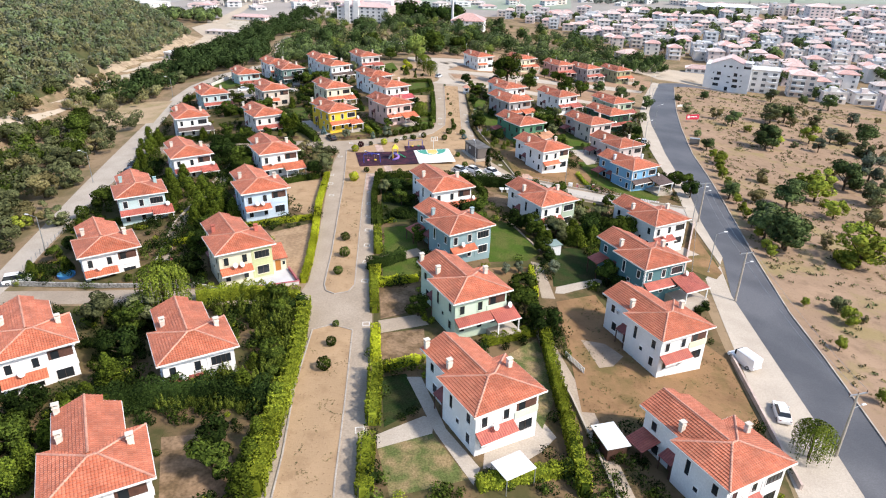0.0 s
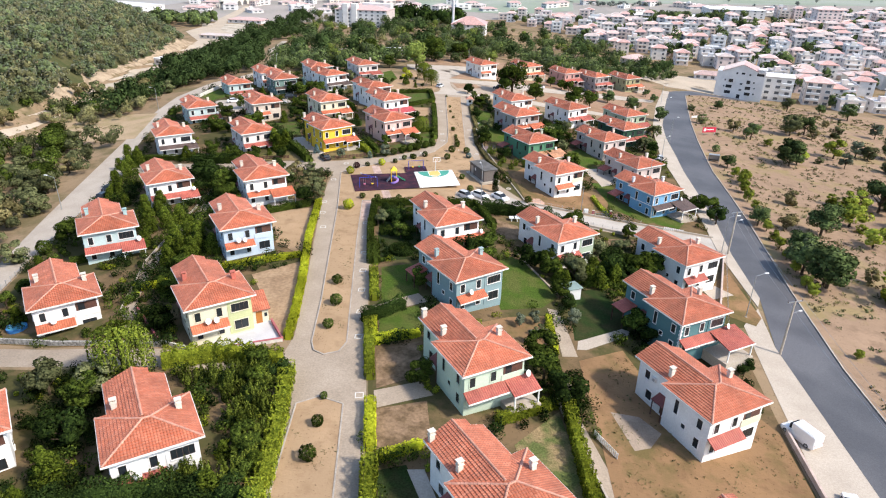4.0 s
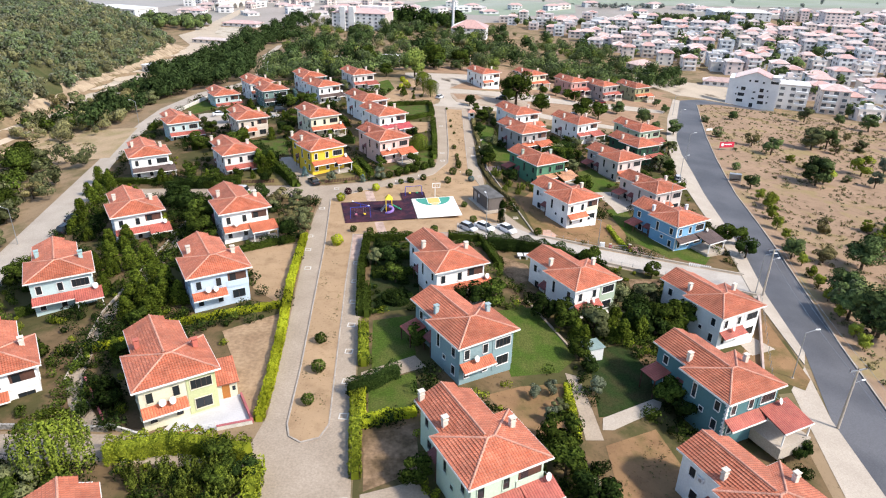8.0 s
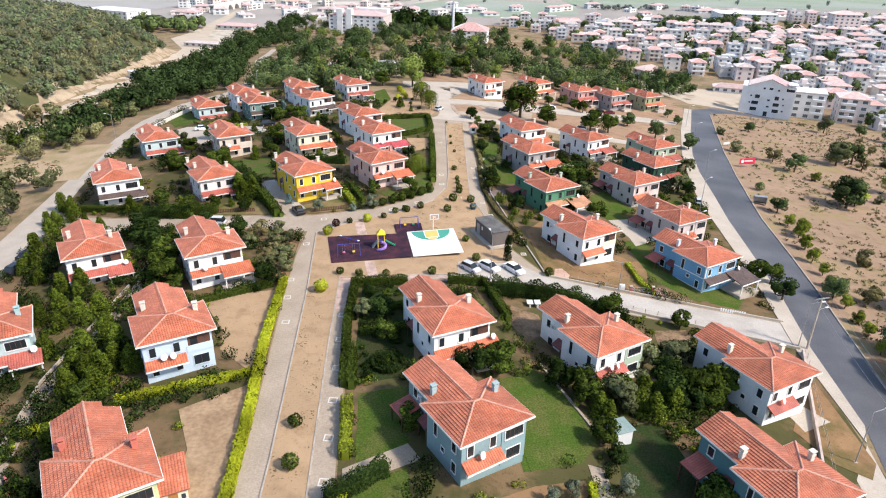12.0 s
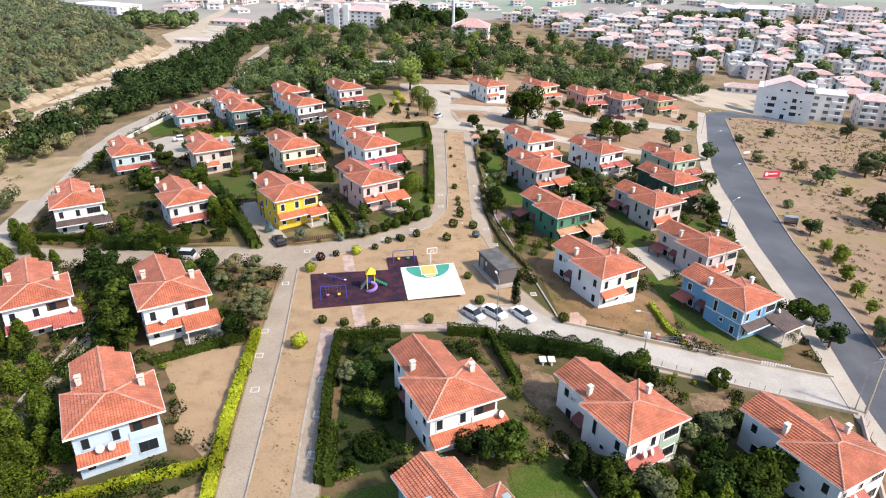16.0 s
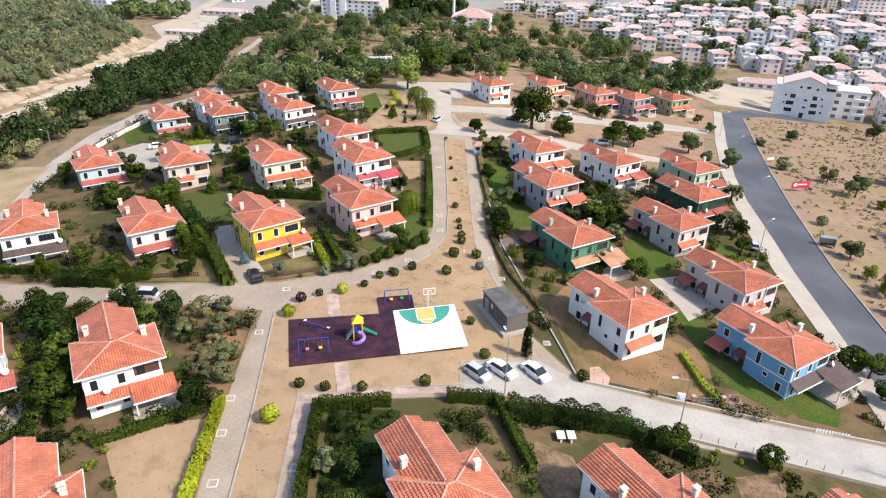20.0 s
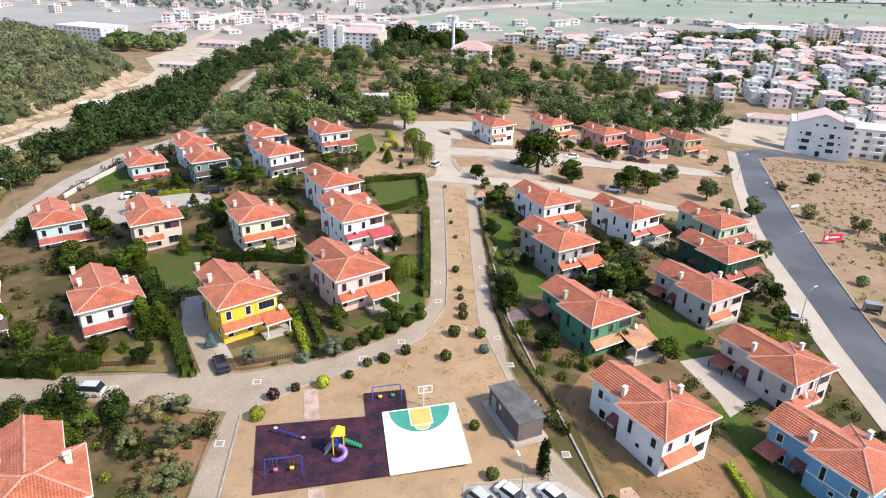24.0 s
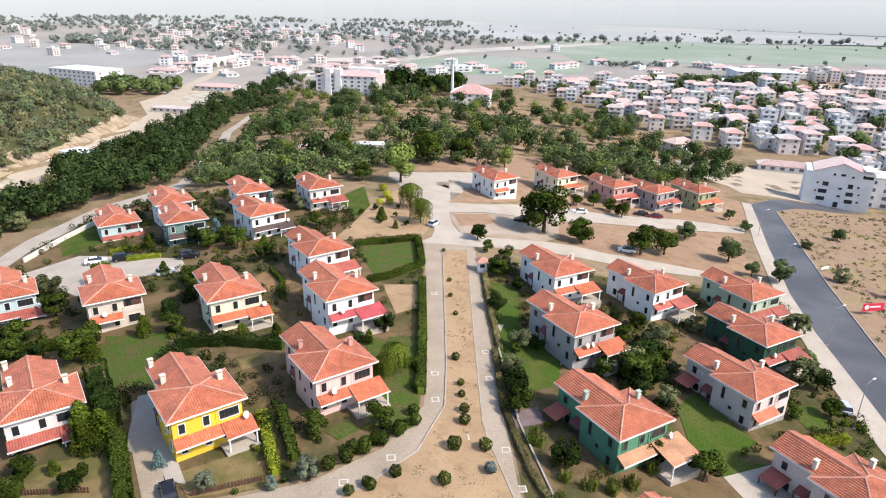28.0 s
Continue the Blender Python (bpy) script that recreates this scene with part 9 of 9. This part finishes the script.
    for m_ in TOWNWALLS + [TOWNROOF, TOWNGLASS, TOWNROOF_OLD, TERRACE, TERRACE_GREY, TOWNROOF_RED]:
        me.materials.append(m_)
    me.polygons.foreach_set("material_index", ms)
    tagged(new(name, me), label, "houses", "", "stuff")


joined_town("town_rest", spots[64:], "close-set pale town houses with reddish roofs")
rng = random.Random(5)
joined_town("far_villages", [(rng.gauss(-330, 170), rng.gauss(1150, 220), rng.uniform(0, 90), rng.uniform(8, 14), rng.uniform(8, 12), rng.choice((1, 2, 2, 3)), rng.randrange(60)) for _ in range(170)]
            + [(rng.uniform(-260, 130), rng.uniform(660, 820), rng.uniform(0, 90), rng.uniform(9, 22), rng.uniform(8, 14), rng.choice((1, 1, 2)), rng.randrange(60)) for _ in range(60)]
            + [(rng.uniform(120, 640), rng.uniform(760, 840), rng.uniform(0, 90), rng.uniform(12, 26), rng.uniform(8, 14), rng.choice((1, 1, 2)), rng.randrange(60)) for _ in range(24)], "far pale houses scattered over the plain")


def far_trees(name, spots_, per, leaf, label, size=0.16, lumps=3):
    """Many far trees, each a ragged heap of leaf clumps, joined into one."""
    r = np.random.default_rng(len(spots_))
    cs, ns, sz = [], [], []
    for x, y, h in spots_:
        g = ground_z(x, y)
        for k in range(lumps):
            a, e = r.uniform(0, 6.28), 0.30 * h * math.sqrt(r.random())
            p, d = blob(r, int(per * 1.6) // lumps, (x + e * math.cos(a), y + e * math.sin(a), g + h * r.uniform(0.34, 0.74)), h * r.uniform(0.18, 0.30), 0.9, 0.25)
            cs.append(p)
            o = p - np.array((x, y, g + 0.42 * h))
            ns.append(d + 1.0 * o / (np.linalg.norm(o, axis=1)[:, None] + 1e-6))
            sz.append(np.full(len(p), h * size))
    v, f = leaf_tris(np.concatenate(cs), np.concatenate(ns), 1.0, r, 0.4)
    c = np.repeat(np.concatenate(cs), 3, axis=0)
    v = c + (v - c) * np.repeat(np.concatenate(sz), 3)[:, None]
    me = leafy_mesh(name, v, f, np.concatenate(ns))
    me.materials.append(leaf)
    tagged(new(name, me), label, "trees", "", "stuff")


def strew(n, poly, lo, hi, seed, keep=None, gap=0.0):
    r = random.Random(seed)
    x0, x1 = min(p[0] for p in poly), max(p[0] for p in poly)
    y0, y1 = min(p[1] for p in poly), max(p[1] for p in poly)
    out = []
    for _ in range(n * 30):
        x, y = r.uniform(x0, x1), r.uniform(y0, y1)
        if len(out) < n and in_poly(x, y, poly) and (keep is None or keep(x, y)):
            h = r.uniform(lo, hi)
            if not gap or all(math.hypot(x - a, y - b) > gap * (h + k) for a, b, k in out):
                out.append((x, y, h))
    return out


def off_track(x, y):
    for (ax, ay), (bx, by) in zip(((-63, 205), (-65, 236), (-74, 293), (-89, 352)), ((-65, 236), (-74, 293), (-89, 352), (-99, 440))):
        t = max(0, min(1, ((x - ax) * (bx - ax) + (y - ay) * (by - ay)) / ((bx - ax) ** 2 + (by - ay) ** 2)))
        if math.hypot(x - ax - t * (bx - ax), y - ay - t * (by - ay)) < 6:
            return False
    for (bx, by, rr) in ((-6, 254, 9), (-27, 252, 7), (152, 352, 12), (50, 505, 20), (-50, 555, 30), (40, 300, 14), (10, 380, 14), (95, 300, 12)):
        if math.hypot(x - bx, y - by) < rr:
            return False
    return True


WOOD_L = [(-88, 128), (-110, 140), (-117, 236), (-128, 320), (-140, 500), (-121, 640), (-100, 600), (-96, 440), (-84, 352), (-70, 293), (-63, 244), (-70, 224), (-87, 212), (-88.5, 180)]
WOOD_R = [(-58, 206), (-60, 240), (-68, 293), (-82, 352), (-92, 440), (-100, 640), (-10, 590), (85, 540), (145, 425), (165, 312), (120, 248), (92, 232), (45, 238), (18, 236), (2, 222), (-6, 204), (-26, 190), (-44, 192)]
HILL = [(-114, 60), (-119, 100), (-125, 150), (-132, 200), (-140, 255), (-154, 340), (-166, 405), (-180, 424), (-230, 434), (-330, 434), (-330, 60)]
far_trees("wood_edge", strew(330, WOOD_L, 5, 11, 1, off_track), 230, WOOD_DARK, "dense dark wood on the valley slope", 0.06, 7)
def grove(cut, key):
    """Keeps trees to groves with open ground between."""
    return lambda x, y: off_track(x, y) and noise.noise(Vector((x * 0.026, y * 0.026, key))) > cut


far_trees("wood", strew(165, WOOD_R, 7, 12.5, 2, grove(-0.12, 2), 0.26), 480, WOOD_GREEN, "mixed green wood on the ridge", 0.044, 9)
far_trees("wood_pale", strew(120, WOOD_R, 4, 8.5, 3, grove(-0.25, 2), 0.3), 260, WOOD_PALE, "pale olive trees in the wood", 0.06, 6)
far_trees("wood_bright", strew(46, WOOD_R, 6, 11, 14, grove(-0.3, 2), 0.5), 400, WOOD_BRIGHT, "fresh green trees in the wood", 0.052, 8)
far_trees("wood_dark", strew(58, WOOD_R, 9, 13.5, 4, grove(-0.2, 2), 0.5), 460, WOOD_DARK, "tall dark trees in the wood", 0.052, 8)
far_trees("wood_end", strew(70, [(62, 240), (125, 247), (163, 300), (160, 335), (100, 325), (60, 292)], 4.5, 9, 35, off_track), 260, WOOD_GREEN, "green trees between the last villas and the town", 0.055, 7)
far_trees("wood_end", strew(30, [(62, 240), (125, 247), (163, 300), (160, 335), (100, 325), (60, 292)], 5, 9, 36, off_track), 260, WOOD_DARK, "dark trees between the last villas and the town", 0.055, 7)
far_trees("wood_brush", strew(170, WOOD_R, 1.6, 3.4, 15, off_track), 90, DRY_L, "dry brown brush between the trees", 0.09, 4)
far_trees("hill_scrub", strew(2300, HILL, 4, 7.5, 5), 80, HILL_PALE, "dense scrub covering the hill", 0.085, 4)
far_trees("hill_trees", strew(2500, HILL, 4, 8, 6), 80, HILL_GREEN, "dense green growth covering the hill", 0.085, 4)
FRINGE = [(-57, 208), (-59, 232), (-20, 246), (20, 250), (32, 240), (4, 226), (-6, 204), (-26, 192)]
far_trees("wood_edge", strew(60, [(-90, 178), (-82, 190), (-70, 206), (-67, 216), (-68, 250), (-95, 235), (-96, 190)], 6, 10, 33), 260, WOOD_DARK, "dark trees along the road bend", 0.055, 7)
far_trees("wood_fringe", strew(40, [(-60, 200), (-50, 196), (-30, 200), (-34, 235), (-56, 236)], 4, 7.5, 34, off_track), 230, WOOD_GREEN, "green trees behind the last villas", 0.055, 7)
far_trees("wood_fringe", strew(75, FRINGE, 4, 8.5, 31, off_track), 190, WOOD_GREEN, "green trees close behind the villas", 0.06, 7)
far_trees("wood_fringe", strew(45, FRINGE, 4, 8, 32, off_track), 190, WOOD_DARK, "dark trees close behind the villas", 0.06, 7)
far_trees("roadside_scrub", strew(170, [(-86, 120), (-96, 116), (-115, 124), (-116, 232), (-96, 216), (-90, 190), (-90, 160)], 2.5, 5.5, 21), 150, WOOD_PALE, "olive scrub on the bank beside the road", 0.07, 5)
far_trees("town_trees", strew(330, TOWN, 6, 13, 7), 90, WOOD_GREEN, "trees between the town houses", 0.12)
far_trees("road_trees", strew(46, [(-238, 526), (-190, 530), (-192, 580), (-252, 580)], 9, 14, 8), 150, WOOD_GREEN, "mid-green trees by the valley road", 0.11)
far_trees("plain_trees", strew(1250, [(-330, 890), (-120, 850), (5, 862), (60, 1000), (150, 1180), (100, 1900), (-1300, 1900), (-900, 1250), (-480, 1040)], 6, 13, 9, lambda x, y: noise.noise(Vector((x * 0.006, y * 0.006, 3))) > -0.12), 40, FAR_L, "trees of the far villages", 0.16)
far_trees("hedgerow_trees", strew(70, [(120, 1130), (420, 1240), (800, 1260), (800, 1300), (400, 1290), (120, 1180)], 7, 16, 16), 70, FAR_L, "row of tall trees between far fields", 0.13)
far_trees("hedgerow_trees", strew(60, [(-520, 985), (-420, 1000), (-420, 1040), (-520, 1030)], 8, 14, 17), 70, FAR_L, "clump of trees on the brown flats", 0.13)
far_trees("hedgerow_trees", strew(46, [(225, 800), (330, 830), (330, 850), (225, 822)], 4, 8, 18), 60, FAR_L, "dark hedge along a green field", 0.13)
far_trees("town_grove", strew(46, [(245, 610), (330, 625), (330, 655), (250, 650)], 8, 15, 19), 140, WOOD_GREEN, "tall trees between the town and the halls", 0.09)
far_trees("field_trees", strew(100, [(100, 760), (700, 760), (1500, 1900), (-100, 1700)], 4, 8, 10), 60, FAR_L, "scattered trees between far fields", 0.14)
far_trees("pines", strew(36, [(-20, 560), (40, 545), (45, 600), (-15, 610)], 14, 20, 11), 160, DARK_L, "tall dark pines behind the ridge", 0.08)
far_trees("slope_scrub", strew(300, [(-64, -20), (-70, 40), (-76, 95), (-92, 140), (-132, 150), (-150, 60), (-140, -40)], 2.5, 6.5, 12, lambda x, y: not (-117 < x < -73 and 97 < y < 132)), 170, OLIVE_L, "wild scrub on the slope below the road", 0.07, 5)
far_trees("bank_scrub", strew(130, [(-70, 10), (-95, 140), (-125, 150), (-140, 20)], 3.5, 6, 13, lambda x, y: not (-117 < x < -73 and 97 < y < 132)), 170, GREEN_L, "green bushes on the slope below the road", 0.07, 5)

# FIELD, STRAW and GREENF are greyed and paled: haze put into their colours
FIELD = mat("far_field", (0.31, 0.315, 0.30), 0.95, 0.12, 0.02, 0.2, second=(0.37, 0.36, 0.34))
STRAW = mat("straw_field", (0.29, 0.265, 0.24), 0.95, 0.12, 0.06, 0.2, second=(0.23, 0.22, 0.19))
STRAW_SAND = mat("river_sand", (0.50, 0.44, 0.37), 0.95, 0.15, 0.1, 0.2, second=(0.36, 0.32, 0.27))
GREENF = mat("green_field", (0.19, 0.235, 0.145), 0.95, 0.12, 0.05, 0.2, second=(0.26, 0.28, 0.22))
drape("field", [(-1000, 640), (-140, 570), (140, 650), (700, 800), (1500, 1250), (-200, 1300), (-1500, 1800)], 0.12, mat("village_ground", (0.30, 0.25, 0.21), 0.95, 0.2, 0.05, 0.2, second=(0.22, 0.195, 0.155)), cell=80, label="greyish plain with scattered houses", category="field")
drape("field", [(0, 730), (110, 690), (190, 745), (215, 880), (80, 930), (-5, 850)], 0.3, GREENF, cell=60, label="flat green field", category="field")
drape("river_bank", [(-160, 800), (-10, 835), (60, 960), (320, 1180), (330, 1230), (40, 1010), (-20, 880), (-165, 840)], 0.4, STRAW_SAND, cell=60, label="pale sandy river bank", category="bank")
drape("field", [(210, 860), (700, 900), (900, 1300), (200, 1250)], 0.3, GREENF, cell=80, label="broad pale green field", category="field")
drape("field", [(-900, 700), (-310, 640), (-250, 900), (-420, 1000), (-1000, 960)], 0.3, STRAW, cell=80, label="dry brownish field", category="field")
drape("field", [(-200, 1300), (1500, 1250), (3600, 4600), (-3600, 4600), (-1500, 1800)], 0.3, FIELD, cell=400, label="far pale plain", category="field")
drape("street", [(140, 250), (180, 255), (220, 300), (205, 318), (170, 330), (120, 318), (120, 308), (165, 318), (195, 306), (180, 275), (140, 262)], 0.1, MATS["quarry_dust"], cell=6, label="pale unpaved street at the wood's edge", category="street")
SLOPE = earth_mat("dry_slope", (0.295, 0.203, 0.137), (0.195, 0.130, 0.088), (0.27, 0.215, 0.10), 0.52)
drape("field", ([(62.2, -118)] + [(x + 0.15, y) for x, y in ROAD_R[1:]] + [(240, 200), (230, 60), (180, -118)])[::-1], 0.02, SLOPE, label="dry brown slope with tufts of grass", category="field")
drape("bank", [(-121, 150), (-129, 200), (-137.5, 255), (-150.5, 340), (-164, 425), (-171, 425), (-158, 340), (-144.5, 255), (-136, 200), (-128, 150)], 0.25, mat("cut_bank", (0.42, 0.33, 0.23), 0.95, 0.25, 1.2, 0.8, second=(0.28, 0.21, 0.14)), cell=5, label="tan cut bank at the hill's foot", category="bank")
drape("valley_floor", [(-119, 140), (-129, 200), (-137, 255), (-150, 340), (-164, 430), (-200, 560), (-150, 560), (-140, 430), (-130, 320), (-119, 236), (-112, 150)], 0.06, mat("valley_dust", (0.50, 0.44, 0.36), 0.95, 0.22, 0.5, 0.5, second=(0.33, 0.29, 0.225)), cell=8, label="dusty worked ground on the valley floor", category="valley floor")
drape("wood_floor", WOOD_R, 0.03, mat("wood_soil", (0.33, 0.225, 0.14), 0.95, 0.3, 0.5, 0.5, second=(0.17, 0.135, 0.07)), cell=9, label="brown ground between the trees", category="wood floor")
drape("hillside", HILL, 0.25, mat("scrub_floor", (0.095, 0.090, 0.042), 0.95, 0.3, 0.5, 0.5, second=(0.060, 0.070, 0.028)), cell=8, label="brushy hillside under dense scrub", category="hillside")
drape("field", [(-73, 97), (-79, 131), (-112, 136), (-117, 106), (-96, 96)], 0.05, mat("bare_earth", (0.42, 0.31, 0.20), 0.95, 0.2, 0.6, 0.5, second=(0.30, 0.24, 0.13)), label="bare earth field beside the road", category="field")

# ---- tufts of grass and weeds on the dry slope ----
def tufts(name, n, poly, lo, hi, leaf, label, seed, lift=0.0, patch=0.05, thr=-0.1):
    q = np.random.default_rng(seed)
    at = np.array(strew(n, poly, lo, hi, seed, lambda x, y: noise.noise(Vector((x * patch, y * patch, seed))) > thr))
    g = np.array([ground_z(x, y) + lift for x, y in at[:, :2]])
    c = np.repeat(np.column_stack([at[:, :2], g]), 14, axis=0)
    h = np.repeat(at[:, 2], 14)
    c = c + q.normal(0, 0.45, c.shape) * h[:, None] * np.array((1, 1, 0)) + np.array((0, 0, 1)) * (q.random(len(h)) * h * 0.7)[:, None]
    v, f = leaf_tris(c, np.tile((0, 0, 0.6), (len(c), 1)), 1.0, q, 0.8)
    c4 = np.repeat(c, 3, axis=0)
    me = leafy_mesh(name, c4 + (v - c4) * np.repeat(0.34 * h, 3)[:, None], f)
    me.materials.append(leaf)
    tagged(new(name, me), label, "grass", "", "stuff")


EAST = [(x + 1.2, y) for x, y in ROAD_R[1:-2]] + [(190, 236), (220, 190), (200, 60), (150, -60)]
tufts("grass_tufts", 2600, EAST, 0.25, 0.8, DRY_L, "dry yellow grass tufts on the slope", 3)
tufts("weeds", 1300, EAST, 0.3, 0.9, OLIVE_L, "olive-green weeds on the dry slope", 4)
for k, (n, poly) in enumerate(((200, [(-1.6, -17), (-2.6, 10), (-4.0, 32), (-1.5, 34), (0.8, 17.7), (2.9, -17)]), (260, [(20.3, 86), (20.7, 105), (21, 144), (26, 144), (25.1, 105), (24.7, 83)]), (220, [(0.2, -56), (0.6, -80), (7, -78), (5.4, -58), (4.6, -32), (-0.9, -33)]), (260, [(11, 67.4), (16.6, 73.6), (20.2, 83), (24.6, 79), (28, 63), (22, 56), (12, 60)]))):
    tufts("median_weeds", n, poly, 0.05, 0.15, DRY_L, "dry weeds and leaf litter on a sandy median", 20 + k, 0.10, 0.45, 0.22)
    tufts("median_weeds", n // 2, poly, 0.05, 0.15, OLIVE_L, "low green weeds on a sandy median", 30 + k, 0.10, 0.4, 0.25)
for k, (n, poly) in enumerate(((420, YARD_WHITE), (260, [(36.4, 61.0), (37.4, 44.4), (46.8, 43.0), (55.0, 43.4), (55.0, 52.6), (51.0, 56.4), (41, 68)]))):
    tufts("yard_weeds", n, poly, 0.06, 0.22, DRY_L, "dry straw weeds in a bare yard", 40 + k, 0.05, 0.3, 0.12)
    tufts("yard_weeds", n // 2, poly, 0.06, 0.22, OLIVE_L, "low green weeds in a bare yard", 50 + k, 0.05, 0.25, 0.18)
tufts("grass_tufts", 1500, [(-66, -20), (-72, 40), (-92, 140), (-132, 150), (-150, 60), (-140, -40)], 0.3, 0.9, DRY_L, "dry grass tufts below the road", 5)

# sheen raised on the far fields to imitate haze
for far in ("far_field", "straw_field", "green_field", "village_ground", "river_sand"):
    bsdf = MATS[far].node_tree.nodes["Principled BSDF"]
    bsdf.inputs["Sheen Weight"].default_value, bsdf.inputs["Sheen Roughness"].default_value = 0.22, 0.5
# stronger sheen on town walls and roofs, again in place of haze
for far in TOWNWALLS + [TOWNROOF, TOWNROOF_OLD, TOWNROOF_RED, TERRACE, TERRACE_GREY]:
    bsdf = far.node_tree.nodes["Principled BSDF"]
    bsdf.inputs["Sheen Weight"].default_value, bsdf.inputs["Sheen Roughness"].default_value = 0.7, 0.6

# ---- glowing backdrop with haze painted on it as a pale gradient ----
HAZE = bpy.data.materials.new("haze")
HAZE.use_nodes = True
hn = HAZE.node_tree
hb = hn.nodes["Principled BSDF"]
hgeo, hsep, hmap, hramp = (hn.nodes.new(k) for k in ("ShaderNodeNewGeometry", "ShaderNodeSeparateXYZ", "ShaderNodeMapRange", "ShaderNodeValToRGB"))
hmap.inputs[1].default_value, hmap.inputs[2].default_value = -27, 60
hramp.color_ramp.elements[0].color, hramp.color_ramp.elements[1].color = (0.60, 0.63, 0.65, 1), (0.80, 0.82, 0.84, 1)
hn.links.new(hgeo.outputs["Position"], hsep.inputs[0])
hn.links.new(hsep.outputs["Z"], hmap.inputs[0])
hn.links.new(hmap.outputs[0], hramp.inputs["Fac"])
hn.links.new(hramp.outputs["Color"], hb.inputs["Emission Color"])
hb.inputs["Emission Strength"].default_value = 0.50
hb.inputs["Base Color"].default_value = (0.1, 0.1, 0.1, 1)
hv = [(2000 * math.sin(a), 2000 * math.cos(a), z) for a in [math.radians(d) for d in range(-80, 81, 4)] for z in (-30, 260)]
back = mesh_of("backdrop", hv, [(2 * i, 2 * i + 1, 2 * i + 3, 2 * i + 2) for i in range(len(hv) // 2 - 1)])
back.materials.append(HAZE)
tagged(new("backdrop", back), "glowing backdrop painted as haze behind the far plain", "haze", "", "structure")
